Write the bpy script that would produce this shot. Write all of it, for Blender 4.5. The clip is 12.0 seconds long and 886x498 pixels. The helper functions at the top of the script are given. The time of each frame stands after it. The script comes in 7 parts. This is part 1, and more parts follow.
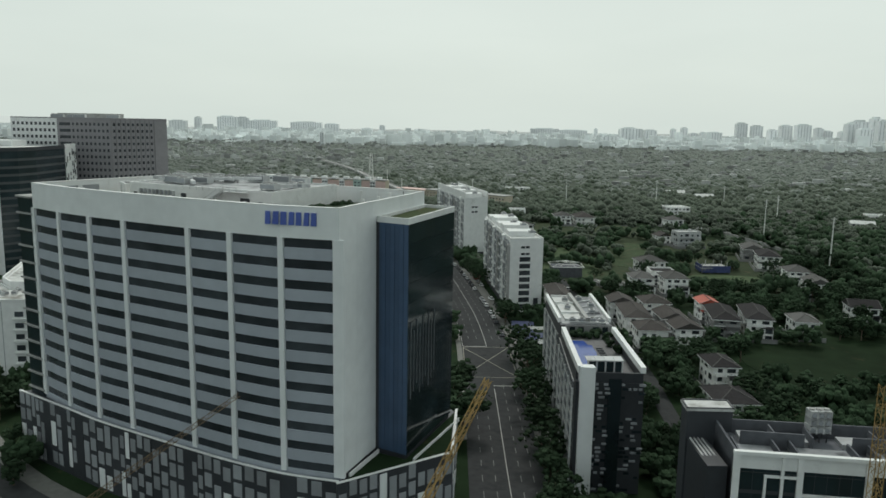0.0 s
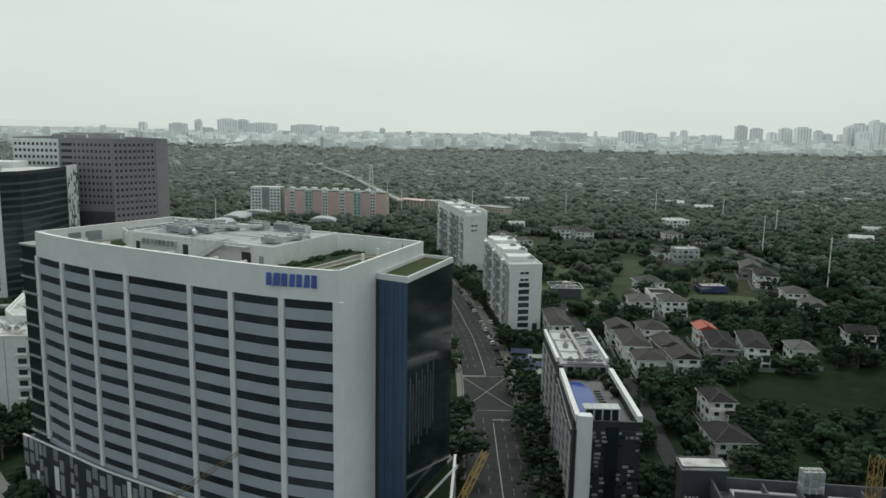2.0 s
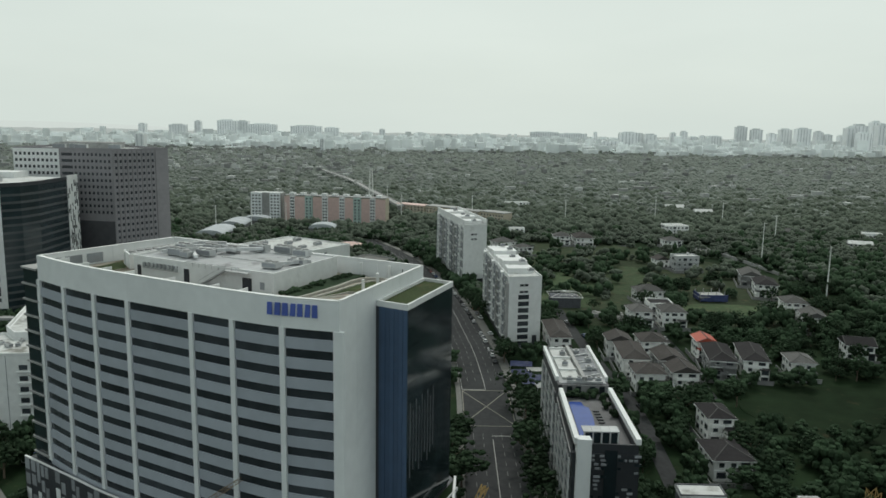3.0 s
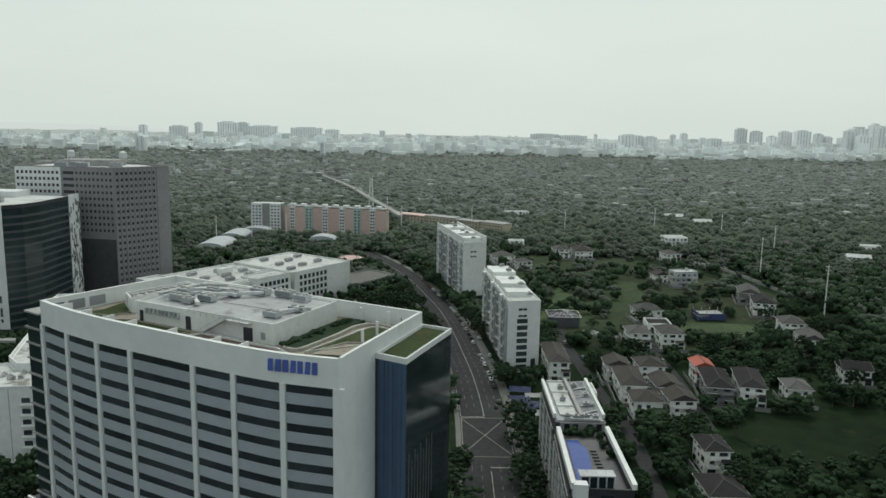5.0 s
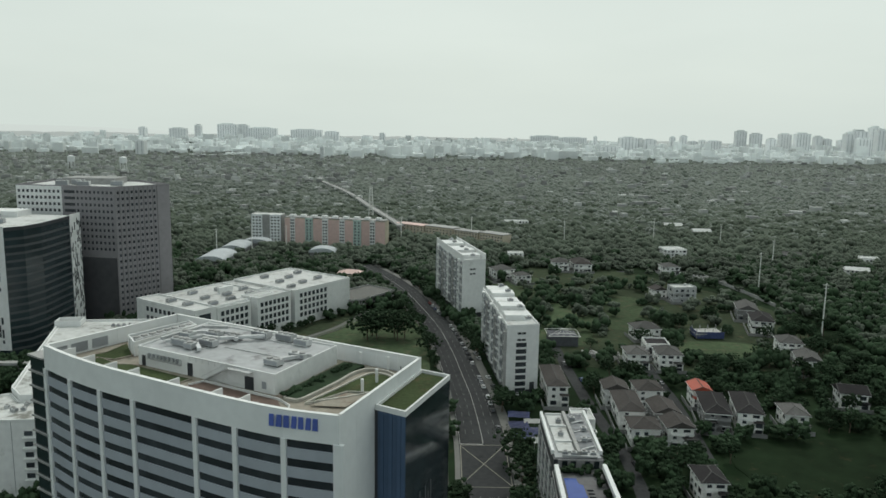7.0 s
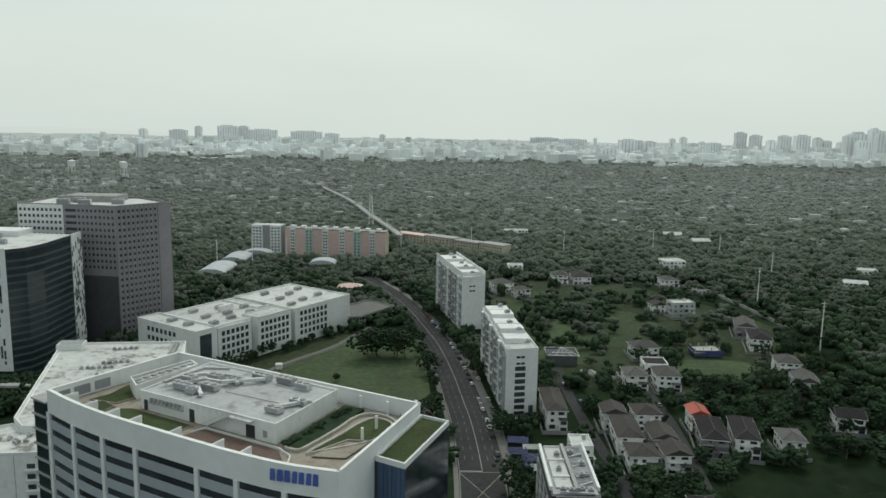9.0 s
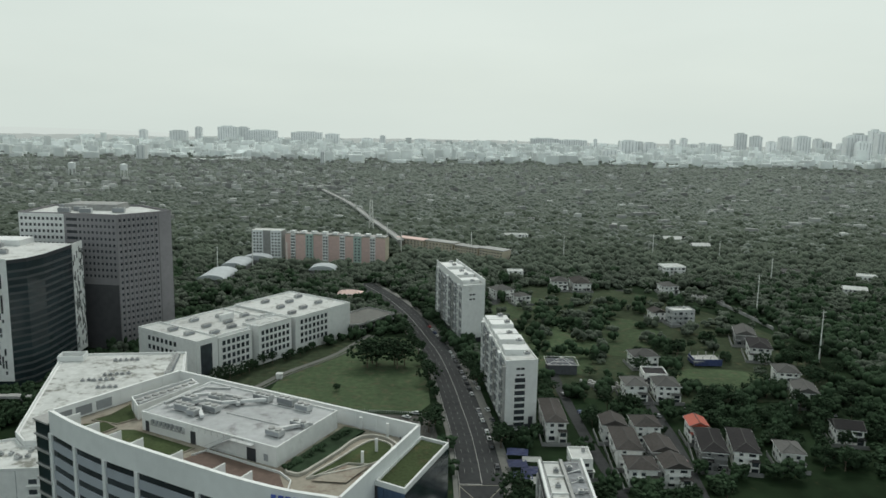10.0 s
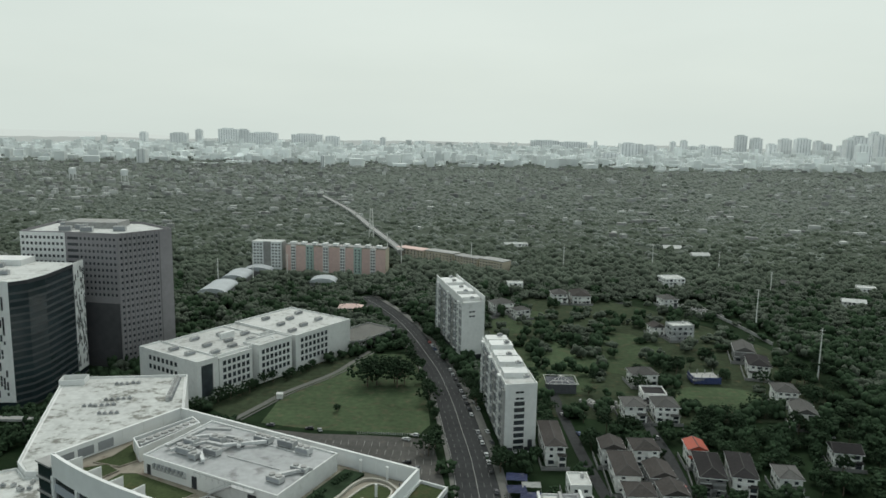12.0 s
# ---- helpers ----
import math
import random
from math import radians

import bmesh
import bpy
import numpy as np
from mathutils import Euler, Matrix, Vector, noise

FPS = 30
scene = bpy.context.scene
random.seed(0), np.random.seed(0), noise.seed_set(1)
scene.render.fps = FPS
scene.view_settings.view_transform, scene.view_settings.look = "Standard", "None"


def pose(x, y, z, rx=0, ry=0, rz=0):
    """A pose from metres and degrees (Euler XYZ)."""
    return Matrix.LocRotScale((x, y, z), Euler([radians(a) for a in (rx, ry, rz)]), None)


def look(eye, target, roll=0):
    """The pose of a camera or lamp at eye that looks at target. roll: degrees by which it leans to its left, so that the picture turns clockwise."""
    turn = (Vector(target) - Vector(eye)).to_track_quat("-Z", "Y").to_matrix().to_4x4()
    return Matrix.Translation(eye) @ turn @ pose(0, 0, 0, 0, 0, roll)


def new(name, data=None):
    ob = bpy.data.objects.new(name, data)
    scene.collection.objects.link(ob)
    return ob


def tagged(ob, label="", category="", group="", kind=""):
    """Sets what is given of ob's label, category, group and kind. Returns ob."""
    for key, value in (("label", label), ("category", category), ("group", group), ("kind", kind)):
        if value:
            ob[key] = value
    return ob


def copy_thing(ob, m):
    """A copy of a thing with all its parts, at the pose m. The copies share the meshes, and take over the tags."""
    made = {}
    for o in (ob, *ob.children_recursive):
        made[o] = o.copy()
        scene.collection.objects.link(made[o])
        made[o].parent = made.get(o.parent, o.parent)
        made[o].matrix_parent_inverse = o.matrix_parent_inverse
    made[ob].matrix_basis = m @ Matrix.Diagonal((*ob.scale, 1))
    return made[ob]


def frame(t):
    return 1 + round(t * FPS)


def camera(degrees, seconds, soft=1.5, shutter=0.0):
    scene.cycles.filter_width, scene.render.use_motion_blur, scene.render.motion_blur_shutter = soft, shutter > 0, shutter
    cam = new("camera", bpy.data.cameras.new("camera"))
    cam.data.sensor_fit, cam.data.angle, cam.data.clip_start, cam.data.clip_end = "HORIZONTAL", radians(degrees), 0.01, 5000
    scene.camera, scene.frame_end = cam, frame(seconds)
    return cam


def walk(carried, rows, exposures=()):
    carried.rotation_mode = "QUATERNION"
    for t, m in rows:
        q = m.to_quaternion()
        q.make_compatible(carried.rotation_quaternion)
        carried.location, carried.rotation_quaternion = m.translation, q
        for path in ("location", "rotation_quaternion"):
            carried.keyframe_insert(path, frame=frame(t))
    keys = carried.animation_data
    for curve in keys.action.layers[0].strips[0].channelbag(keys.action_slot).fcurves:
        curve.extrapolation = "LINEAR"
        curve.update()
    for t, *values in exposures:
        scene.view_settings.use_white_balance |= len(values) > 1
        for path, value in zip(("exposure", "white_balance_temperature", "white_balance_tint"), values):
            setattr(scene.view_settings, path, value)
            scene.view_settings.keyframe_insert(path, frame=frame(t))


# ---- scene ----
cam = camera(60.44, 12.0, soft=1.6)
# seconds, x, y, z, tilt, roll, yaw
ROWS = [
    (0.0, -0.24, 0.50, 83.20, 80.590, 1.018, -0.021), (0.5, -0.22, 0.53, 86.04, 80.594, 1.022, -0.013),
    (1.0, -0.15, 0.38, 88.85, 80.619, 1.004, -0.004), (1.5, -0.19, 0.51, 91.72, 80.630, 1.013, -0.015),
    (2.0, -0.13, 0.33, 94.51, 80.655, 1.006, -0.006), (2.5, -0.19, 0.42, 97.27, 80.655, 0.976, -0.010),
    (3.0, -0.19, 0.35, 100.10, 80.643, 0.953, -0.015), (5.0, -0.01, 0.03, 111.18, 80.646, 1.002, -0.003),
    (5.5, 0.06, -0.21, 113.97, 80.649, 0.989, 0.000), (6.0, 0.06, -0.17, 116.71, 80.656, 0.977, 0.001),
    (6.5, 0.08, -0.22, 119.56, 80.649, 1.005, 0.002), (7.0, 0.03, -0.22, 122.29, 80.655, 0.997, -0.014),
    (9.0, 0.08, -0.34, 133.58, 80.640, 1.007, -0.010), (9.5, 0.16, -0.51, 136.41, 80.621, 1.013, 0.014),
    (10.0, 0.08, -0.43, 139.14, 80.628, 1.027, 0.006), (10.5, 0.14, -0.34, 142.01, 80.590, 1.014, 0.012),
    (11.0, 0.18, -0.14, 144.63, 80.592, 1.006, 0.015), (11.5, 0.21, -0.33, 147.67, 80.586, 1.003, 0.029),
    (12.0, 0.23, -0.13, 150.16, 80.647, 0.980, 0.034),
]
walk(cam, [(t, pose(x, y, z, 0, 0, yaw) @ pose(0, 0, 0, tilt) @ pose(0, 0, 0, 0, 0, roll)) for t, x, y, z, tilt, roll, yaw in ROWS])

# ---- sky and light: bright overcast, a veiled sun high ahead ----
world = bpy.data.worlds.new("overcast_sky")
scene.world = world
world.use_nodes = True
wn, wl = world.node_tree.nodes, world.node_tree.links
wn.clear()
w_out, w_bg = wn.new("ShaderNodeOutputWorld"), wn.new("ShaderNodeBackground")
w_sky = wn.new("ShaderNodeTexSky")
w_sky.sky_type, w_sky.sun_disc = "NISHITA", False
w_sky.sun_elevation, w_sky.sun_rotation = radians(52), radians(8)
w_sky.air_density, w_sky.dust_density = 1.0, 4.0
w_co, w_map, w_noise, w_ramp = wn.new("ShaderNodeTexCoord"), wn.new("ShaderNodeMapping"), wn.new("ShaderNodeTexNoise"), wn.new("ShaderNodeValToRGB")
w_map.inputs["Scale"].default_value = (1.2, 1.2, 5.0)
w_noise.inputs["Scale"].default_value, w_noise.inputs["Detail"].default_value = 1.3, 5.0
w_ramp.color_ramp.elements[0].position, w_ramp.color_ramp.elements[1].position = 0.3, 0.72
w_ramp.color_ramp.elements[0].color = (0.662, 0.745, 0.698, 1)
w_ramp.color_ramp.elements[1].color = (0.742, 0.825, 0.770, 1)
w_dim = wn.new("ShaderNodeVectorMath")
w_dim.operation = "SCALE"
w_dim.inputs["Scale"].default_value = 0.08
w_mix = wn.new("ShaderNodeMixRGB")
w_mix.inputs["Fac"].default_value = 0.93
wl.new(w_co.outputs["Generated"], w_map.inputs["Vector"])
wl.new(w_map.outputs["Vector"], w_noise.inputs["Vector"])
wl.new(w_noise.outputs["Fac"], w_ramp.inputs["Fac"])
wl.new(w_sky.outputs["Color"], w_dim.inputs[0])
wl.new(w_dim.outputs["Vector"], w_mix.inputs["Color1"])
wl.new(w_ramp.outputs["Color"], w_mix.inputs["Color2"])
w_dot, w_rng, w_tone = wn.new("ShaderNodeVectorMath"), wn.new("ShaderNodeMapRange"), wn.new("ShaderNodeMixRGB")
w_dot.operation = "DOT_PRODUCT"
w_dot.inputs[1].default_value = (0.05, 0.92, 0.39)
w_rng.interpolation_type = "SMOOTHSTEP"
w_rng.inputs["From Min"].default_value, w_rng.inputs["From Max"].default_value = -1.0, 0.9
w_rng.inputs["To Min"].default_value, w_rng.inputs["To Max"].default_value = 0.0, 1.0
w_tone.blend_type = "MULTIPLY"
w_tone.inputs["Fac"].default_value = 1.0
w_shade = wn.new("ShaderNodeMixRGB")
w_shade.inputs["Color1"].default_value, w_shade.inputs["Color2"].default_value = (0.74, 0.77, 0.83, 1), (1.0, 1.0, 1.0, 1)
wl.new(w_co.outputs["Generated"], w_dot.inputs[0])
wl.new(w_dot.outputs["Value"], w_rng.inputs["Value"])
wl.new(w_rng.outputs[0], w_shade.inputs["Fac"])
wl.new(w_mix.outputs["Color"], w_tone.inputs["Color1"])
wl.new(w_shade.outputs["Color"], w_tone.inputs["Color2"])
wl.new(w_tone.outputs["Color"], w_bg.inputs["Color"])
wl.new(w_bg.outputs["Background"], w_out.inputs["Surface"])
w_bg.inputs["Strength"].default_value = 1.0

sun = new("sun", bpy.data.lights.new("sun", "SUN"))
sun.data.energy, sun.data.angle, sun.data.color = 1.3, radians(14), (1.0, 0.98, 0.94)
sun.matrix_world = look((0, 0, 0), (-math.sin(radians(8)) * math.cos(radians(52)), -math.cos(radians(8)) * math.cos(radians(52)), -math.sin(radians(52))))
scene.view_settings.exposure = 0.0


# ---- materials ----
def mat(name, col, rough=0.75, var=0.2, scale=0.6, big=0.05, bump=0.15, metal=0.0, spec=0.35, rnd=0.08, sheen=0.0, stain=None, stain_at=0.58):
    """Colour with two scales of variation, a little relief, and a shift from piece to piece."""
    m = bpy.data.materials.new(name)
    m.use_nodes = True
    n, l = m.node_tree.nodes, m.node_tree.links
    b = n["Principled BSDF"]
    b.inputs["Roughness"].default_value, b.inputs["Metallic"].default_value = rough, metal
    b.inputs["Specular IOR Level"].default_value = spec
    if sheen:
        b.inputs["Sheen Weight"].default_value, b.inputs["Sheen Roughness"].default_value = sheen, 0.6
    geo, info = n.new("ShaderNodeNewGeometry"), n.new("ShaderNodeObjectInfo")
    n1, n2 = n.new("ShaderNodeTexNoise"), n.new("ShaderNodeTexNoise")
    n1.inputs["Scale"].default_value, n1.inputs["Detail"].default_value = scale, 4
    n2.inputs["Scale"].default_value, n2.inputs["Detail"].default_value = big, 3
    for nn in (n1, n2):
        l.new(geo.outputs["Position"], nn.inputs["Vector"])
    add = n.new("ShaderNodeMath")
    add.operation = "ADD"
    l.new(n1.outputs["Fac"], add.inputs[0])
    l.new(n2.outputs["Fac"], add.inputs[1])
    rng = n.new("ShaderNodeMapRange")
    rng.inputs["From Min"].default_value, rng.inputs["From Max"].default_value = 0.65, 1.35
    rng.inputs["To Min"].default_value, rng.inputs["To Max"].default_value = 1 - var, 1 + var
    l.new(add.outputs[0], rng.inputs["Value"])
    r2 = n.new("ShaderNodeMapRange")
    r2.inputs["To Min"].default_value, r2.inputs["To Max"].default_value = 1 - rnd, 1 + rnd
    l.new(info.outputs["Random"], r2.inputs["Value"])
    r3 = n.new("ShaderNodeMapRange")
    r3.inputs["To Min"].default_value, r3.inputs["To Max"].default_value = 1 - rnd, 1 + rnd
    l.new(geo.outputs["Random Per Island"], r3.inputs["Value"])
    mul, mul2 = n.new("ShaderNodeMath"), n.new("ShaderNodeMath")
    mul.operation = mul2.operation = "MULTIPLY"
    l.new(rng.outputs[0], mul.inputs[0])
    l.new(r2.outputs[0], mul.inputs[1])
    l.new(mul.outputs[0], mul2.inputs[0])
    l.new(r3.outputs[0], mul2.inputs[1])
    src = None
    if stain:
        n3, st, mx = n.new("ShaderNodeTexNoise"), n.new("ShaderNodeMapRange"), n.new("ShaderNodeMixRGB")
        n3.inputs["Scale"].default_value, n3.inputs["Detail"].default_value = 0.16, 6
        n3.inputs["Roughness"].default_value = 0.65
        l.new(geo.outputs["Position"], n3.inputs["Vector"])
        st.inputs["From Min"].default_value, st.inputs["From Max"].default_value = stain_at, stain_at + 0.12
        l.new(n3.outputs["Fac"], st.inputs["Value"])
        mx.inputs["Color1"].default_value, mx.inputs["Color2"].default_value = (*col, 1), (*stain, 1)
        l.new(st.outputs[0], mx.inputs["Fac"])
        src = mx.outputs[0]
    sc = n.new("ShaderNodeVectorMath")
    sc.operation = "SCALE"
    sc.inputs[0].default_value = col
    if src:
        l.new(src, sc.inputs[0])
    l.new(mul2.outputs[0], sc.inputs["Scale"])
    l.new(sc.outputs["Vector"], b.inputs["Base Color"])
    if bump:
        bp = n.new("ShaderNodeBump")
        bp.inputs["Strength"].default_value, bp.inputs["Distance"].default_value = bump, 0.3
        l.new(n1.outputs["Fac"], bp.inputs["Height"])
        l.new(bp.outputs["Normal"], b.inputs["Normal"])
    return m


M_WHITE = mat("white_painted_cladding", (0.72, 0.74, 0.74), 0.55, 0.07, 0.35, 0.06, 0.03, rnd=0.02)
M_WHITE2 = mat("white_painted_concrete", (0.70, 0.71, 0.70), 0.8, 0.1, 0.5, 0.05, 0.08, rnd=0.05, stain=(0.52, 0.53, 0.51), stain_at=0.6)
M_SPAN = mat("grey_spandrel_panel", (0.36, 0.39, 0.435), 0.45, 0.08, 0.4, 0.05, 0.02, rnd=0.05)
M_GLASS = mat("dark_window_glass", (0.040, 0.047, 0.054), 0.22, 0.4, 0.25, 0.06, 0.0, spec=0.4, rnd=0.3)
M_BLUE = mat("blue_glass_cladding", (0.055, 0.095, 0.165), 0.3, 0.15, 0.3, 0.05, 0.0, spec=0.35, rnd=0.1)
M_GREENGLASS = mat("dark_green_curtain_glass", (0.018, 0.028, 0.032), 0.1, 0.4, 0.15, 0.05, 0.02, spec=0.5, rnd=0.25)
M_DARK = mat("charcoal_panel", (0.040, 0.044, 0.05), 0.5, 0.15, 0.6, 0.08, 0.05, rnd=0.15)
M_MIDGREY = mat("grey_metal_panel", (0.27, 0.285, 0.30), 0.5, 0.12, 0.5, 0.08, 0.05, rnd=0.22)
M_CONC = mat("grey_concrete", (0.34, 0.34, 0.33), 0.85, 0.2, 0.5, 0.07, 0.2, rnd=0.06, stain=(0.2, 0.2, 0.19))
M_ROOF = mat("weathered_white_roof", (0.52, 0.53, 0.515), 0.8, 0.16, 0.5, 0.06, 0.1, rnd=0.05, stain=(0.27, 0.27, 0.25), stain_at=0.55)
M_ROOF2 = mat("stained_pale_roof", (0.48, 0.49, 0.475), 0.8, 0.2, 0.4, 0.05, 0.1, rnd=0.05, stain=(0.17, 0.17, 0.15), stain_at=0.52)
M_METAL = mat("galvanised_metal", (0.46, 0.47, 0.47), 0.5, 0.2, 0.8, 0.1, 0.05, metal=0.15, rnd=0.2)
M_GRASS = mat("mown_grass", (0.058, 0.084, 0.044), 0.95, 0.35, 0.3, 0.03, 0.3, spec=0.08, stain=(0.082, 0.086, 0.052), stain_at=0.52)
M_SCRUB = mat("dry_scrub_grass", (0.042, 0.056, 0.032), 0.95, 0.4, 0.25, 0.02, 0.3, spec=0.06, stain=(0.078, 0.070, 0.042), stain_at=0.56)
M_ROOFGRASS = mat("roof_garden_grass", (0.050, 0.068, 0.030), 0.95, 0.35, 1.2, 0.12, 0.3, spec=0.1, stain=(0.085, 0.075, 0.04), stain_at=0.55)
M_PATH = mat("tan_roof_paving", (0.27, 0.245, 0.20), 0.85, 0.2, 0.7, 0.1, 0.1, stain=(0.17, 0.12, 0.09), stain_at=0.53)
M_BROWNDECK = mat("red_brown_deck_boards", (0.11, 0.075, 0.06), 0.8, 0.2, 0.8, 0.1, 0.1)
M_ROOF3 = mat("grey_stained_roof_slab", (0.37, 0.38, 0.385), 0.8, 0.2, 0.5, 0.06, 0.1, stain=(0.2, 0.2, 0.2), stain_at=0.55)
M_ASPHALT = mat("asphalt", (0.052, 0.054, 0.055), 0.95, 0.22, 0.5, 0.04, 0.15, spec=0.06, stain=(0.038, 0.040, 0.041), stain_at=0.55)
M_PAVE = mat("concrete_pavement", (0.13, 0.13, 0.12), 0.85, 0.2, 0.6, 0.06, 0.15, stain=(0.085, 0.085, 0.075))
M_LINE = mat("worn_white_road_paint", (0.30, 0.30, 0.285), 0.7, 0.3, 0.8, 0.1, 0.0)
M_DASH = mat("worn_lane_paint", (0.14, 0.14, 0.135), 0.7, 0.35, 0.8, 0.1, 0.0)
M_SLATE = mat("dark_grey_deck_paving", (0.11, 0.11, 0.112), 0.7, 0.25, 0.8, 0.1, 0.1)
M_YELLOWLINE = mat("faded_yellow_road_paint", (0.19, 0.18, 0.145), 0.7, 0.25, 0.8, 0.1, 0.0)
M_CRANE = mat("yellow_crane_paint", (0.29, 0.19, 0.065), 0.55, 0.25, 1.2, 0.2, 0.05)
M_RUST = mat("brown_boom_paint", (0.20, 0.14, 0.085), 0.6, 0.25, 1.2, 0.2, 0.05)
M_POOL = mat("pool_water", (0.035, 0.075, 0.30), 0.12, 0.15, 0.5, 0.1, 0.05, spec=0.5)
M_LOGO = mat("blue_sign_paint", (0.085, 0.13, 0.42), 0.4, 0.05, 1, 0.1, 0.0)
M_SOIL = mat("rough_green_ground", (0.014, 0.026, 0.012), 0.95, 0.4, 0.12, 0.015, 0.4, spec=0.05, stain=(0.042, 0.042, 0.022), stain_at=0.6)
M_LEAF = mat("tree_leaves", (0.026, 0.044, 0.024), 0.85, 0.45, 0.5, 0.05, 0.2, spec=0.06, rnd=0.25)
# canopy paled, with sheen, so distant trees carry haze in their colour
M_CANOPY = mat("haze_paled_canopy", (0.118, 0.138, 0.114), 0.95, 0.3, 0.03, 0.0035, 0.0, spec=0.06, rnd=0.05, sheen=0.22)
# darkened to the average of the crowns' lit tops and shaded sides
M_UNDER = mat("crown_shade_toned_growth", (0.078, 0.093, 0.074), 0.95, 0.4, 0.05, 0.004, 0.0, spec=0.05)
# leaves paled part-way, a lighter haze put into the mid-distance trees
M_VILLAGE = mat("haze_paled_garden_leaves", (0.082, 0.100, 0.074), 0.95, 0.35, 0.3, 0.02, 0.1, spec=0.05, rnd=0.12, sheen=0.06)
M_BARK = mat("tree_bark", (0.13, 0.10, 0.075), 0.9, 0.3, 2, 0.2, 0.3)
M_TILE = mat("grey_brown_roof_tiles", (0.064, 0.058, 0.055), 0.9, 0.3, 1.0, 0.08, 0.25, spec=0.1, rnd=0.15, stain=(0.05, 0.047, 0.044))
M_TILE2 = mat("dark_brown_roof_tiles", (0.032, 0.030, 0.031), 0.9, 0.25, 1.0, 0.08, 0.25, spec=0.1, rnd=0.15)
M_TILE3 = mat("pale_grey_roof_tiles", (0.10, 0.098, 0.095), 0.9, 0.25, 1.0, 0.08, 0.2, spec=0.1, rnd=0.15, stain=(0.08, 0.08, 0.075))
M_KERB = mat("pale_stone_kerb", (0.40, 0.385, 0.34), 0.85, 0.2, 0.8, 0.1, 0.1, stain=(0.24, 0.22, 0.18))
M_LOT = mat("worn_dark_lot_asphalt", (0.075, 0.073, 0.068), 0.9, 0.3, 0.5, 0.05, 0.1, spec=0.2, stain=(0.11, 0.10, 0.085))
M_SHADEGLASS = mat("dull_tinted_glazing", (0.085, 0.085, 0.092), 0.35, 0.2, 0.3, 0.05, 0.0, rnd=0.1)
M_FRAMEROOF = mat("grimy_white_roof_slab", (0.22, 0.23, 0.24), 0.85, 0.3, 0.6, 0.09, 0.1, stain=(0.07, 0.075, 0.08), stain_at=0.56)
M_PARAPET = mat("dark_blue_grey_parapet", (0.095, 0.10, 0.112), 0.8, 0.25, 0.6, 0.1, 0.1, spec=0.15, stain=(0.06, 0.062, 0.068))
M_SHEET = mat("pale_blue_grey_roof_sheets", (0.33, 0.355, 0.37), 0.6, 0.15, 0.8, 0.1, 0.05, rnd=0.12)
M_RED = mat("orange_red_roof_sheets", (0.36, 0.065, 0.035), 0.6, 0.15, 1.0, 0.1, 0.1)
M_HOUSE = mat("house_white_render", (0.82, 0.82, 0.80), 0.85, 0.12, 0.6, 0.1, 0.1, rnd=0.08, stain=(0.6, 0.6, 0.57), stain_at=0.64)
M_GREYWALL = mat("house_pale_grey_render", (0.45, 0.46, 0.46), 0.85, 0.15, 0.6, 0.1, 0.1, rnd=0.1, stain=(0.33, 0.33, 0.32))
M_HOUSE2 = mat("house_grey_render", (0.25, 0.25, 0.25), 0.85, 0.15, 0.6, 0.1, 0.1, rnd=0.1, stain=(0.18, 0.18, 0.17))
M_PINK = mat("salmon_pink_render", (0.64, 0.47, 0.43), 0.85, 0.1, 0.4, 0.05, 0.05, rnd=0.06)
M_TEAL = mat("sea_green_render", (0.40, 0.51, 0.47), 0.85, 0.1, 0.4, 0.05, 0.05, rnd=0.05)
M_BEIGE = mat("beige_render", (0.52, 0.46, 0.36), 0.85, 0.12, 0.4, 0.05, 0.05, rnd=0.08)
M_PURPLEGREY = mat("mauve_grey_stone_cladding", (0.235, 0.225, 0.235), 0.7, 0.12, 0.4, 0.04, 0.05, rnd=0.05)
M_TARP = mat("blue_tarpaulin", (0.045, 0.062, 0.16), 0.6, 0.3, 0.8, 0.2, 0.2, rnd=0.2, stain=(0.22, 0.22, 0.24))
M_POLE = mat("pale_steel_pole", (0.72, 0.72, 0.69), 0.5, 0.1, 1, 0.1, 0.0)
M_TYRE = mat("black_rubber", (0.02, 0.02, 0.02), 0.8, 0.1, 3, 1, 0.0)
# far city ground, lightened so that haze sits in its colour
M_FARLAND = mat("haze_paled_city_land", (0.36, 0.39, 0.38), 0.95, 0.15, 0.02, 0.002, 0.0, spec=0.1)
CAR_COLOURS = [("white", (0.62, 0.63, 0.63)), ("silver", (0.38, 0.39, 0.40)), ("black", (0.025, 0.025, 0.028)), ("dark grey", (0.1, 0.1, 0.11)), ("blue", (0.05, 0.08, 0.2)), ("red", (0.30, 0.04, 0.035))]
M_CARS = {k: mat(k.replace(" ", "_") + "_car_paint", c, 0.3, 0.05, 1, 0.2, 0.0, spec=0.5) for k, c in CAR_COLOURS}


# ---- mesh helpers ----
def box(bm, x0, x1, y0, y1, z0, z1, m=None):
    vs = [bm.verts.new((x, y, z)) for z in (z0, z1) for x, y in ((x0, y0), (x1, y0), (x1, y1), (x0, y1))]
    for f in ((3, 2, 1, 0), (4, 5, 6, 7), (0, 1, 5, 4), (1, 2, 6, 5), (2, 3, 7, 6), (3, 0, 4, 7)):
        bm.faces.new([vs[i] for i in f])
    if m is not None:
        for v in vs:
            v.co = m @ v.co
    return vs


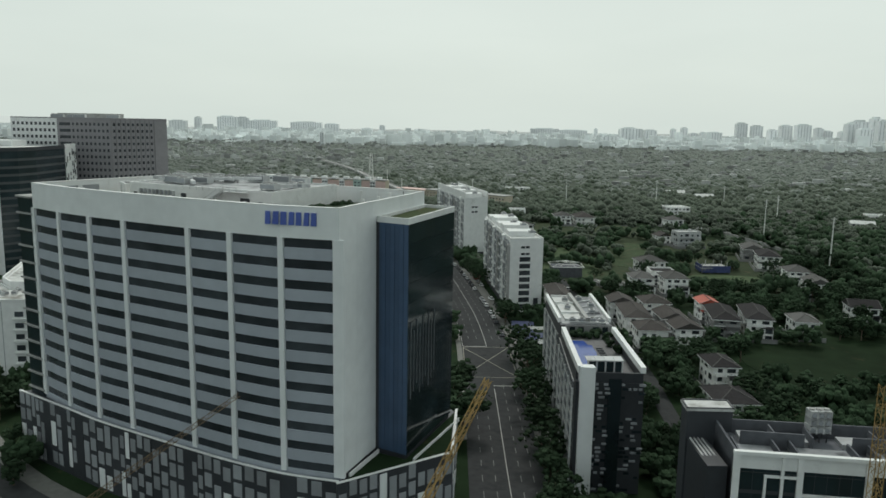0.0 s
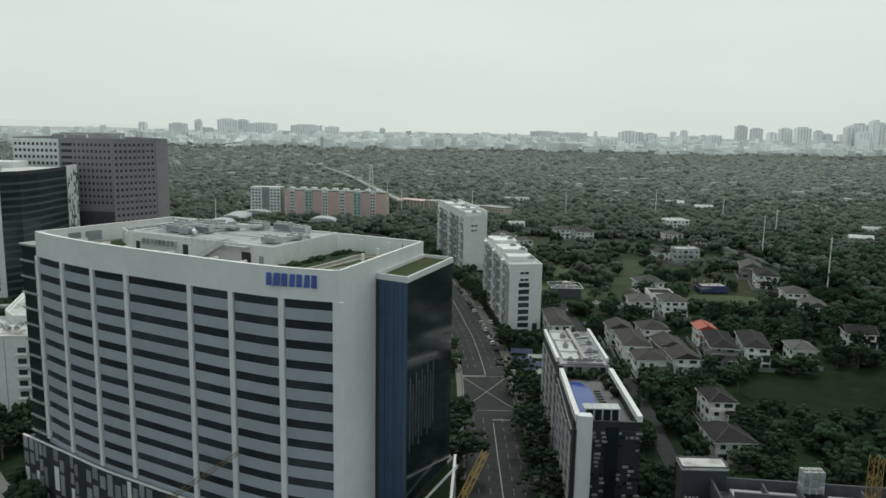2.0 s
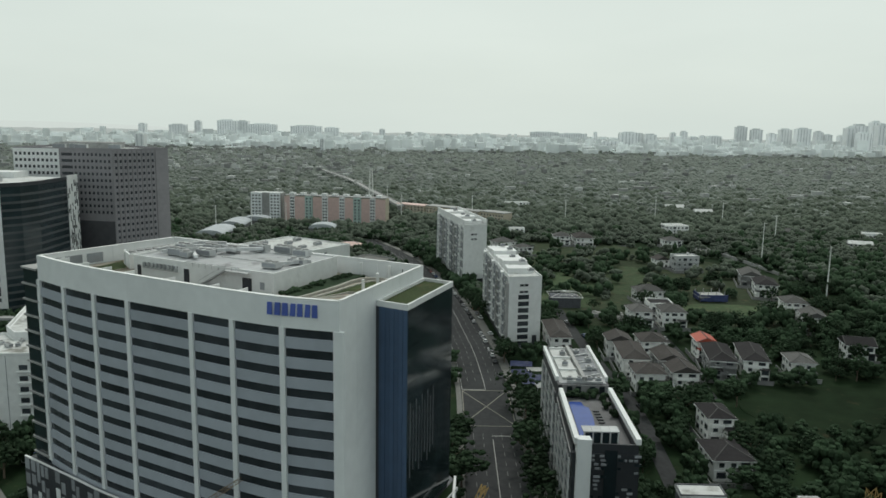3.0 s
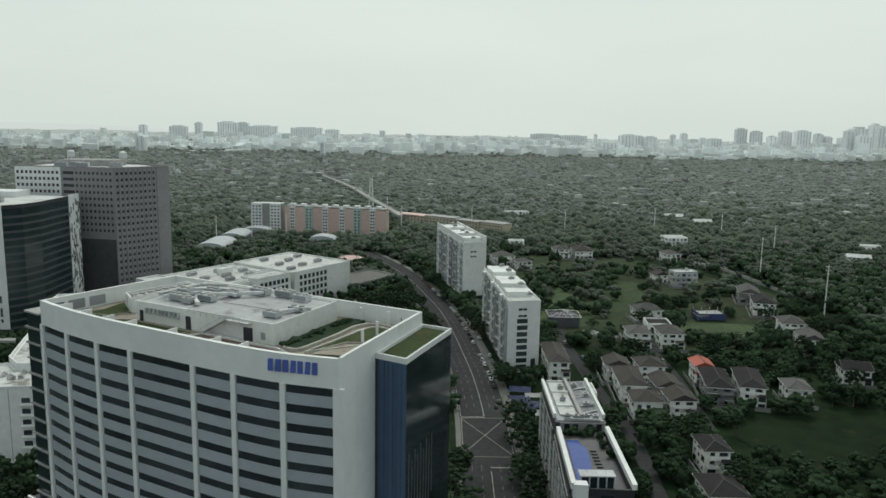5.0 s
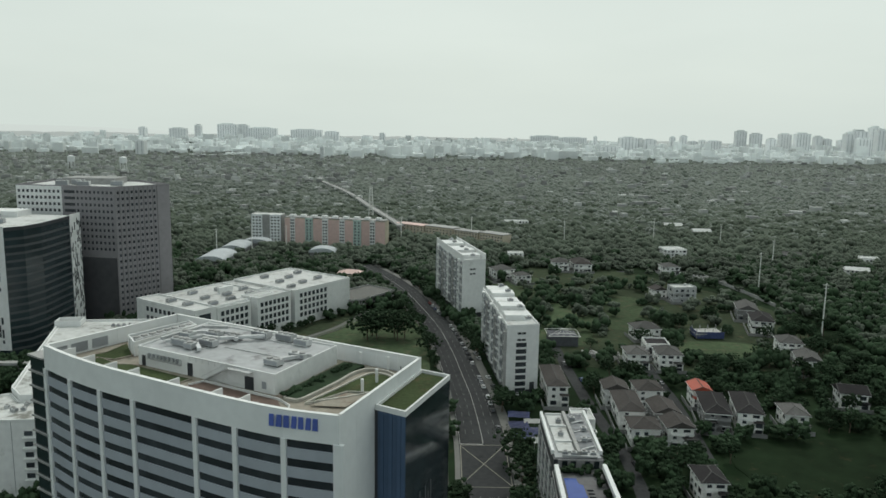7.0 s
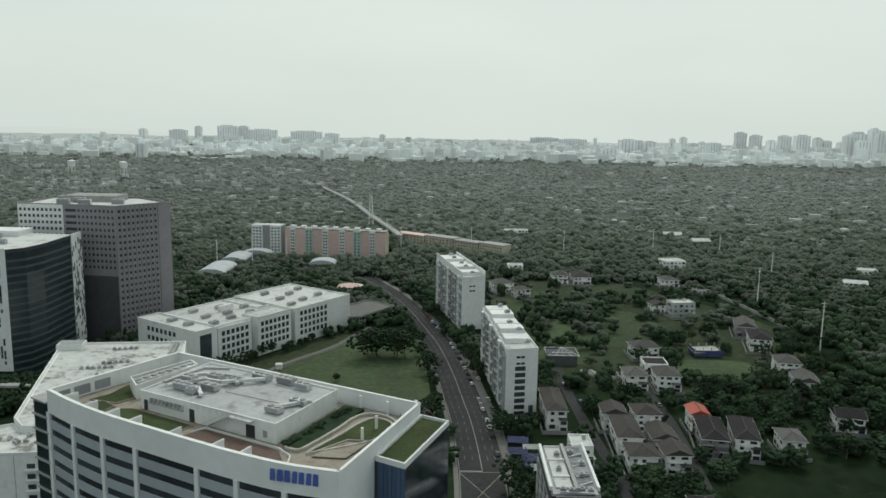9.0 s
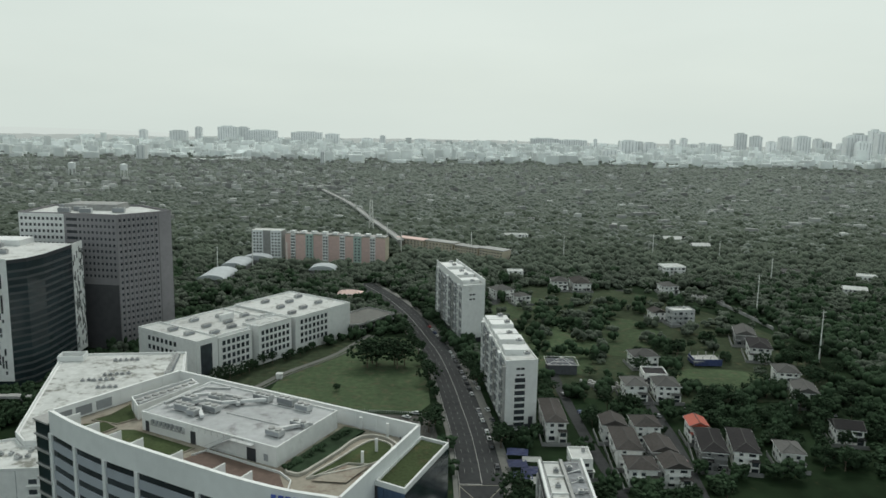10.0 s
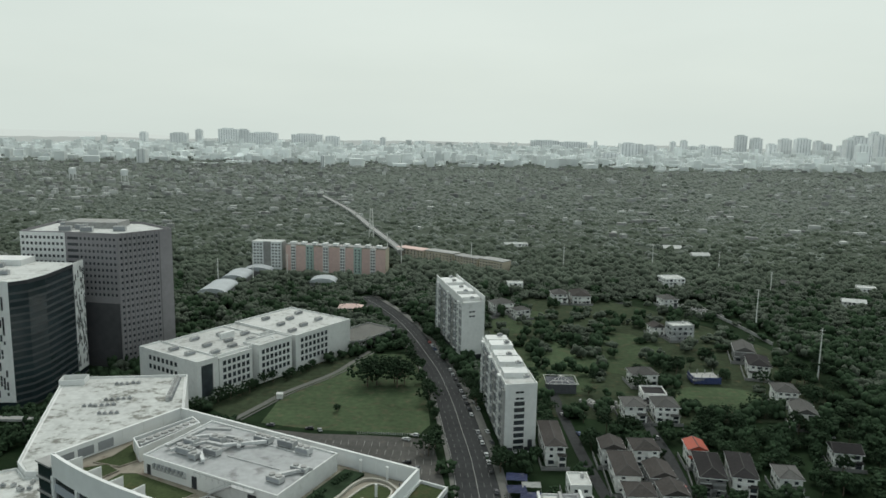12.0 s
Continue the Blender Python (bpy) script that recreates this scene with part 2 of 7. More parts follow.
def prism(bm, pts, z0, z1):
    lo, hi = [bm.verts.new((*p, z0)) for p in pts], [bm.verts.new((*p, z1)) for p in pts]
    n = len(pts)
    bm.faces.new(lo[::-1])
    bm.faces.new(hi)
    for i in range(n):
        bm.faces.new((lo[i], lo[(i + 1) % n], hi[(i + 1) % n], hi[i]))


def beam(bm, a, b, w, h=None):
    """A square bar from a to b."""
    a, b, h = Vector(a), Vector(b), h or w
    d = b - a
    m = Matrix.Translation(a) @ d.to_track_quat("Z", "Y").to_matrix().to_4x4()
    return box(bm, -w / 2, w / 2, -h / 2, h / 2, 0, d.length, m)


def tube(bm, a, b, r0, r1, n=8):
    a, b = Vector(a), Vector(b)
    m = Matrix.Translation(a) @ (b - a).to_track_quat("Z", "Y").to_matrix().to_4x4()
    lo, hi = [], []
    for i in range(n):
        c, s = math.cos(2 * math.pi * i / n), math.sin(2 * math.pi * i / n)
        lo.append(bm.verts.new(m @ Vector((r0 * c, r0 * s, 0))))
        hi.append(bm.verts.new(m @ Vector((r1 * c, r1 * s, (b - a).length))))
    for i in range(n):
        bm.faces.new((lo[i], lo[(i + 1) % n], hi[(i + 1) % n], hi[i]))
    bm.faces.new(lo[::-1])
    bm.faces.new(hi)


def wall_frame(p0, p1):
    """Local x along the wall, y outward (to the right of the way from p0 to p1), z up."""
    d = (Vector(p1) - Vector(p0)).normalized()
    o = Vector((d.y, -d.x))
    return Matrix(((d.x, o.x, 0, p0[0]), (d.y, o.y, 0, p0[1]), (0, 0, 1, 0), (0, 0, 0, 1)))


def span(p0, p1):
    return (Vector(p1) - Vector(p0)).length


def mesh_of(bm, name, *mats):
    bmesh.ops.recalc_face_normals(bm, faces=bm.faces)
    me = bpy.data.meshes.new(name)
    bm.to_mesh(me)
    bm.free()
    for m in mats:
        me.materials.append(m)
    return me


def thing(name, label, category, at=(0, 0, 0), group="", kind=""):
    ob = new(name)
    ob.location = at
    ob.empty_display_size = 0.5
    return tagged(ob, label, category, group, kind)


def hang(ob, parent):
    ob.parent = parent
    if parent.parent is None:
        ob.matrix_parent_inverse = Matrix.Translation(-Vector(parent.location))
    return ob


def part(name, bm, material, parent, label=""):
    mats = material if isinstance(material, tuple) else (material,)
    return tagged(hang(new(name, mesh_of(bm, name, *mats)), parent), label)


def piece(name, mesh, m, parent):
    ob = new(name, mesh)
    hang(ob, parent)
    ob.matrix_basis = m
    return ob


def solo(name, bm, material, label, category, group="", kind=""):
    mats = material if isinstance(material, tuple) else (material,)
    return tagged(new(name, mesh_of(bm, name, *mats)), label, category, group, kind)


def window_mesh(w, h, frame_mat, glass_mat, f=0.09, proud=0.10, mid=True):
    """A framed window, origin at the middle of its bottom edge, facing +y."""
    bm = bmesh.new()
    rings = []
    for e, y in ((0, -0.02), (0, proud), (f, proud), (f, 0.03)):
        rings.append([bm.verts.new(p) for p in ((-w / 2 + e, y, e), (w / 2 - e, y, e), (w / 2 - e, y, h - e), (-w / 2 + e, y, h - e))])
    for u, v in zip(rings, rings[1:]):
        for i in range(4):
            bm.faces.new((u[i], u[(i + 1) % 4], v[(i + 1) % 4], v[i]))
    bm.faces.new(rings[-1]).material_index = 1
    return mesh_of(bm, "window", frame_mat, glass_mat)


def ring(bm, pts, inset, z0, z1, out=0.05):
    """One closed wall round the corners pts (counter-clockwise), inset metres thick."""
    P = [Vector(p) for p in pts]
    n = len(P)

    def moved(d):
        q = []
        for i in range(n):
            a, b, c = P[i - 1], P[i], P[(i + 1) % n]
            u, v = (b - a).normalized(), (c - b).normalized()
            m = Vector((u.y + v.y, -u.x - v.x))
            q.append(b + m * (d / max(0.4, 1 + u.dot(v))))
        return q

    rows = [[bm.verts.new((p.x, p.y, z)) for p in moved(d)] for d, z in ((out, z0), (out, z1), (-inset, z1), (-inset, z0))]
    for k in range(4):
        u, v = rows[k], rows[(k + 1) % 4]
        for i in range(n):
            bm.faces.new((u[i], u[(i + 1) % n], v[(i + 1) % n], v[i]))


def window_rows(parent, p0, p1, zs, xs, mesh, off=0.0, skip=0.0, rnd=None):
    """One window object for each place xs along the wall and height zs."""
    f = wall_frame(p0, p1)
    for z in zs:
        for x in xs:
            if skip and rnd.random() < skip:
                continue
            piece("window", mesh, f @ Matrix.Translation((x, off, z)), parent)


def steps(a, b, n):
    return [a + (b - a) * (i + 0.5) / n for i in range(n)]


def smooth_line(pts, n):
    """Catmull-Rom through the points; n steps a stretch."""
    P = [Vector(p) for p in pts]
    P = [2 * P[0] - P[1]] + P + [2 * P[-1] - P[-2]]
    out = []
    for i in range(1, len(P) - 2):
        for k in range(n):
            t = k / n
            a, b, c, d = P[i - 1:i + 3]
            out.append(0.5 * (2 * b + (c - a) * t + (2 * a - 5 * b + 4 * c - d) * t * t + (3 * b - a - 3 * c + d) * t ** 3))
    out.append(P[-2])
    return out


def offset_line(pts, d):
    """The line moved d to the right of its way."""
    out = []
    for i, p in enumerate(pts):
        a, b = pts[max(i - 1, 0)], pts[min(i + 1, len(pts) - 1)]
        t = (Vector(b) - Vector(a)).normalized()
        out.append(Vector(p) + d * Vector((t.y, -t.x)))
    return out


def ribbon(bm, line, d0, d1, z0, z1):
    """A band that follows the line, from d0 to d1 to its right, as a closed solid."""
    a, b = offset_line(line, d0), offset_line(line, d1)
    rows = [[bm.verts.new((p.x, p.y, z)) for p, z in ((q, z0), (r, z0), (r, z1), (q, z1))] for q, r in zip(a, b)]
    for u, v in zip(rows, rows[1:]):
        for i in range(4):
            bm.faces.new((u[i], u[(i + 1) % 4], v[(i + 1) % 4], v[i]))
    bm.faces.new(rows[0][::-1])
    bm.faces.new(rows[-1])


# ---- ground, roads ----
bm = bmesh.new()
xs = [-4900, -2500, -1200, -600, -300, -100, 100, 300, 600, 1200, 2500, 4900]
ys = [-900, -400, -100, 100, 300, 500, 800, 1400, 2500, 4900]
grid = [[bm.verts.new((x, y, 0)) for x in xs] for y in ys]
for j in range(len(ys) - 1):
    for i in range(len(xs) - 1):
        bm.faces.new((grid[j][i], grid[j][i + 1], grid[j + 1][i + 1], grid[j + 1][i]))
solo("ground", bm, M_SOIL, "rough green ground with scrub and bare patches", "ground", kind="structure")

MEDIAN = smooth_line([(16, -60), (16, 60), (16.3, 160), (17, 232), (17, 279), (14.5, 325), (11, 358), (6.4, 398), (-0.8, 445), (-9, 481), (-18.5, 519), (-30, 558), (-46, 600), (-70, 650)], 5)
bm = bmesh.new()
ribbon(bm, MEDIAN, -9.5, 9.0, 0.004, 0.05)
solo("road", bm, M_ASPHALT, "worn grey asphalt dual avenue with painted lanes", "road", kind="structure")
FRONT_ROAD = smooth_line([(-240, 330), (-190, 270), (-150, 214), (-122, 180), (-96, 156), (-66, 138), (-30, 121), (10, 104), (60, 96), (160, 92)], 4)
bm = bmesh.new()
ribbon(bm, FRONT_ROAD, -6.5, 6.5, 0.008, 0.044)
solo("road", bm, M_ASPHALT, "asphalt street round the curved office block", "road", kind="structure")
CROSS = smooth_line([(-260, 470), (-180, 545), (-90, 566), (-30, 572), (40, 585), (160, 640)], 4)
bm = bmesh.new()
ribbon(bm, CROSS, -5.5, 5.5, 0.01, 0.042)
solo("road", bm, M_ASPHALT, "asphalt cross street at the end of the avenue", "road", kind="structure")
for side, d0, d1 in (("pavement", -11.4, -9.5), ("pavement", 9.0, 13.0)):
    bm = bmesh.new()
    ribbon(bm, MEDIAN[12:], d0, d1, 0.0, 0.17)
    solo(side, bm, M_PAVE, "grey concrete pavement with a raised kerb", "pavement", kind="structure")
bm = bmesh.new()
ribbon(bm, FRONT_ROAD, -11, -6.5, 0, 0.16)
solo("pavement", bm, M_PAVE, "concrete pavement along the office block", "pavement", kind="structure")

bm = bmesh.new()
ribbon(bm, [p for p in MEDIAN if 60 < p.y < 236], -0.12, 0.12, 0.054, 0.06)
ribbon(bm, [p for p in MEDIAN if p.y > 278], -0.12, 0.12, 0.054, 0.06)
ribbon(bm, [p for p in MEDIAN if p.y > 278], -9.1, -8.9, 0.054, 0.06)
box(bm, 16.9, 26.0, 234.6, 235.1, 0.054, 0.062)
box(bm, 8.0, 17.0, 278.0, 278.5, 0.054, 0.062)
solo("road_marking", bm, M_LINE, "white painted centre and stop lines", "road marking", kind="structure")
bm = bmesh.new()
for off in (-6.2, -3.1, 3.0, 6.0):
    ln = offset_line(MEDIAN, off)
    dist, on = 0.0, False
    for a, b in zip(ln, ln[1:]):
        n = max(1, int((b - a).length / 6))
        for k in range(n):
            p, q = a.lerp(b, k / n), a.lerp(b, (k + 0.42) / n)
            if 240 < p.y < 280:
                continue
            f = wall_frame(p, q)
            box(bm, 0, span(p, q), -0.09, 0.09, 0.054, 0.06, f)
solo("lane_dashes", bm, M_DASH, "white dashed lane lines", "road marking", kind="stuff")
bm = bmesh.new()
for a, b in (((8.2, 276.5), (25.5, 243.5)), ((8.6, 246), (25, 277.5)), ((8, 277.2), (25.2, 277.6)), ((8.2, 243), (25.4, 243)), ((8.1, 243), (8.1, 277.2)), ((25.4, 243), (25.3, 277.6))):
    box(bm, 0, span(a, b), -0.16, 0.16, 0.064, 0.07, wall_frame(a, b))
solo("box_junction", bm, M_YELLOWLINE, "faded yellow crossed box painted on the junction", "road marking", kind="structure")
bm = bmesh.new()
ln = offset_line(FRONT_ROAD, 0)
for a, b in zip(ln, ln[1:]):
    box(bm, 0, span(a, b), -0.1, 0.1, 0.05, 0.056, wall_frame(a, b))
for k in range(9):
    box(bm, -116 + k * 0.95, -115.5 + k * 0.95, 168 - k * 0.7, 172 - k * 0.7, 0.05, 0.057)
    box(bm, -124 + k * 0.95, -123.5 + k * 0.95, 179 - k * 0.7, 183 - k * 0.7, 0.05, 0.057)
solo("road_marking", bm, M_LINE, "white centre line and zebra bars on the side street", "road marking", kind="structure")

# park field, parking lot, bare meadows
bm = bmesh.new()
prism(bm, [(-90, 363), (-62, 355.6), (-38, 354), (-10, 352), (-5, 364), (-7.5, 406), (-10, 446), (-17, 482), (-48, 482), (-62, 444), (-77, 416), (-88, 396)], 0.0, 0.12)
solo("lawn", bm, M_GRASS, "wide mown park lawn with dry patches", "lawn", kind="structure")
bm = bmesh.new()
prism(bm, [(-104, 345), (-97, 300), (-60, 258), (-6, 240), (3.5, 240), (2.5, 300), (-4, 347), (-36, 350), (-62, 351), (-92, 357)], 0.0, 0.06)
solo("parking_lot", bm, M_LOT, "grey paved parking lot behind the office block", "parking lot", kind="structure")
WALKWAY = smooth_line([(-101, 366), (-92, 386), (-82.3, 407.4), (-61.4, 439.7), (-50.6, 468), (-44, 486)], 4)
bm = bmesh.new()
ribbon(bm, WALKWAY, -5.5, -2.2, 0.02, 0.15)
ribbon(bm, WALKWAY, -0.4, 0.4, 0.02, 0.4)
solo("walkway", bm, M_PAVE, "pale paved walk between the lawn and the white block", "pavement", kind="structure")
bm = bmesh.new()
for r in range(9):
    for k in range(16):
        x = -62 + k * 3.7 + r * 0.5
        box(bm, x, x + 0.14, 262 + r * 9.5, 267 + r * 9.5, 0.063, 0.07)
solo("bay_lines", bm, M_LINE, "white painted parking bay lines", "road marking", kind="stuff")
for i, (pts, g) in enumerate((([(46, 380), (130, 372), (205, 388), (232, 470), (205, 560), (150, 640), (70, 650), (42, 560), (40, 430)], M_SCRUB), ([(44, 425), (84, 418), (92, 470), (80, 520), (48, 500)], M_GRASS), ([(92, 455), (128, 450), (150, 500), (138, 540), (100, 545), (92, 500)], M_GRASS), ([(128, 395), (170, 385), (180, 420), (150, 428), (130, 418)], M_GRASS), ([(112, 240), (165, 232), (178, 284), (150, 288), (112, 280)], M_SOIL), ([(30, 520), (60, 540), (84, 600), (60, 600), (36, 566)], M_GRASS))):
    bm = bmesh.new()
    fine = [p + 2.4 * Vector((noise.noise((p.x * 0.12, p.y * 0.12, i)), noise.noise((p.x * 0.12, p.y * 0.12, i + 9)))) for p in smooth_line(pts + pts[:1], 8)[:-1]]
    prism(bm, [tuple(p) for p in fine], 0.0, 0.05 + 0.02 * i)
    solo("meadow", bm, g, "open rough meadow with dry yellow patches", "meadow", kind="structure")
for pts in ([(66, 200), (70, 265), (66, 330), (64, 420), (70, 440)], [(100, 262), (106, 330), (108, 400), (130, 410)]):
    bm = bmesh.new()
    ribbon(bm, smooth_line(pts, 3), -2.6, 2.6, 0.1, 0.16)
    solo("lane", bm, M_ASPHALT, "narrow dark village lane", "road", kind="structure")

bm = bmesh.new()
ribbon(bm, smooth_line([(217, 630), (221, 600), (228, 560), (233, 518)], 3), -0.25, 0.25, 0, 2.3)
solo("boundary_wall", bm, M_CONC, "long pale concrete boundary wall beside the woods", "wall", kind="structure")
rq = random.Random(31)
for pts, n in ((((204, 632), (220, 600)), 150), (((240, 508), (268, 518)), 90), (((79, 399), (92, 389)), 80)):
    bm = bmesh.new()
    for k in range(n):
        t = rq.random()
        x, y, w = pts[0][0] + (pts[1][0] - pts[0][0]) * t + rq.gauss(0, 3), pts[0][1] + (pts[1][1] - pts[0][1]) * t + rq.gauss(0, 3.5), rq.uniform(0.4, 1.5)
        box(bm, -w, w, -0.5, 0.5, -0.3, rq.uniform(0.5, 2.2), pose(x, y, 0.1, 0, 0, rq.uniform(0, 180)))
    solo("rubble", bm, M_CONC, "heap of pale rubble and stored building scrap", "rubble", kind="stuff")
bm = bmesh.new()
prism(bm, [(-124, 384), (-104, 366), (-92, 390), (-62, 442), (-48, 482), (-66, 478), (-96, 430)], 0.0, 0.03)
solo("verge", bm, M_SCRUB, "grassy verge before the white block", "lawn", kind="structure")

# ---- the curved white office block ----
FC_PTS = [(-96, 177.3), (-86.3, 169.6), (-76.4, 162.9), (-66.7, 157.3), (-50.3, 148.3), (-40.7, 143.3), (-30.0, 138.6), (-18.8, 135.6)]
FC_LINE = smooth_line(FC_PTS, 4)
FC_R, FC_B, FC_L = (-4.6, 172.5), (-75, 209.5), (-96, 177.3)
FC_F = (-18.8, 135.6)
rnd = random.Random(5)
M_FIN = mat("dull_metal_fins", (0.16, 0.17, 0.18), 0.5, 0.2, 0.8, 0.1, 0.0)
office = thing("office_block", "large white office block with curved banded front and roof garden", "office building", (-50, 172, 0))
bm = bmesh.new()
inner = offset_line(FC_LINE, -0.5)
prism(bm, [tuple(p) for p in inner] + [(-5.1, 172), (-74.6, 208.8), (-95.3, 177.6)][0:3], 15.0, 63.6)
part("core", bm, M_DARK, office)
bm = bmesh.new()
prism(bm, [tuple(p) for p in offset_line(FC_LINE, -0.7)] + [(-5.4, 171.8), (-74.5, 208.4), (-95, 177.8)], 63.604, 63.8)
part("roof_deck", bm, M_PATH, office, "tan paved roof terrace")

# top band of the front: white cladding, a sheet a bay
for i in range(7):
    bm = bmesh.new()
    ribbon(bm, FC_LINE[i * 4:i * 4 + 5], -0.55, 0.25, 62.0, 67.8)
    part("parapet_panel", bm, M_WHITE, office)
for i in range(7):
    seg = FC_LINE[i * 4:i * 4 + 5]
    for s in range(12):
        zt = 62.0 - s * 3.915
        bm = bmesh.new()
        ribbon(bm, seg, -0.55, -0.12, zt - 1.75, zt)
        part("window_band", bm, M_GLASS, office, "dark ribbon window")
        bm = bmesh.new()
        ribbon(bm, seg, -0.5, 0.12, zt - 3.915, zt - 1.753)
        part("spandrel", bm, M_SPAN, office, "grey spandrel panel")
for i, p in enumerate(FC_LINE[::4]):
    t = (FC_LINE[min(i * 4 + 1, 28)] - FC_LINE[max(i * 4 - 1, 0)]).normalized()
    f = wall_frame(p, p + t)
    w = 0.55 if i < 7 else 0.9
    bm = bmesh.new()
    box(bm, -w if i < 7 else -1.2, w if i > 0 else 0.9, -0.5, 0.45, 16.6, 62.05, f)
    part("pier", bm, M_WHITE, office, "white vertical pier")

# plain side walls with thin joints
for nm, a, b, z0 in (("side_wall", FC_F, FC_R, 16.5), ("back_wall", FC_R, FC_B, 12.0), ("side_wall", FC_B, FC_L, 12.0)):
    f, L = wall_frame(a, b), span(a, b)
    n = max(4, int(L / 6))
    bm = bmesh.new()
    box(bm, 0, L, -0.45, -0.03, z0, 67.7, f)
    wall_ob = part(nm, bm, M_WHITE, office)
    for k in range(n):
        for z in range(4):
            h = (67.8 - z0) / 4
            bm = bmesh.new()
            box(bm, k * L / n + (0.012 if k else 0), (k + 1) * L / n - 0.012, -0.5, 0.0, z0 + z * h + 0.012, z0 + (z + 1) * h, f)
            part("panel", bm, M_WHITE, wall_ob)
bm = bmesh.new()
for a, b in ((FC_F, FC_R), (FC_R, FC_B), (FC_B, FC_L)):
    box(bm, 0.1, span(a, b) - 0.1, -0.62, 0.06, 67.75, 67.9, wall_frame(a, b))
ribbon(bm, FC_LINE, -0.62, 0.3, 67.75, 67.9)
part("coping", bm, M_WHITE2, office)
# openings framed in the rear left parapet
f = wall_frame(FC_B, FC_L)
for x in (22.0, 27.6, 33.0):
    bm = bmesh.new()
    box(bm, x, x + 4.4, -0.56, -0.5, 64.2, 66.6, f)
    part("parapet_opening", bm, M_MIDGREY, office)

# dark glazed stair bay with slab edges at the curved end
bay = [(-101.5, 180.6), (-96.5, 177.2), (-88.5, 189.5), (-93.5, 193)]
bm = bmesh.new()
prism(bm, bay, 15, 64.5)
part("glazed_bay", bm, M_GREENGLASS, office, "dark glazed end bay")
for s in range(13):
    bm = bmesh.new()
    prism(bm, [(-102.1, 180.5), (-96.5, 176.7), (-88, 189.4), (-93.6, 193.6)], 64.2 - s * 3.915, 64.6 - s * 3.915)
    part("slab_edge", bm, M_CONC, office)

# blue and dark glass wing with a green roof
G_L, G_C, G_R, G_B = (-13.3, 149.5), (-6.9, 145.8), (2.2, 169.2), (-4.5, 172.8)
bm = bmesh.new()
prism(bm, [(-13.6, 149.6), (-7.0, 146.2), (1.8, 169.0), (-4.9, 172.4)], 14, 63.9)
part("wing_core", bm, M_DARK, office)
f, L = wall_frame(G_L, G_C), span(G_L, G_C)
for k in range(7):
    bm = bmesh.new()
    box(bm, k * L / 7 + 0.03, (k + 1) * L / 7 - 0.03, -0.25, 0.02 + 0.05 * (k % 2), 16.6, 63.7, f)
    part("blue_panel", bm, M_BLUE, office, "blue ribbed glass strip")
f, L = wall_frame(G_C, G_R), span(G_C, G_R)
for s in range(12):
    for k in range(6):
        bm = bmesh.new()
        box(bm, k * L / 6 + 0.04, (k + 1) * L / 6 - 0.04, -0.2, 0.0, 16.7 + s * 3.92, 16.7 + (s + 1) * 3.92 - 0.1, f)
        part("curtain_pane", bm, M_GREENGLASS, office)
bm = bmesh.new()
for k in range(9):
    box(bm, 1.5 + k * 1.55, 1.6 + k * 1.55, 0, 0.18, 28 + (k % 3) * 1.2, 44 - (k % 2) * 2, f)
part("fins", bm, M_FIN, office, "thin metal sun fins")
bm = bmesh.new()
wing = [G_L, G_C, G_R, G_B]
ring(bm, wing, 0.4, 63.7, 64.9)
part("wing_parapet", bm, M_WHITE2, office)
bm = bmesh.new()
prism(bm, [(-13.1, 150.0), (-7.1, 146.7), (1.6, 168.8), (-4.6, 172.2)], 63.904, 64.25)
part("green_roof", bm, M_ROOFGRASS, office, "planted green roof")

# sign: plain blue shapes on the white band
f = wall_frame(FC_LINE[25], FC_LINE[27])
x = -5.75
for k, w in enumerate((1.15, 1.3, 1.3, 1.15, 1.2, 1.15, 1.2)):
    lean = 0.12 * (k % 2)
    bm = bmesh.new()
    lo = [bm.verts.new(f @ Vector(p)) for p in ((x, 0.3, 64.4), (x + w * 0.92, 0.3, 64.4), (x + w * 0.92 + lean, 0.3, 66.8), (x + 0.12 + lean, 0.3, 66.8))]
    hi = [bm.verts.new(f @ Vector(p)) for p in ((x, 0.5, 64.4), (x + w * 0.92, 0.5, 64.4), (x + w * 0.92 + lean, 0.5, 66.8), (x + 0.12 + lean, 0.5, 66.8))]
    bm.faces.new(lo)
    bm.faces.new(hi[::-1])
    for i in range(4):
        bm.faces.new((lo[i], hi[i], hi[(i + 1) % 4], lo[(i + 1) % 4]))
    part("sign_shape", bm, M_LOGO, office, "plain blue sign shape")
    x += w + 0.3

# roof plant house
PH = [(-35.6, 156.6), (-25.4, 179.0), (-62.7, 198.5), (-72.8, 176.2)]
bm = bmesh.new()
prism(bm, PH, 63.8, 68.1)
part("plant_house", bm, M_WHITE2, office, "white rooftop plant house")
cx, cy = sum(p[0] for p in PH) / 4, sum(p[1] for p in PH) / 4
bm = bmesh.new()
prism(bm, [(cx + (p[0] - cx) * 0.97, cy + (p[1] - cy) * 0.97) for p in PH], 68.104, 68.2)
part("plant_roof", bm, M_ROOF3, office, "stained pale roof membrane")
bm = bmesh.new()
ring(bm, PH, 0.3, 67.9, 68.55)
part("plant_upstand", bm, M_WHITE2, office)
f, L = wall_frame(PH[3], PH[0]), span(PH[3], PH[0])
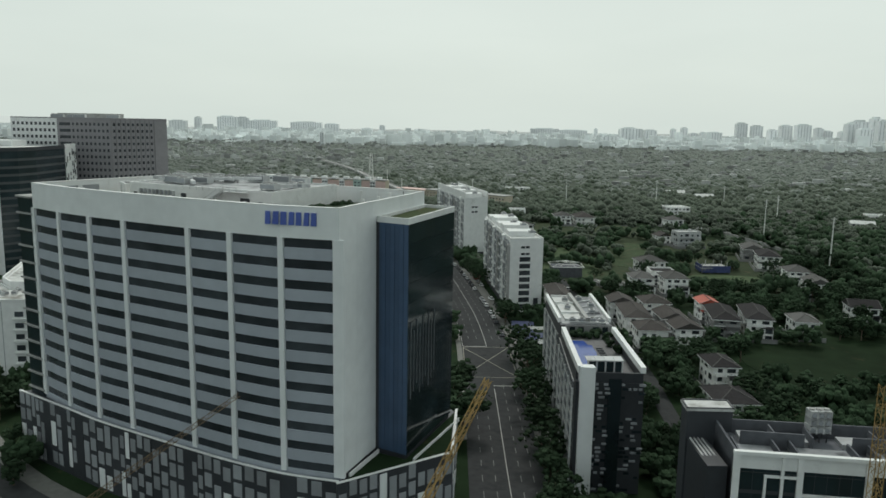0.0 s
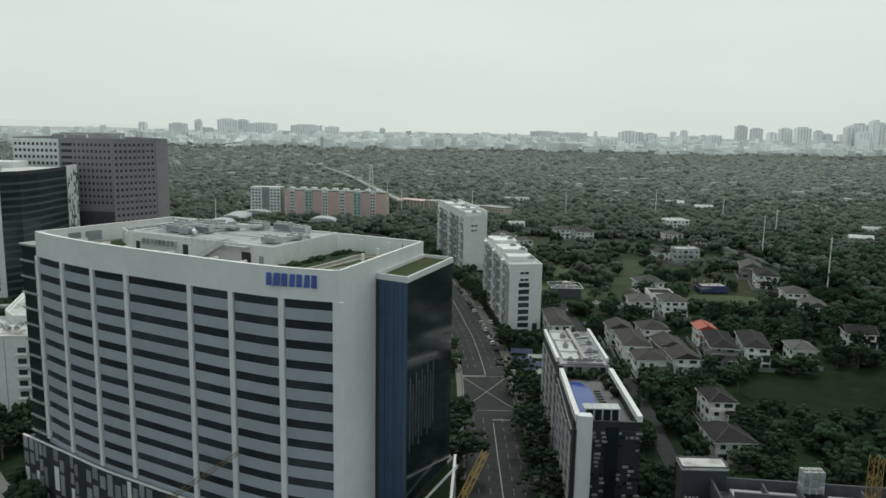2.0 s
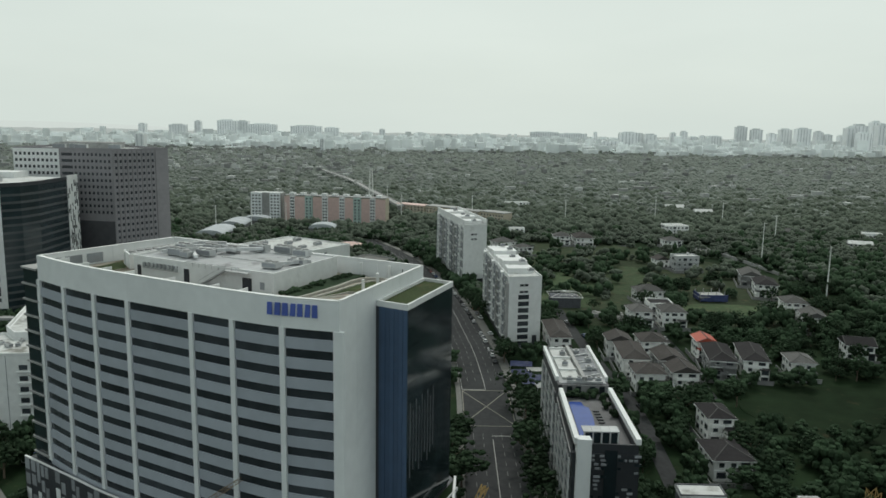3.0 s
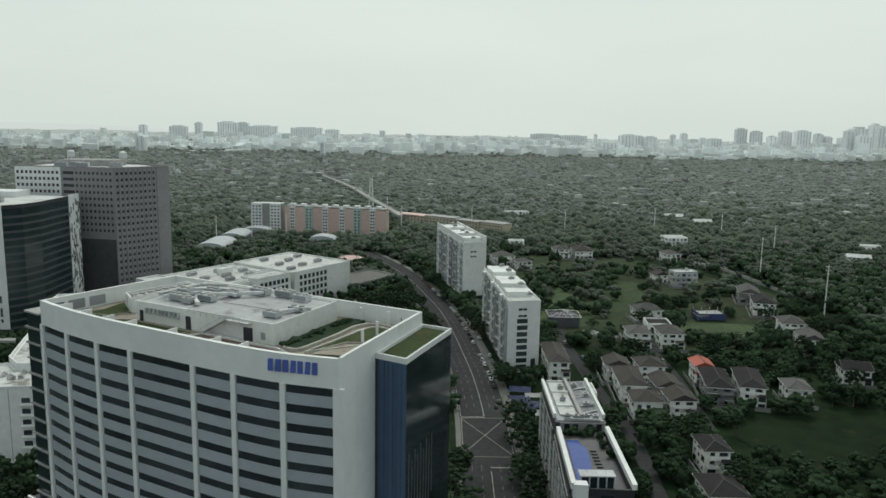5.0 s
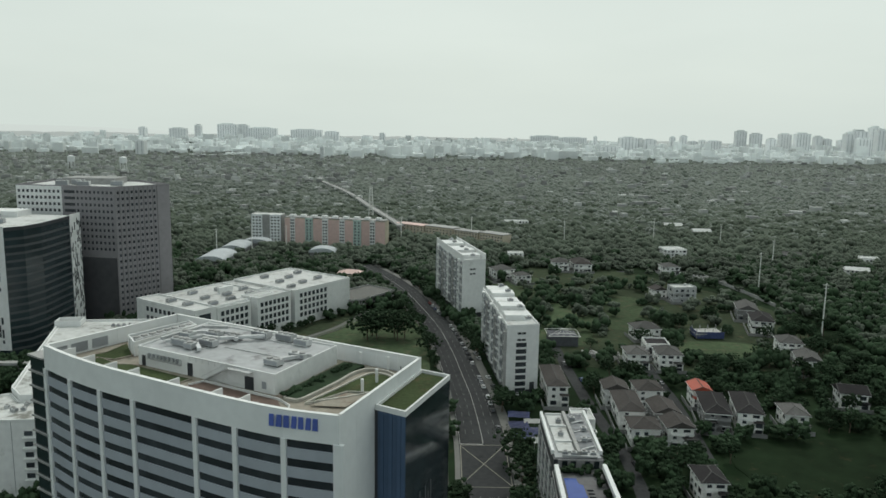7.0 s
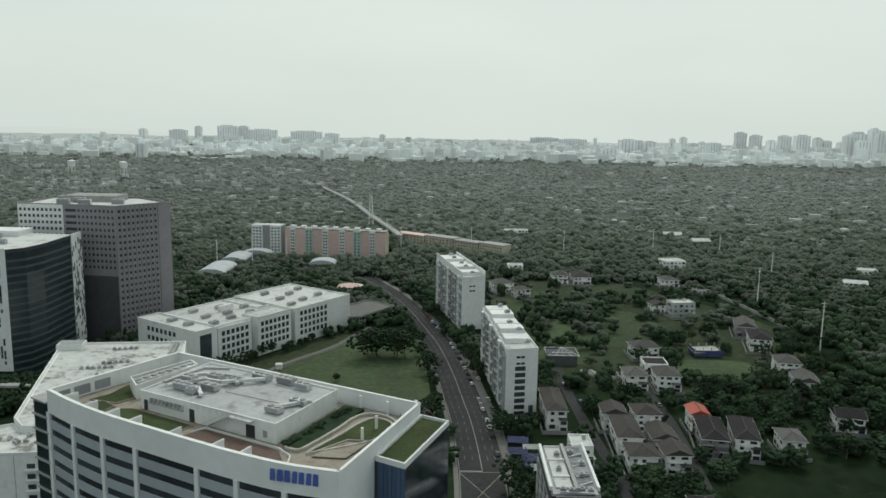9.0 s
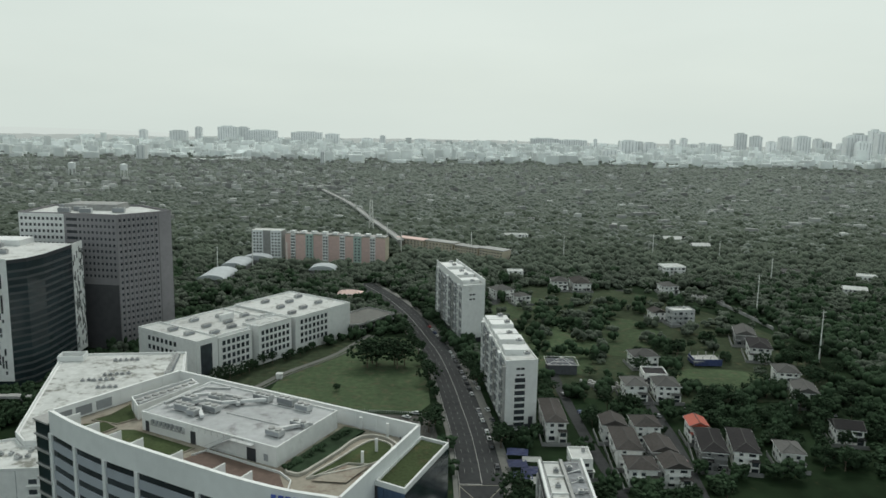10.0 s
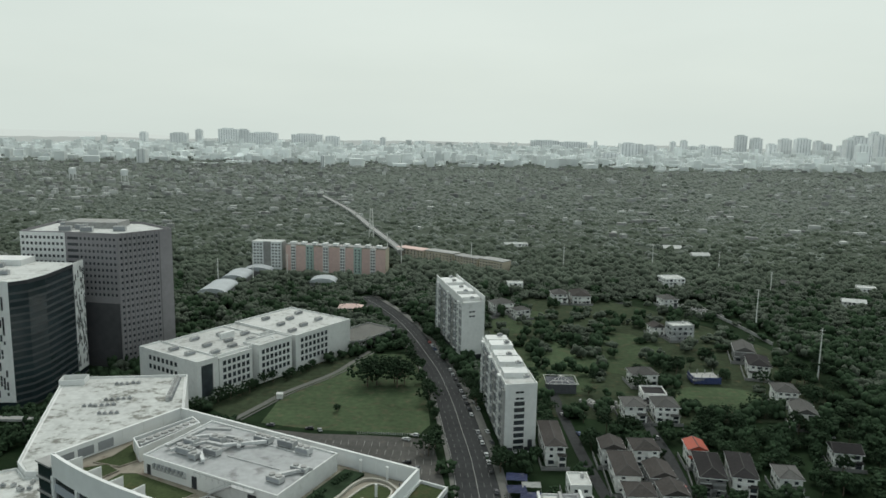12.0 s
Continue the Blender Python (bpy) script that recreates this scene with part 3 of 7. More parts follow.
for x0, w, h, m in ((1.2, 1.2, 2.6, M_DARK), (3.5, 10.5, 0.9, M_MIDGREY), (16.2, 1.6, 3.1, M_DARK), (33.5, 2.6, 3.0, M_DARK), (38.4, 1.2, 1.6, M_MIDGREY)):
    bm = bmesh.new()
    z = 63.8 if h > 2 else 66.3 - (x0 > 30) * 1.6
    box(bm, x0, x0 + w, -0.2, 0.07, z, z + h, f)
    part("door" if h > 2 else "louvre", bm, m, office)
bm = bmesh.new()
for k in range(9):
    box(bm, 3.7 + k * 1.3, 3.9 + k * 1.3, 0.0, 0.7, 65.9, 67.3, f)
box(bm, 3.5, 15, 0.6, 0.75, 66.0, 66.2, f)
part("pipe_rack", bm, M_METAL, office)
bm = bmesh.new()
for k in range(14):
    box(bm, 22.0 + k * 0.55, 22.5 + k * 0.55, 0.3, 1.5, 63.9 + k * 0.31, 64.05 + k * 0.31, f)
for zz in (1.1, 0.1):
    beam(bm, f @ Vector((22, 1.5, 63.9 + zz)), f @ Vector((29.9, 1.5, 68.2 + zz)), 0.09)
box(bm, 29.6, 36, 0.2, 1.5, 68.0, 68.12, f)
box(bm, 18.5, 34, 1.42, 1.5, 69.0, 69.1, f)
for k in range(9):
    box(bm, 18.5 + k * 1.9, 18.58 + k * 1.9, 1.42, 1.5, 68.0, 69.1, f)
part("roof_stair", bm, M_METAL, office, "steel access stair and rail")


def roof_unit(parent, x, y, z, w, d, h, yaw, fans):
    """A packaged cooling unit: casing on feet, coil grilles, round fan cowls on top."""
    m = pose(x, y, z, 0, 0, yaw)
    bm = bmesh.new()
    box(bm, -w / 2, w / 2, -d / 2, d / 2, 0.3, h, m)
    for sx in (-1, 1):
        for sy in (-1, 1):
            box(bm, sx * w * 0.42 - 0.1, sx * w * 0.42 + 0.1, sy * d * 0.4 - 0.1, sy * d * 0.4 + 0.1, 0, 0.3, m)
    body = part("cooling_unit", bm, M_METAL, parent, "grey metal rooftop cooling unit")
    for ya, yb in ((-d / 2 - 0.03, -d / 2), (d / 2, d / 2 + 0.03)):
        bm = bmesh.new()
        box(bm, -w / 2 + 0.15, w / 2 - 0.15, ya, yb, 0.5, h - 0.2, m)
        part("grille", bm, M_MIDGREY, body)
    for k in range(fans):
        c = m @ Vector((-w / 2 + w * (k + 0.5) / fans, 0, h))
        r = min(d, w / fans) * 0.4
        bm = bmesh.new()
        tube(bm, c, c + Vector((0, 0, 0.35)), r, r * 0.94, 12)
        part("fan_cowl", bm, M_CONC, body)
    return body


yaw = math.degrees(math.atan2(PH[0][1] - PH[3][1], PH[0][0] - PH[3][0]))
fr = wall_frame(PH[3], PH[0])
for x, y, w, d, h, fans in ((8, -6, 5, 2.2, 1.8, 3), (6, -10, 3.5, 2.4, 2.2, 2), (12, -5, 2.5, 2, 1.6, 1), (14, -9, 4.5, 2, 1.7, 2), (16, -16, 3, 2, 1.6, 2), (20, -21, 5, 2.2, 1.8, 3), (27, -22, 5, 2.2, 1.9, 3), (33, -21, 4, 2.2, 1.7, 2), (37, -5.5, 4, 2.2, 1.5, 2), (38.5, -12.5, 4.5, 1.8, 1.3, 2), (10, -15, 4, 2.2, 1.7, 2)):
    p = fr @ Vector((x, y, 0))
    roof_unit(office, p.x, p.y, 68.2, w, d, h, yaw, fans)
bm = bmesh.new()
for pts in ([(5, -4, 69.3), (9, -12, 69.3), (14, -12.5, 69.3), (22, -20, 69.3)], [(36, -7, 68.9), (38.5, -11, 68.9), (41, -14, 68.9)], [(3, -8, 69), (12, -7, 69), (16, -4, 69)], [(18, -10, 68.35), (34, -10.5, 68.35)], [(4, -13, 69.2), (8, -17, 69.2), (15, -18, 69.2), (18, -14, 69.2)], [(2.5, -5, 69.4), (2.8, -18, 69.4), (9, -21, 69.4)], [(15, -3, 68.4), (15, -20, 68.4), (36, -20, 68.4)]):
    q = [fr @ Vector(p) for p in pts]
    for a, b in zip(q, q[1:]):
        beam(bm, a, b, 0.9 if pts[0][2] > 68.5 else 0.15, 0.7 if pts[0][2] > 68.5 else 0.15)
part("ductwork", bm, M_METAL, office, "bare metal air ducts")
# chiller yard beside the plant house
f2 = wall_frame((-80.2, 188.0), (-73.6, 178.6))
bm = bmesh.new()
yard = [(-80.2, 188.2), (-76.2, 182.0), (-66.2, 199.4), (-69.6, 203.4)]
ring(bm, yard, 0.25, 63.8, 67.6)
part("yard_screen", bm, M_WHITE2, office, "white screen wall round the chillers")
for k in range(4):
    t = 0.14 + 0.24 * k
    roof_unit(office, -78.2 + t * 10.6, 185.2 + t * 16, 63.8, 4.6, 3.0, 3.6, 57, 2)

# roof garden: beds, curved kerbs, brown deck, low walls, posts
beds = ([(-87.6, 181), (-84.4, 184.8), (-82.4, 192.6), (-76.8, 182.4), (-80, 178.6)], [(-89.5, 177.6), (-83.5, 180.2), (-79.2, 176.6), (-82, 172.0)], [(-80.2, 170.6), (-78.2, 175.2), (-74.2, 175.4), (-56.6, 165.6), (-60.5, 159.6), (-66, 161.6)])
for pts in beds:
    bm = bmesh.new()
    prism(bm, pts, 63.804, 64.05)
    part("lawn_bed", bm, M_ROOFGRASS, office, "planted roof lawn with worn patches")
    bm = bmesh.new()
    ring(bm, pts, 0.02, 63.8, 64.15, out=0.22)
    part("bed_kerb", bm, M_PATH, office)
bm = bmesh.new()
prism(bm, [(-58.5, 158.8), (-53.5, 164.0), (-34.4, 153.4), (-31.5, 145.6), (-33.5, 142.4), (-42, 146.2), (-50, 150.6)], 63.804, 63.95)
part("brown_deck", bm, M_BROWNDECK, office, "red-brown terrace deck")
bm = bmesh.new()
ribbon(bm, [Vector(p) for p in ((-56, 161.6), (-53.2, 164.3), (-34.2, 153.7), (-31.2, 150), (-31.0, 145.4), (-33.2, 142.2))], -0.1, 0.1, 63.8, 64.35)
part("deck_wall", bm, M_WHITE2, office, "low white wall round the deck")
bm = bmesh.new()
prism(bm, [(-34.0, 156.4), (-32.6, 153.9), (-29.8, 153.5), (-27.1, 157.9), (-23.2, 165.4), (-20.8, 171.7), (-18.4, 176.6), (-23.6, 178.8)], 63.804, 64.5)
part("hedge_bed", bm, M_LEAF, office, "dark hedge bed along the plant house")
bm = bmesh.new()
ribbon(bm, smooth_line([(-33.2, 154.6), (-31.8, 153.4), (-29.7, 153.2), (-26.9, 157.7), (-23, 165.2), (-20.5, 171.0), (-17.3, 174.0), (-12.6, 172.6), (-8.5, 166.8)], 4), -0.3, 0.3, 63.8, 64.5)
part("garden_kerb", bm, M_KERB, office, "curved pale garden kerb")
loop = [(-27.9, 151.6), (-15.0, 158.6), (-11.9, 164.0), (-11.4, 168.6), (-15.2, 171.4), (-18.4, 168.3), (-22.4, 160.9)]
loop = [tuple(p) for p in smooth_line(loop + loop[:1], 4)[:-1]]
bm = bmesh.new()
prism(bm, loop, 63.804, 64.1)
part("lawn_bed", bm, M_ROOFGRASS, office, "rounded roof lawn")
bm = bmesh.new()
ring(bm, loop, 0.02, 63.8, 64.4, out=0.4)
part("garden_kerb", bm, M_KERB, office, "curved pale garden kerb")
bm = bmesh.new()
prism(bm, [(-27, 150.2), (-19.5, 149.5), (-15.6, 157.2), (-20.5, 157.8)], 64.104, 64.2)
part("sand_court", bm, M_PATH, office, "tan terrace court")
bm = bmesh.new()
ribbon(bm, [Vector(p) for p in ((-26.5, 151.8), (-20.2, 158.4), (-15.3, 158.0), (-12.4, 160.5))], -0.12, 0.12, 63.9, 64.5)
part("garden_wall", bm, M_KERB, office)
rq = random.Random(77)
for k in range(26):
    bm = bmesh.new()
    t = rq.random()
    c = Vector((-33.5 + 12.6 * t + rq.uniform(-1, 1), 155.4 + 21.5 * t, 64.4))
    for _ in range(6):
        res = bmesh.ops.create_icosphere(bm, subdivisions=1, radius=1.0)
        o = Vector((rq.uniform(-0.7, 0.7), rq.uniform(-0.7, 0.7), rq.uniform(0, 0.5)))
        for v in res["verts"]:
            v.co = v.co * rq.uniform(0.35, 0.6) + o + c
    part("shrub", bm, M_LEAF, office)
for p in ((-17.0, 158.5), (-14.5, 165.5), (-19.5, 178.2), (-12.6, 174.6)):
    bm = bmesh.new()
    box(bm, p[0] - 0.3, p[0] + 0.3, p[1] - 0.3, p[1] + 0.3, 63.8, 67.2)
    part("garden_post", bm, M_WHITE2, office)
for k in range(2, 23, 3):
    p, q = inner[k], offset_line(FC_LINE, -4.6)[k]
    bm = bmesh.new()
    box(bm, 0.2, span(p, q), -0.14, 0.14, 63.8, 67.5, wall_frame(p, q))
    part("parapet_rib", bm, M_WHITE2, office)
bm = bmesh.new()
tube(bm, (-8.9, 163.4, 64), (-8.9, 163.4, 68.6), 0.12, 0.1)
part("vent_pipe", bm, M_DARK, office)

# podium with staggered panels
POD = [Vector(p) for p in offset_line(smooth_line([(-103.5, 181.0), *FC_PTS[1:]], 4), 1.3)]
POD_R = [(-19.2, 133.6), (2.6, 148.4), (3.9, 172.4), (-3, 186), (-78, 216)]
podium = thing("podium", "office podium clad in staggered dark, grey and white panels", "podium", (-50, 165, 0))
bm = bmesh.new()
prism(bm, [tuple(p) for p in offset_line(POD, -0.4)] + [(2.1, 148.9), (3.4, 172), (-3.3, 185.4), (-78, 215)], 0, 15.6)
part("core", bm, M_DARK, podium)
bm = bmesh.new()
prism(bm, [(-17.8, 136.2), (-13.2, 148.6), (-7, 145.4), (2.9, 170.5), (3.2, 171.5), (2.0, 149.6)], 15.604, 15.9)
part("terrace_planting", bm, M_SOIL, podium, "dark planted terrace")
bm = bmesh.new()
ribbon(bm, POD, -0.5, 0.1, 16.2, 16.36)
for a, b in zip(POD_R[:2], POD_R[1:3]):
    box(bm, 0, span(a, b), -0.5, 0.1, 16.2, 16.36, wall_frame(a, b))
box(bm, 0, span((-17.5, 137.2), (-12.9, 148.4)), 0.0, 0.35, 15.6, 16.7, wall_frame((-17.5, 137.2), (-12.9, 148.4)))
box(bm, 0, span((-6.2, 145), (3.4, 167)), 0.75, 0.95, 15.6, 16.5, wall_frame((-6.2, 145), (3.4, 167)))
part("coping", bm, M_WHITE2, podium)
for seg in [(a, b) for a, b in zip(POD, POD[1:])] + [(POD_R[0], POD_R[1]), (POD_R[1], POD_R[2])]:
    f, L = wall_frame(*seg), span(*seg)
    n = max(1, round(L / 2.15))
    w = L / n
    for k in range(n):
        bm = bmesh.new()
        box(bm, k * w, (k + 1) * w, -0.45, 0.0 + rnd.choice((0.0, 0.06)), 0.0, 16.2, f)
        back = part("panel_strip", bm, M_DARK, podium)
        if rnd.random() < 0.12:
            continue
        z = 16.1 - rnd.choice((0.0, 0.3, 1.4, 2.2))
        while z > 2.5:
            r = rnd.random()
            h, m = (6.0, M_WHITE) if r < 0.13 else ((5.2, M_MIDGREY) if r < 0.3 else (2.9, M_MIDGREY))
            h = min(h, z - 0.6)
            bm = bmesh.new()
            box(bm, (k + 0.14) * w, (k + 0.86) * w, 0.0, 0.14, z - h, z, f)
            part("panel", bm, m, back)
            z -= h + rnd.choice((0.8, 1.1, 1.5, 2.6))


M_FLOORLINE = mat("dark_grey_floor_edge", (0.07, 0.077, 0.08), 0.5, 0.1, 0.5, 0.1, 0.0)
# ---- dark glass tower with pixelled white ends ----
glass_tower = thing("office_tower", "dark glass office tower with white pixel-patterned corner strips", "office tower", (-250, 410, 0))
T1 = [(-300, 371), (-219.5, 375), (-213.5, 382.5), (-211.0, 395), (-211.5, 438.5), (-300, 446)]
bm = bmesh.new()
prism(bm, T1, 0, 65.5)
part("body", bm, M_GREENGLASS, glass_tower)
bm = bmesh.new()
prism(bm, [(-299, 372), (-220, 376), (-214.2, 383), (-212, 395), (-212.5, 437.5), (-299, 445)], 65.504, 66.2)
part("roof", bm, M_ROOF, glass_tower, "pale flat roof")
for s in range(17):
    bm = bmesh.new()
    ribbon(bm, [Vector(p) for p in T1[1:5]], -0.1, 0.12, 60.7 - s * 3.8, 61.9 - s * 3.8)
    part("floor_line", bm, M_FLOORLINE, glass_tower)
bm = bmesh.new()
ribbon(bm, [Vector(p) for p in T1[1:5]], -0.4, 0.2, 65.5, 67.4)
part("parapet", bm, M_DARK, glass_tower)
for a, b, w in ((T1[0], T1[1], 80.0), ((-211.2, 426), T1[4], 12.6)):
    f = wall_frame(a, b)
    x0 = max(0, span(a, b) - 16)
    bm = bmesh.new()
    box(bm, x0, span(a, b), -0.3, 0.25, 4, 68, f)
    part("white_strip", bm, M_WHITE2, glass_tower)
    for k in range(110):
        bx, bz = x0 + rnd.randrange(0, 9) * 1.5, 6 + rnd.random() * 56
        bm = bmesh.new()
        box(bm, bx, bx + 1.0, 0.2, 0.29, bz, bz + rnd.choice((1.8, 2.6, 3.6)), f)
        part("window", bm, M_GLASS, glass_tower)
for x, y in ((-250, 420), (-236, 400), (-262, 392)):
    roof_unit(glass_tower, x, y, 66.2, 6, 3, 2.4, 5, 3)
bm = bmesh.new()
box(bm, -262, -240, 425, 440, 66.2, 69.5)
part("stair_head", bm, M_WHITE2, glass_tower)

# ---- tall mauve-grey tower with a grid of small windows ----
grid_tower = thing("office_tower", "tall mauve-grey tower with a dense grid of small windows", "office tower", (-215, 465, 0))
T2 = [(-255, 452.5), (-227, 450.5), (-193.5, 445), (-171, 473), (-200, 500), (-255, 497)]
bm = bmesh.new()
prism(bm, T2, 0, 81)
part("body", bm, M_PURPLEGREY, grid_tower)
bm = bmesh.new()
prism(bm, [(-254, 454), (-227, 452), (-194, 446.5), (-173, 473), (-200.5, 498.5), (-254, 496)], 81.004, 81.4)
part("roof", bm, M_ROOF, grid_tower, "pale flat roof")
bm = bmesh.new()
ring(bm, T2, 0.4, 81.0, 82.6)
part("parapet", bm, M_PURPLEGREY, grid_tower)
bm = bmesh.new()
box(bm, 0, span(T2[0], T2[1]), 0.0, 0.3, 30, 82.0, wall_frame(T2[0], T2[1]))
part("pale_front", bm, M_WHITE2, grid_tower, "paler grey front bay")
W_SMALL = window_mesh(1.5, 1.75, M_PURPLEGREY, M_GLASS, mid=False)
window_rows(grid_tower, T2[0], T2[1], [78 - 3.75 * k for k in range(8)], steps(0.5, 27.5, 10), W_SMALL, 0.32)
window_rows(grid_tower, T2[1], T2[2], [78 - 3.75 * k for k in range(10)], steps(9, 33.5, 9), W_SMALL, 0.02)
window_rows(grid_tower, T2[2], T2[3], [78 - 3.75 * k for k in range(20)], steps(0.8, 27, 9), W_SMALL, 0.02)
f = wall_frame(T2[1], T2[2])
for k in range(10):
    bm = bmesh.new()
    box(bm, 1.5, 8.5, -0.1, 0.05, 78 - 3.75 * k, 79.7 - 3.75 * k, f)
    part("window_band", bm, M_GLASS, grid_tower)
bm = bmesh.new()
box(bm, 0, 33.9, 0, 0.25, 0, 40, f)
part("shaded_glass_base", bm, M_SHADEGLASS, grid_tower, "dark glazed lower storeys")
f = wall_frame(T2[2], T2[3])
for k in range(10):
    bm = bmesh.new()
    box(bm, k * 3.0 + 0.2, k * 3.0 + 0.7, 0, 0.4, 2, 82, f)
    part("rib", bm, M_PURPLEGREY, grid_tower)
for x, y in ((-240, 480), (-226, 470), (-212, 485), (-200, 465), (-232, 462), (-218, 460)):
    roof_unit(grid_tower, x, y, 81.4, 7, 4, 3.0, 10, 3)
bm = bmesh.new()
box(bm, -238, -205, 474, 492, 81.4, 85.2)
part("plant_room", bm, M_CONC, grid_tower)

# ---- white five-storey mall ----
U, V = Vector((0.553, 0.833)), Vector((-0.833, 0.553))
O = Vector((-129, 386.5))
mall = thing("shopping_mall", "long white five-storey commercial block with stained flat roof", "commercial building", (-115, 445, 0))


def uv(u, v):
    p = O + U * u + V * v
    return (p.x, p.y)


W_MALL = window_mesh(2.2, 2.6, M_MIDGREY, M_GLASS)
for u0, u1, v0, v1, h in ((0, 14, 0, 50, 22.5), (14, 60, 4, 50, 21.5), (14.5, 38, 0, 12, 21), (42, 68, -1.5, 12, 22), (71, 121, -2, 52, 21.5), (66, 73, 1.5, 40, 20), (60, 73, 20, 51, 21)):
    bm = bmesh.new()
    prism(bm, [uv(u0, v0), uv(u1, v0), uv(u1, v1), uv(u0, v1)], 0, h)
    wing_ob = part("wing", bm, M_WHITE2 if u0 != 66 else M_DARK, mall)
    bm = bmesh.new()
    prism(bm, [uv(u0 + 0.6, v0 + 0.6), uv(u1 - 0.6, v0 + 0.6), uv(u1 - 0.6, v1 - 0.6), uv(u0 + 0.6, v1 - 0.6)], h + 0.004, h + 0.12)
    part("roof_sheet", bm, M_ROOF, mall)
    bm = bmesh.new()
    pts = [uv(u0, v0), uv(u1, v0), uv(u1, v1), uv(u0, v1)]
    ring(bm, pts, 0.35, h - 0.3, h + 1.0)
    part("parapet", bm, M_WHITE2, mall)
for a, b, v in ((16, 37, 0), (43, 67, -1.5), (74, 100, -2)):
    n = int((b - a) / 3.3)
    window_rows(mall, uv(a, v), uv(b, v), [17.2 - 4.0 * k for k in range(4)], steps(0.5, b - a - 0.5, n), W_MALL, 0.02)
window_rows(mall, uv(0, 50), uv(0, 0), [17.5, 12.5], steps(8, 34, 7), W_MALL, 0.02)
bm = bmesh.new()
box(bm, 2.5, 10, -0.1, 0.2, 3, 20.5, wall_frame(uv(0, 0), uv(14, 0)))
part("tall_window", bm, M_GLASS, mall)
bm = bmesh.new()
box(bm, 26, 36, -0.1, 2.0, 21.5, 25.2, wall_frame(uv(14, 30), uv(60, 30)))
part("stair_head", bm, M_WHITE2, mall)
for u, v in ((20, 10), (26, 24), (34, 12), (40, 22), (50, 14), (56, 26), (78, 8), (84, 24), (92, 12), (98, 30), (108, 14), (112, 36), (46, 36), (30, 40), (8, 16), (8, 30), (88, 42)):
    p = uv(u, v)
    roof_unit(mall, p[0], p[1], 21.6 if u > 14 else 22.6, 5.5, 2.6, 2.0, 56, 3)

# ---- long stained-roof annex behind the office block ----
annex = thing("annex_building", "long white block with heavily stained flat roof and vents", "commercial building", (-140, 290, 0))
AN = [(-163.5, 297), (-150, 254), (-143, 246.5), (-104, 250), (-108, 305), (-122, 351), (-178, 344)]
bm = bmesh.new()
prism(bm, AN, 0, 28)
part("body", bm, M_WHITE2, annex)
bm = bmesh.new()
prism(bm, [(-162, 297), (-149, 255), (-142.6, 247.6), (-105, 251), (-109, 304), (-123, 349.5), (-176, 342.8)], 28.004, 28.25)
part("roof", bm, M_ROOF2, annex, "white roof membrane with dark mould stains")
bm = bmesh.new()
ring(bm, AN, 0.5, 27.6, 29.0)
part("parapet", bm, M_WHITE2, annex)
bm = bmesh.new()
for a, b in (((-177, 342), (-166, 344)), ((-166, 344), (-164.5, 336)), ((-164.5, 336), (-175.5, 334)), ((-175.5, 334), (-177, 342))):
    box(bm, 0, span(a, b), -0.3, 0.0, 28.2, 30.8, wall_frame(b, a))
part("plant_screen", bm, M_WHITE2, annex)
for x0, y0, n in ((-152, 309, 6), (-146, 317, 5), (-142, 301, 4), (-150, 337, 5)):
    for k in range(n):
        roof_unit(annex, x0 + k * 2.3, y0 + k * 0.5 + rnd.uniform(-0.5, 0.5), 28.25, 1.7, 1.2, 1.1, 10 + rnd.uniform(-8, 8), 1)
for k in range(11):
    roof_unit(annex, -119 - k * 2.6 * 0.2, 318 + k * 2.6, 28.25, 2.6, 1.8, 1.9, 70, 1)
low = thing("annex_building", "white block with dark square windows and stained roof", "commercial building", (-138, 240, 0))
LO = [(-150, 228.2), (-126, 231.0), (-121, 246), (-143.2, 246.2), (-150.2, 253.6), (-156, 250)]
bm = bmesh.new()
prism(bm, LO, 0, 26.2)
part("body", bm, M_WHITE2, low)
bm = bmesh.new()
prism(bm, [(-149.4, 228.9), (-126.4, 231.6), (-121.8, 245.4), (-143.3, 245.6), (-150, 252.6), (-155, 249.6)], 26.204, 26.4)
part("roof", bm, M_ROOF2, low, "stained pale roof")
bm = bmesh.new()
ring(bm, LO, 0.3, 25.8, 26.9)
part("parapet", bm, M_WHITE2, low)
W_SQ = window_mesh(2.8, 1.9, M_WHITE2, M_GLASS)
window_rows(low, LO[0], LO[1], [21.2, 17.6, 14.0, 10.4, 6.8], [4.0, 18.4, 22.4], W_SQ, 0.02)
f = wall_frame(LO[0], LO[1])
for z in (20.4, 16.8, 13.2, 9.6, 6.0):
    bm = bmesh.new()
    box(bm, 16.6, 24.1, 0.0, 0.9, z, z + 0.5, f)
    part("window_ledge", bm, M_WHITE2, low)
bm = bmesh.new()
box(bm, 13.2, 13.35, 0, 0.06, 2, 26, f)
part("joint", bm, M_MIDGREY, low)
for k in range(9):
    roof_unit(low, -144 + rnd.uniform(-6, 16), 240 + rnd.uniform(-3, 3.5), 26.4, 1.6, 1.2, 1.2, rnd.uniform(0, 90), 1)

# ---- low parking deck beside the mall ----
deck = thing("parking_deck", "low grey open parking deck with ramps", "parking garage", (-50, 508, 0))
DK = [(-60.5, 484), (-52, 488), (-33, 518), (-53, 534), (-66, 516)]
for z in (3.0, 6.4):
    bm = bmesh.new()
    prism(bm, DK, z, z + 0.5)
    part("slab", bm, M_PAVE, deck)
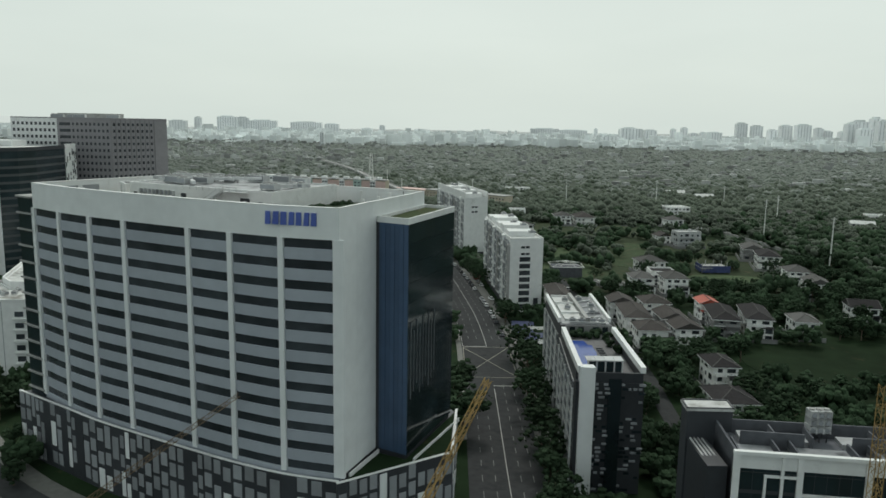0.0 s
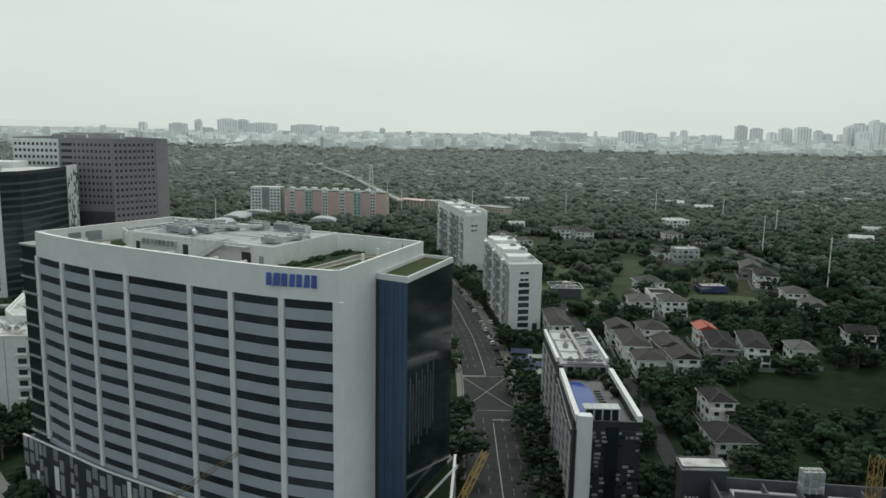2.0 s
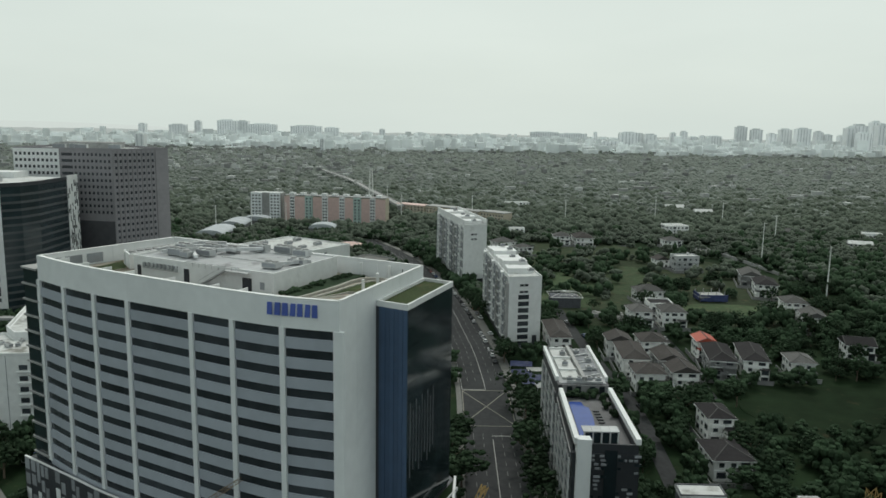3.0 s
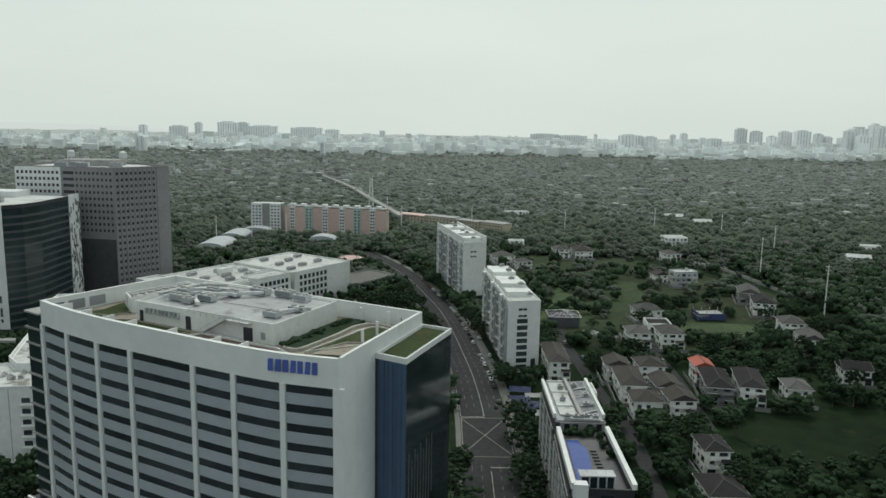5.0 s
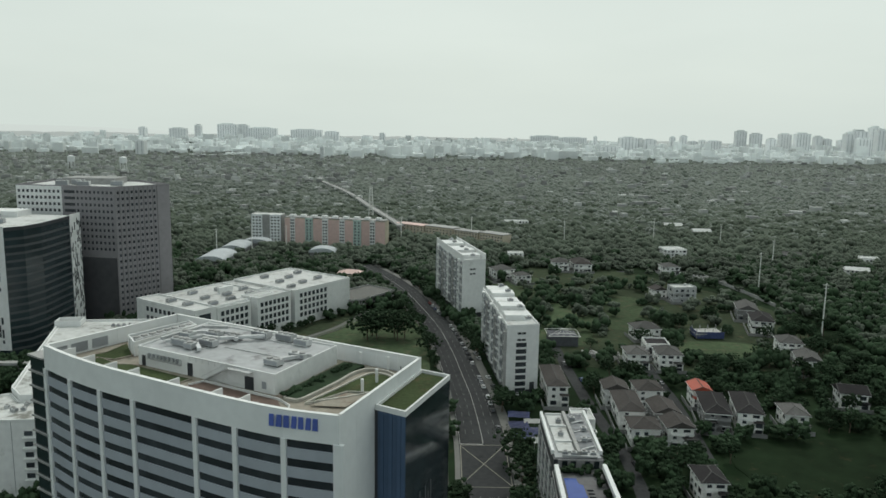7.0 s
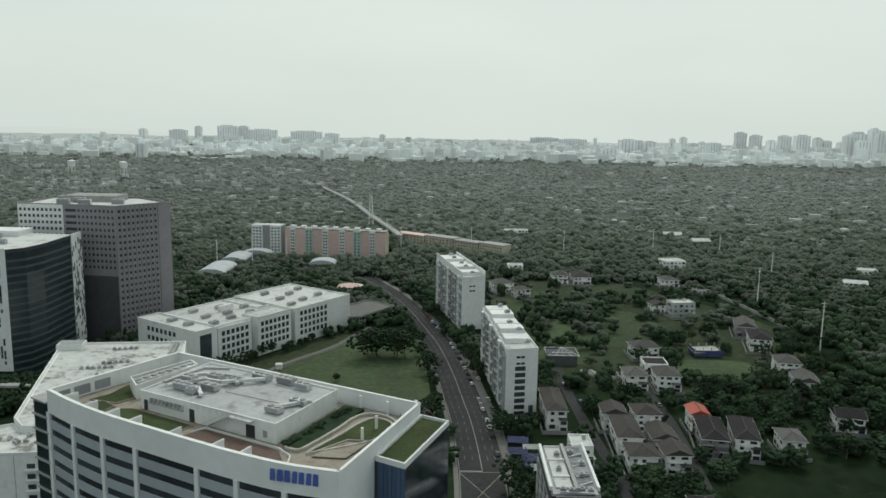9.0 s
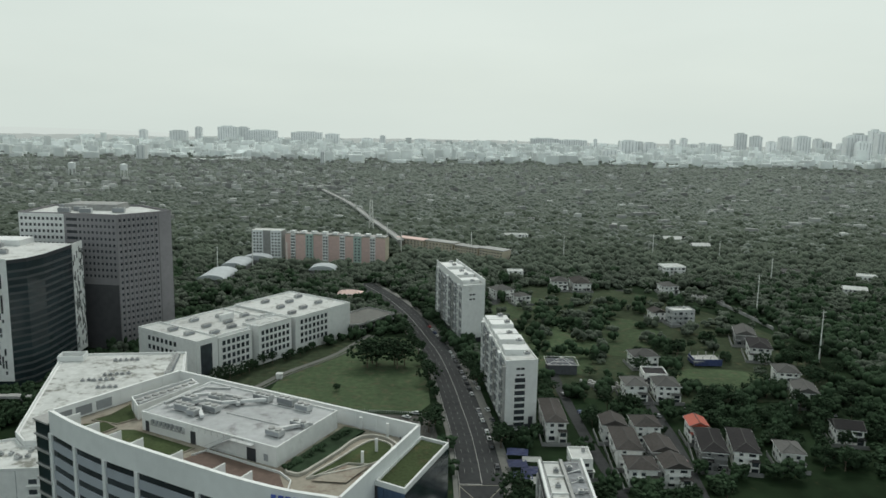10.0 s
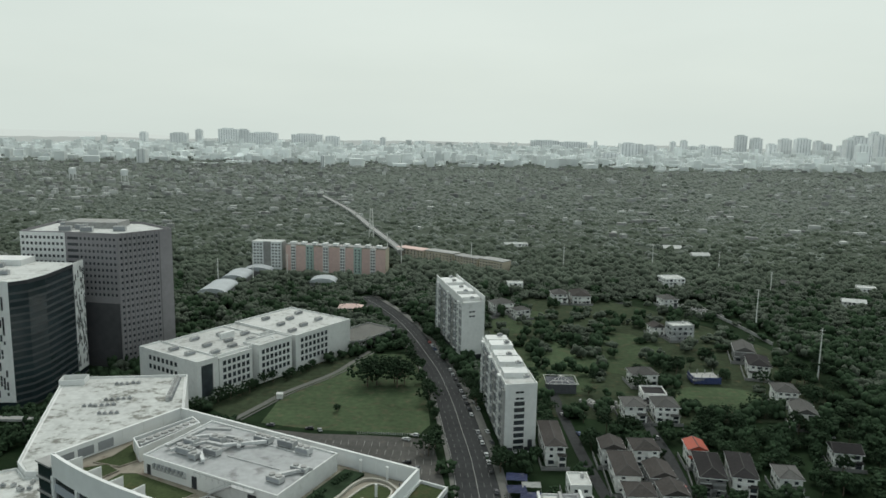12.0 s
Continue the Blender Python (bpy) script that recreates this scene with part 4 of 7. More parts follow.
for a, b in zip(DK, DK[1:] + DK[:1]):
    bm = bmesh.new()
    for z in (3.5, 6.9):
        box(bm, 0, span(a, b), -0.2, 0.05, z, z + 1.0, wall_frame(a, b))
    part("edge_wall", bm, M_CONC, deck)
    bm = bmesh.new()
    for x in steps(0, span(a, b), 6):
        box(bm, x - 0.2, x + 0.2, -0.5, -0.1, 0, 6.4, wall_frame(a, b))
    part("columns", bm, M_CONC, deck)


# ---- white slab apartment blocks along the avenue ----
def slab_block(name, label, pts, h, floors, bays, end_cols, seed):
    r = random.Random(seed)
    A, B, C, D = pts  # far left, near left, near right, far right
    b = thing(name, label, "apartment building", ((B[0] + D[0]) / 2, (B[1] + D[1]) / 2, 0))
    bm = bmesh.new()
    prism(bm, [A, B, C, D], 0, h)
    part("body", bm, M_WHITE2, b)
    L, E = span(A, B), span(B, C)
    f, fe = wall_frame(A, B), wall_frame(B, C)
    bm = bmesh.new()
    prism(bm, [(p[0] * 0.97 + 0.03 * (A[0] + C[0]) / 2, p[1] * 0.97 + 0.03 * (A[1] + C[1]) / 2) for p in pts], h + 0.004, h + 0.15)
    part("roof", bm, M_ROOF, b)
    bm = bmesh.new()
    ring(bm, pts, 0.3, h - 0.3, h + 1.1)
    part("parapet", bm, M_WHITE2, b)
    if h > 35:
        for p, q in ((A, B), (C, D)):
            bm = bmesh.new()
            box(bm, 0, span(p, q), -0.5, 0.08, h + 1.1, h + 4.2, wall_frame(p, q))
            part("roof_fin_wall", bm, M_WHITE2, b, "tall white roof fin along the long side")
    fh = (h - 3.5) / floors
    win = window_mesh(1.9, 1.7, M_WHITE2, M_GLASS)
    win2 = window_mesh(1.3, 2.2, M_MIDGREY, M_GLASS)
    bw = L / bays
    for k in range(bays):
        if k % 3 == 1:  # projecting bay
            bm = bmesh.new()
            box(bm, k * bw + 0.3, (k + 1) * bw - 0.3, 0.0, 1.3, 3.5, h + (0.6 if k % 2 else -2), f)
            part("bay", bm, M_WHITE2 if k % 2 else M_CONC, b)
        off = 1.3 if k % 3 == 1 else 0.0
        for s in range(floors):
            piece("window", win if (k + s) % 2 else win2, f @ Matrix.Translation(((k + 0.5) * bw, off + 0.02, 3.9 + s * fh)), b)
            if k % 3 == 2:
                bm = bmesh.new()
                box(bm, k * bw + 0.4, (k + 1) * bw - 0.4, 0.0, 1.1, 3.6 + s * fh, 3.75 + s * fh, f)
                box(bm, k * bw + 0.4, (k + 1) * bw - 0.4, 1.02, 1.1, 3.75 + s * fh, 4.6 + s * fh, f)
                part("balcony", bm, M_MIDGREY if s % 2 else M_WHITE2, b)
        bm = bmesh.new()
        box(bm, k * bw - 0.12, k * bw + 0.12, 0, 0.5, 3.5, h - 0.5, f)
        part("rib", bm, M_MIDGREY, b)
    bm = bmesh.new()
    box(bm, 0, L, 0, 0.08, 0, 3.4, f)
    box(bm, 0, E, 0, 0.08, 0, 3.0, fe)
    part("shop_front", bm, M_DARK, b, "dark ground-floor shop fronts")
    for k in range(int(L / 14)):
        p = f @ Vector((6 + 14 * k, -E * 0.5, 0))
        bm = bmesh.new()
        box(bm, -4.5, 4.5, -E * 0.42, E * 0.36, h + 0.15, h + 2.6 + (k % 2), Matrix.Translation((p.x, p.y, 0)) @ pose(0, 0, 0, 0, 0, math.degrees(math.atan2(B[1] - A[1], B[0] - A[0]))))
        part("roof_house", bm, M_WHITE2, b)
    for k in range(5):
        p = f @ Vector((4 + (L - 8) * k / 4, -E * 0.5 + r.uniform(-3, 3), 0))
        roof_unit(b, p.x, p.y, h + (3.7 if k % 2 else 2.75), 2.6, 1.8, 1.4, 20, 1)
    return b, f, fe, E, fh


b, f, fe, E, fh = slab_block("apartment_block", "tall white slab apartment block with blank end wall", [(-4.3, 545), (12.8, 471), (27.6, 478), (10.4, 551)], 36.8, 11, 15, 0, 3)
W_END = window_mesh(2.0, 1.2, M_WHITE2, M_GLASS)
for z in (28, 31):
    for x in (6.0, 8.3):
        piece("window", W_END, fe @ Matrix.Translation((x, 0.02, z)), b)
b, f, fe, E, fh = slab_block("apartment_block", "white slab apartment block with dark stair windows on its end", [(22.6, 409), (29.6, 331), (44.4, 334), (35.4, 413)], 32.6, 10, 17, 1, 4)
W_STAIR = window_mesh(5.4, 2.5, M_WHITE2, M_GLASS, f=0.2)
for k in range(8):
    piece("window", W_STAIR, fe @ Matrix.Translation((6.8, 0.03, 1.6 + k * 3.05)), b)
for z in (26.0, 29.0):
    for x in (5.8, 7.9):
        piece("window", W_END, fe @ Matrix.Translation((x, 0.03, z)), b)
bm = bmesh.new()
box(bm, 11.3, 13.4, 0.0, 0.2, 0.5, 6.5, fe)
part("service_door", bm, M_DARK, b)
bm = bmesh.new()
box(bm, -0.3, E + 0.3, 0.0, 0.25, 0.4, 1.0, fe)
part("base_ledge", bm, M_WHITE2, b)

# ---- block with a rooftop pool ----
pool_block = thing("apartment_block", "apartment block with patterned dark cladding and rooftop swimming pool", "apartment building", (38, 205, 0))
bm = bmesh.new()
prism(bm, [(32.8, 236), (32.4, 202.5), (46.6, 202.5), (47.3, 238)], 0, 29.2)
part("body", bm, M_DARK, pool_block)
bm = bmesh.new()
prism(bm, [(32.4, 202.45), (30.2, 164.4), (45.4, 163.4), (46.6, 202.45)], 0, 26.4)
part("body", bm, M_DARK, pool_block)
bm = bmesh.new()
prism(bm, [(33.4, 235), (33.0, 203.5), (46.0, 203.5), (46.7, 237)], 29.204, 29.4)
part("roof", bm, M_ROOF3, pool_block)
bm = bmesh.new()
prism(bm, [(33.4, 202), (31.6, 166), (44.6, 165.4), (45.8, 202)], 26.404, 26.6)
part("pool_deck", bm, M_SLATE, pool_block, "grey paved pool deck")
bm = bmesh.new()
prism(bm, [(34.4, 196), (33.4, 172), (36.6, 172), (38.2, 179), (39.0, 185.4), (39.0, 192), (38.0, 192.7), (37.6, 196)], 26.604, 26.75)
part("pool", bm, M_POOL, pool_block, "bright blue pool water")
for k in range(7):
    bm = bmesh.new()
    box(bm, 39.6, 41.2, 177.5 + k * 1.9, 178.1 + k * 1.9, 26.6, 26.95)
    part("sun_lounger", bm, M_DARK, pool_block)
for nm, a, b2, z0, z1, w in (("white_parapet", (32.0, 197.2), (30.7, 164), 28.6, 30.2, 0.9), ("white_parapet", (45.4, 163.6), (46.1, 197.9), 28.8, 30.2, 0.9), ("white_parapet", (32.8, 236), (32.5, 206), 29, 30.4, 0.6), ("white_parapet", (46.7, 206), (47.2, 237.5), 29, 30.4, 0.6)):
    bm = bmesh.new()
    box(bm, 0, span(a, b2), -w, 0.25, z0, z1, wall_frame(a, b2))
    part(nm, bm, M_WHITE2, pool_block)
bm = bmesh.new()
for k in range(4):
    box(bm, 32.9 + k * 2.1, 34.94 + k * 2.1, 166.2, 169.6, 30.6, 30.85)
for x in (33.2, 35.2, 37.2, 39.2, 41.0):
    box(bm, x - 0.15, x + 0.15, 166.5, 166.8, 26.6, 30.6)
part("pergola", bm, M_GREYWALL, pool_block, "pale grey flat pergola over the deck")
for k in range(4):
    bm = bmesh.new()
    box(bm, 33.4 + k * 2.0, 35.0 + k * 2.0, 166.6, 166.7, 26.6, 30.5)
    part("screen_pane", bm, M_GREENGLASS, pool_block, "dark glass wind screen")
bm = bmesh.new()
prism(bm, [(31.0, 163.3), (34.3, 163.0), (34.2, 165.4), (31.0, 165.6)], 0, 30.1)
part("white_pier", bm, M_WHITE, pool_block, "broad white corner pier")
for a, b2 in (((32.2, 200.5), (30.4, 166)), ((45.3, 164), (46.4, 200)), ((33.6, 164.4), (45.2, 163.9))):
    bm = bmesh.new()
    box(bm, 0, span(a, b2), -0.6, -0.05, 26.4, 28.6, wall_frame(a, b2))
    part("deck_wall", bm, M_DARK, pool_block)
for x, y, r in ((35.2, 199.6, 1.5), (37.4, 200.2, 1.7), (39.6, 199.2, 1.6), (42.0, 199.8, 1.8), (44.2, 197.5, 1.5), (43.8, 192, 1.3), (44.2, 186, 1.4)):
    bm = bmesh.new()
    for _ in range(9):
        res = bmesh.ops.create_icosphere(bm, subdivisions=1, radius=1.0)
        o = Vector((rnd.uniform(-0.6, 0.6) * r, rnd.uniform(-0.6, 0.6) * r, rnd.uniform(0.3, 1.3) * r))
        for v in res["verts"]:
            v.co = v.co * r * rnd.uniform(0.35, 0.6) + o + Vector((x, y, 26.5))
    part("planter_shrub", bm, M_LEAF, pool_block, "dark green deck shrub")
f = wall_frame((33.6, 163.2), (45.4, 162.9))
for s in range(26):
    for k in range(9):
        if 3 <= k <= 4:
            continue
        if rnd.random() < 0.45:
            bm = bmesh.new()
            x = k * 1.3 + rnd.uniform(0, 0.4)
            box(bm, x, x + rnd.uniform(0.6, 1.5), -0.1, 0.12, 1 + s * 1.0, 1.5 + s * 1.0, f)
            part("panel", bm, M_MIDGREY if rnd.random() < 0.6 else M_GREENGLASS, pool_block)
bm = bmesh.new()
box(bm, 3.8, 6.6, -0.3, 0.1, 0, 27.5, f)
part("glass_slot", bm, M_GREENGLASS, pool_block, "dark blue-green glass strip")
W_PB = window_mesh(1.9, 2.5, M_MIDGREY, M_GLASS, f=0.16)
for a, b2, h in (((32.8, 235.5), (32.35, 205.5), 26.5), ((32.3, 202), (30.2, 166), 24.5)):
    L = span(a, b2)
    window_rows(pool_block, a, b2, [1.6 + 3.1 * k for k in range(8)], steps(0.5, L - 0.5, int(L / 2.5)), W_PB, 0.02)
    fx = wall_frame(a, b2)
    for k in range(int(L / 8.7) + 1):
        bm = bmesh.new()
        box(bm, k * 8.7, k * 8.7 + 0.3, 0, 0.5, 0, h - 0.6, fx)
        part("fin", bm, M_WHITE2, pool_block)
    for s in range(9):
        bm = bmesh.new()
        box(bm, 0, L, 0, 0.3, 0.9 + 3.1 * s, 1.05 + 3.1 * s, fx)
        part("ledge", bm, M_CONC, pool_block)
for y0, y1, z in ((206.5, 212.5, 30.0), (213.5, 223.5, 30.2), (224.5, 234.0, 29.9)):
    bm = bmesh.new()
    box(bm, 34.2, 39.0, y0, y1, 29.41, z)
    part("roof_tray", bm, M_ROOF, pool_block, "stained white roof tray")
    bm = bmesh.new()
    box(bm, 34.0, 39.2, y1 + 0.1, y1 + 0.5, 29.41, z + 0.5)
    part("upstand", bm, M_WHITE2, pool_block)
bm = bmesh.new()
box(bm, 39.4, 40.4, 204, 235, 29.41, 31.0)
part("spine_wall", bm, M_CONC, pool_block)
for k in range(4):
    bm = bmesh.new()
    box(bm, 40.9, 45.6, 207 + k * 7.2, 213.4 + k * 7.2, 29.41, 29.7 + 0.15 * (k % 2))
    part("roof_slab", bm, M_FRAMEROOF, pool_block, "grimy roof slab")
for x, y in ((36, 205), (38.5, 204.6), (41.5, 205.2), (44, 204.8), (43, 214), (44.2, 222), (42, 230), (36.5, 217), (37.4, 228)):
    roof_unit(pool_block, x, y, 29.4 if y < 206 else (29.7 if x > 40 else (30.2 if y < 224 else 29.9)), 1.7, 1.3, 1.3, rnd.uniform(-10, 10), 1)
for a, b2, w in [((41, y, 30.0), (45.4, y + 2.5, 30.0), 0.35) for y in (207.5, 213, 220, 227)] + [((35, 204, 29.7), (45, 203.4, 29.7), 0.5)]:
    bm = bmesh.new()
    beam(bm, a, b2, w)
    part("duct", bm, M_METAL, pool_block, "bare metal duct")
bm = bmesh.new()
box(bm, 33.6, 46.4, 202.15, 202.4, 26.61, 29.3)
part("end_wall", bm, M_HOUSE2, pool_block)
for x in (34.8, 37.2, 41.2, 43.8):
    bm = bmesh.new()
    box(bm, x, x + 1.5, 202.05, 202.2, 26.65, 28.9)
    part("glass_door", bm, M_GREENGLASS, pool_block)

# ---- near white-framed block with cooling tower ----
framed = thing("apartment_block", "white-framed concrete block with large dark windows and cooling tower", "apartment building", (70, 125, 0))
BR = [(48.5, 118.2), (109, 110.2), (111, 126), (50.0, 132.9)]
bm = bmesh.new()
prism(bm, BR, 0, 28.2)
part("body", bm, M_DARK, framed)
f, L = wall_frame(BR[0], BR[1]), span(BR[0], BR[1])
bm = bmesh.new()
box(bm, 0.3, L - 0.3, -13.8, -0.3, 28.2, 28.6, f)
part("roof", bm, M_PARAPET, framed, "dark roof deck")
bm = bmesh.new()
box(bm, -0.4, L, -0.35, 0.5, 30.6, 31.2, f)
part("frame_beam", bm, M_WHITE2, framed)
bm = bmesh.new()
box(bm, 0, L, -0.3, 0.1, 28.2, 30.5, f)
part("roof_edge", bm, M_WHITE2, framed)
for x, w in ((-0.4, 1.1), (7.2, 0.45), (9.7, 0.95), (20.2, 1.0), (31, 1.0), (42, 1.0), (53, 1.0)):
    bm = bmesh.new()
    box(bm, x, x + w, 0.0, 0.45, 0, 30.62, f)
    part("frame_post", bm, M_WHITE2, framed)
for s in range(4):
    zz = 26.9 - s * 6.6
    bm = bmesh.new()
    box(bm, 4.6, 9.7, 0.0, 0.4, zz, zz + 0.4, f)
    part("frame_rail", bm, M_WHITE2, framed)
    bm = bmesh.new()
    box(bm, 4.6, 5.0, 0.0, 0.38, zz - 6.2, zz, f)
    part("frame_post", bm, M_WHITE2, framed)
    for x, w in ((10.65, 9.55), (21.2, 9.8), (32, 10), (43, 10)):
        bm = bmesh.new()
        box(bm, x, x + w, 0, 0.4, zz - 3.0, zz - 2.5, f)
        part("frame_rail", bm, M_WHITE2, framed)
    for x, w, n in ((0.7, 6.5, 3), (7.65, 2.05, 1), (10.65, 9.55, 5), (21.2, 9.8, 5), (32, 10, 4), (43, 10, 4)):
        for k in range(n):
            for lo, hi in ((zz - 2.4, zz + 0.6), (zz + 0.75, zz + 3.5)):
                bm = bmesh.new()
                box(bm, x + 0.06 + k * w / n, x - 0.06 + (k + 1) * w / n, -0.1, 0.06, lo, hi, f)
                part("pane", bm, M_GREENGLASS, framed)
for a, b2 in zip(BR[1:] + BR[:1], BR[2:] + BR[:2]):
    if a == BR[0]:
        continue
    bm = bmesh.new()
    box(bm, 0, span(a, b2), -0.35, 0.05, 28.25, 30.9, wall_frame(a, b2))
    part("parapet", bm, M_PARAPET, framed)
for x0, x1 in ((0.7, 7.6), (10.2, 20.0), (23.0, 32.0), (35.0, 44.0)):
    bm = bmesh.new()
    box(bm, x0, x1, -7.2, -0.4, 28.61, 29.3, f)
    part("roof_slab", bm, M_FRAMEROOF, framed, "grimy pale roof slab")
    for x in (x0, x1 - 0.3):
        bm = bmesh.new()
        box(bm, x, x + 0.3, -7.2, -0.4, 29.31, 30.6, f)
        part("roof_fin", bm, M_PARAPET, framed)
for x0, x1 in ((2.4, 13.0), (20.8, 34.0), (36, 48)):
    bm = bmesh.new()
    box(bm, x0, x1, -7.8, -7.4, 28.6, 31.6, f)
    part("roof_screen", bm, M_PARAPET, framed)
for x0, x1 in ((3.0, 8.5), (9.0, 14.5), (20.0, 25.5), (26.2, 32)):
    bm = bmesh.new()
    box(bm, x0, x1, -13.2, -9.6, 28.61, 29.4, f)
    part("roof_slab", bm, M_ROOF3, framed, "pale back roof slab")
    bm = bmesh.new()
    box(bm, x1, x1 + 0.3, -13.4, -8.2, 28.61, 30.8, f)
    part("roof_fin", bm, M_PARAPET, framed)
for i in range(3):
    x, y = 65.0 + i * 1.28, 127.6
    for z in (30.2, 31.6, 33.0):
        bm = bmesh.new()
        for sx in (0, 1.1):
            for sy in (0, 2.1):
                box(bm, x + sx, x + sx + 0.1, y + sy, y + sy + 0.1, z, z + 1.36)
        box(bm, x, x + 1.2, y, y + 2.2, z + 1.2, z + 1.36)
        box(bm, x + 0.1, x + 1.1, y + 0.14, y + 2.06, z + 0.12, z + 1.1)
        cell = part("cooling_cell", bm, M_METAL, framed, "galvanised cooling cell")
        bm = bmesh.new()
        c = Vector((x + 0.6, y + 0.14, z + 0.6))
        tube(bm, c, c + Vector((0, -0.16, 0)), 0.42, 0.38, 12)
        part("fan", bm, M_MIDGREY, cell)
    bm = bmesh.new()
    c = Vector((x + 0.6, y + 1.1, 34.36))
    tube(bm, c, c + Vector((0, 0, 0.25)), 0.55, 0.5, 12)
    part("fan_cowl", bm, M_CONC, framed)
    bm = bmesh.new()
    for sy in (0.1, 2.0):
        box(bm, x + 0.5, x + 0.7, y + sy, y + sy + 0.15, 28.6, 30.2)
    part("cell_leg", bm, M_DARK, framed)
stair = thing("stair_tower", "dark concrete stair tower with pale flat top", "tower", (49, 137, 0))
bm = bmesh.new()
prism(bm, [(44.6, 131.7), (52.8, 131.6), (53.1, 135.7), (44.9, 135.9)], 0, 32.6)
part("shaft", bm, M_DARK, stair)
bm = bmesh.new()
prism(bm, [(44.4, 131.5), (53.0, 131.4), (53.3, 135.9), (44.7, 136.1)], 32.604, 33.1)
part("roof", bm, M_ROOF, stair)
for a, b2 in (((44.4, 131.5), (53.0, 131.4)), ((53.0, 131.4), (53.3, 135.9)), ((53.3, 135.9), (44.7, 136.1)), ((44.7, 136.1), (44.4, 131.5))):
    bm = bmesh.new()
    box(bm, 0, span(a, b2), -0.25, 0.0, 33.1, 33.3, wall_frame(a, b2))
    part("rim", bm, M_DARK, stair)
side = thing("annex_building", "low grey concrete annex with flat roof and pipes", "building", (46, 126, 0))
bm = bmesh.new()
prism(bm, [(44.6, 120), (48.0, 120), (48.2, 131.2), (44.8, 131.2)], 0, 27.5)
part("body", bm, M_DARK, side)
for k in range(4):
    bm = bmesh.new()
    tube(bm, (45.2 + k * 0.7, 124, 27.5), (45.2 + k * 0.7, 131, 27.7), 0.15, 0.15)
    part("pipe", bm, M_METAL, side)

# ---- houses of the village ----
W_H = window_mesh(1.7, 1.55, M_WHITE2, M_GLASS)
W_HT = window_mesh(2.7, 1.9, M_HOUSE2, M_GLASS)


def house(x, y, w, d, yaw, eave, roof, wall_m, roof_m, label, seed, rise=0.0):
    """A house built round its own middle: storeys with windows and slabs, then its roof."""
    r = random.Random(seed)
    h = thing("house", label, "house", group="houses of the village")
    bm = bmesh.new()
    box(bm, -w / 2, w / 2, -d / 2, d / 2, 0, eave)
    part("wall", bm, wall_m, h)
    rise = rise or min(w, d) * 0.24
    o = 0.8
    a, b = w / 2 + o, d / 2 + o
    bm = bmesh.new()
    if roof == "flat":
        box(bm, -w / 2 + 0.3, w / 2 - 0.3, -d / 2 + 0.3, d / 2 - 0.3, eave + 0.004, eave + 0.15)
        part("roof", bm, roof_m, h)
        bm = bmesh.new()
        for q in ((-w / 2, w / 2, -d / 2, -d / 2 + 0.25), (-w / 2, w / 2, d / 2 - 0.25, d / 2), (-w / 2, -w / 2 + 0.25, -d / 2 + 0.25, d / 2 - 0.25), (w / 2 - 0.25, w / 2, -d / 2 + 0.25, d / 2 - 0.25)):
            box(bm, *q, eave + 0.01, eave + 0.9)
        part("parapet", bm, wall_m, h)
    else:
        long_y = d >= w
        run = (a if long_y else b) * (1.0 if roof == "hip" else 0.02)
        ridge = [(0, -b + run), (0, b - run)] if long_y else [(-a + run, 0), (a - run, 0)]
        base = [bm.verts.new((sx * a, sy * b, eave)) for sx, sy in ((-1, -1), (1, -1), (1, 1), (-1, 1))]
        low = [bm.verts.new((sx * a, sy * b, eave - 0.25)) for sx, sy in ((-1, -1), (1, -1), (1, 1), (-1, 1))]
        top = [bm.verts.new((*p, eave + rise)) for p in ridge]
        if long_y:
            fs = ((base[0], base[1], top[0]), (base[2], base[3], top[1]), (base[1], base[2], top[1], top[0]), (base[3], base[0], top[0], top[1]))
        else:
            fs = ((base[3], base[0], top[0]), (base[1], base[2], top[1]), (base[0], base[1], top[1], top[0]), (base[2], base[3], top[0], top[1]))
        for q in fs:
            bm.faces.new(q)
        for i in range(4):
            bm.faces.new((low[i], low[(i + 1) % 4], base[(i + 1) % 4], base[i]))
        bm.faces.new(low[::-1])
        rf = part("roof", bm, roof_m, h)
        bm = bmesh.new()
        beam(bm, (*ridge[0], eave + rise), (*ridge[1], eave + rise), 0.35, 0.25)
        for p, t in ((base_p, ridge[0] if (base_p[1] < 0) == long_y or (not long_y and base_p[0] < 0) else ridge[1]) for base_p in ((-a, -b), (a, -b), (a, b), (-a, b))):
            t = min(ridge, key=lambda q: (q[0] - p[0]) ** 2 + (q[1] - p[1]) ** 2)
            beam(bm, (*p, eave + 0.02), (*t, eave + rise), 0.28, 0.18)
        part("ridge_cap", bm, M_TILE3, rf)
        bm = bmesh.new()
        for q in ((-a, a, -b - 0.04, -b + 0.1), (-a, a, b - 0.1, b + 0.04), (-a - 0.04, -a + 0.1, -b, b), (a - 0.1, a + 0.04, -b, b)):
            box(bm, *q, eave - 0.32, eave - 0.02)
        part("gutter", bm, M_WHITE2, rf)
    n = max(1, round(eave / 3.1))
    faces = [((-w / 2, -d / 2), (w / 2, -d / 2), w), ((-w / 2, d / 2), (-w / 2, -d / 2), d), ((w / 2, -d / 2), (w / 2, d / 2), d)]
    for p, q, L in faces:
        f = wall_frame(p, q)
        k = max(2, int(L / 3.6))
        for s in range(n):
            z = s * eave / n + 0.95
            for i, xx in enumerate(steps(0.4, L - 0.4, k)):
                if r.random() < 0.12:
                    continue
                piece("window", W_HT if (i + s) % 3 == 0 else W_H, f @ Matrix.Translation((xx, 0.02, z)), h)
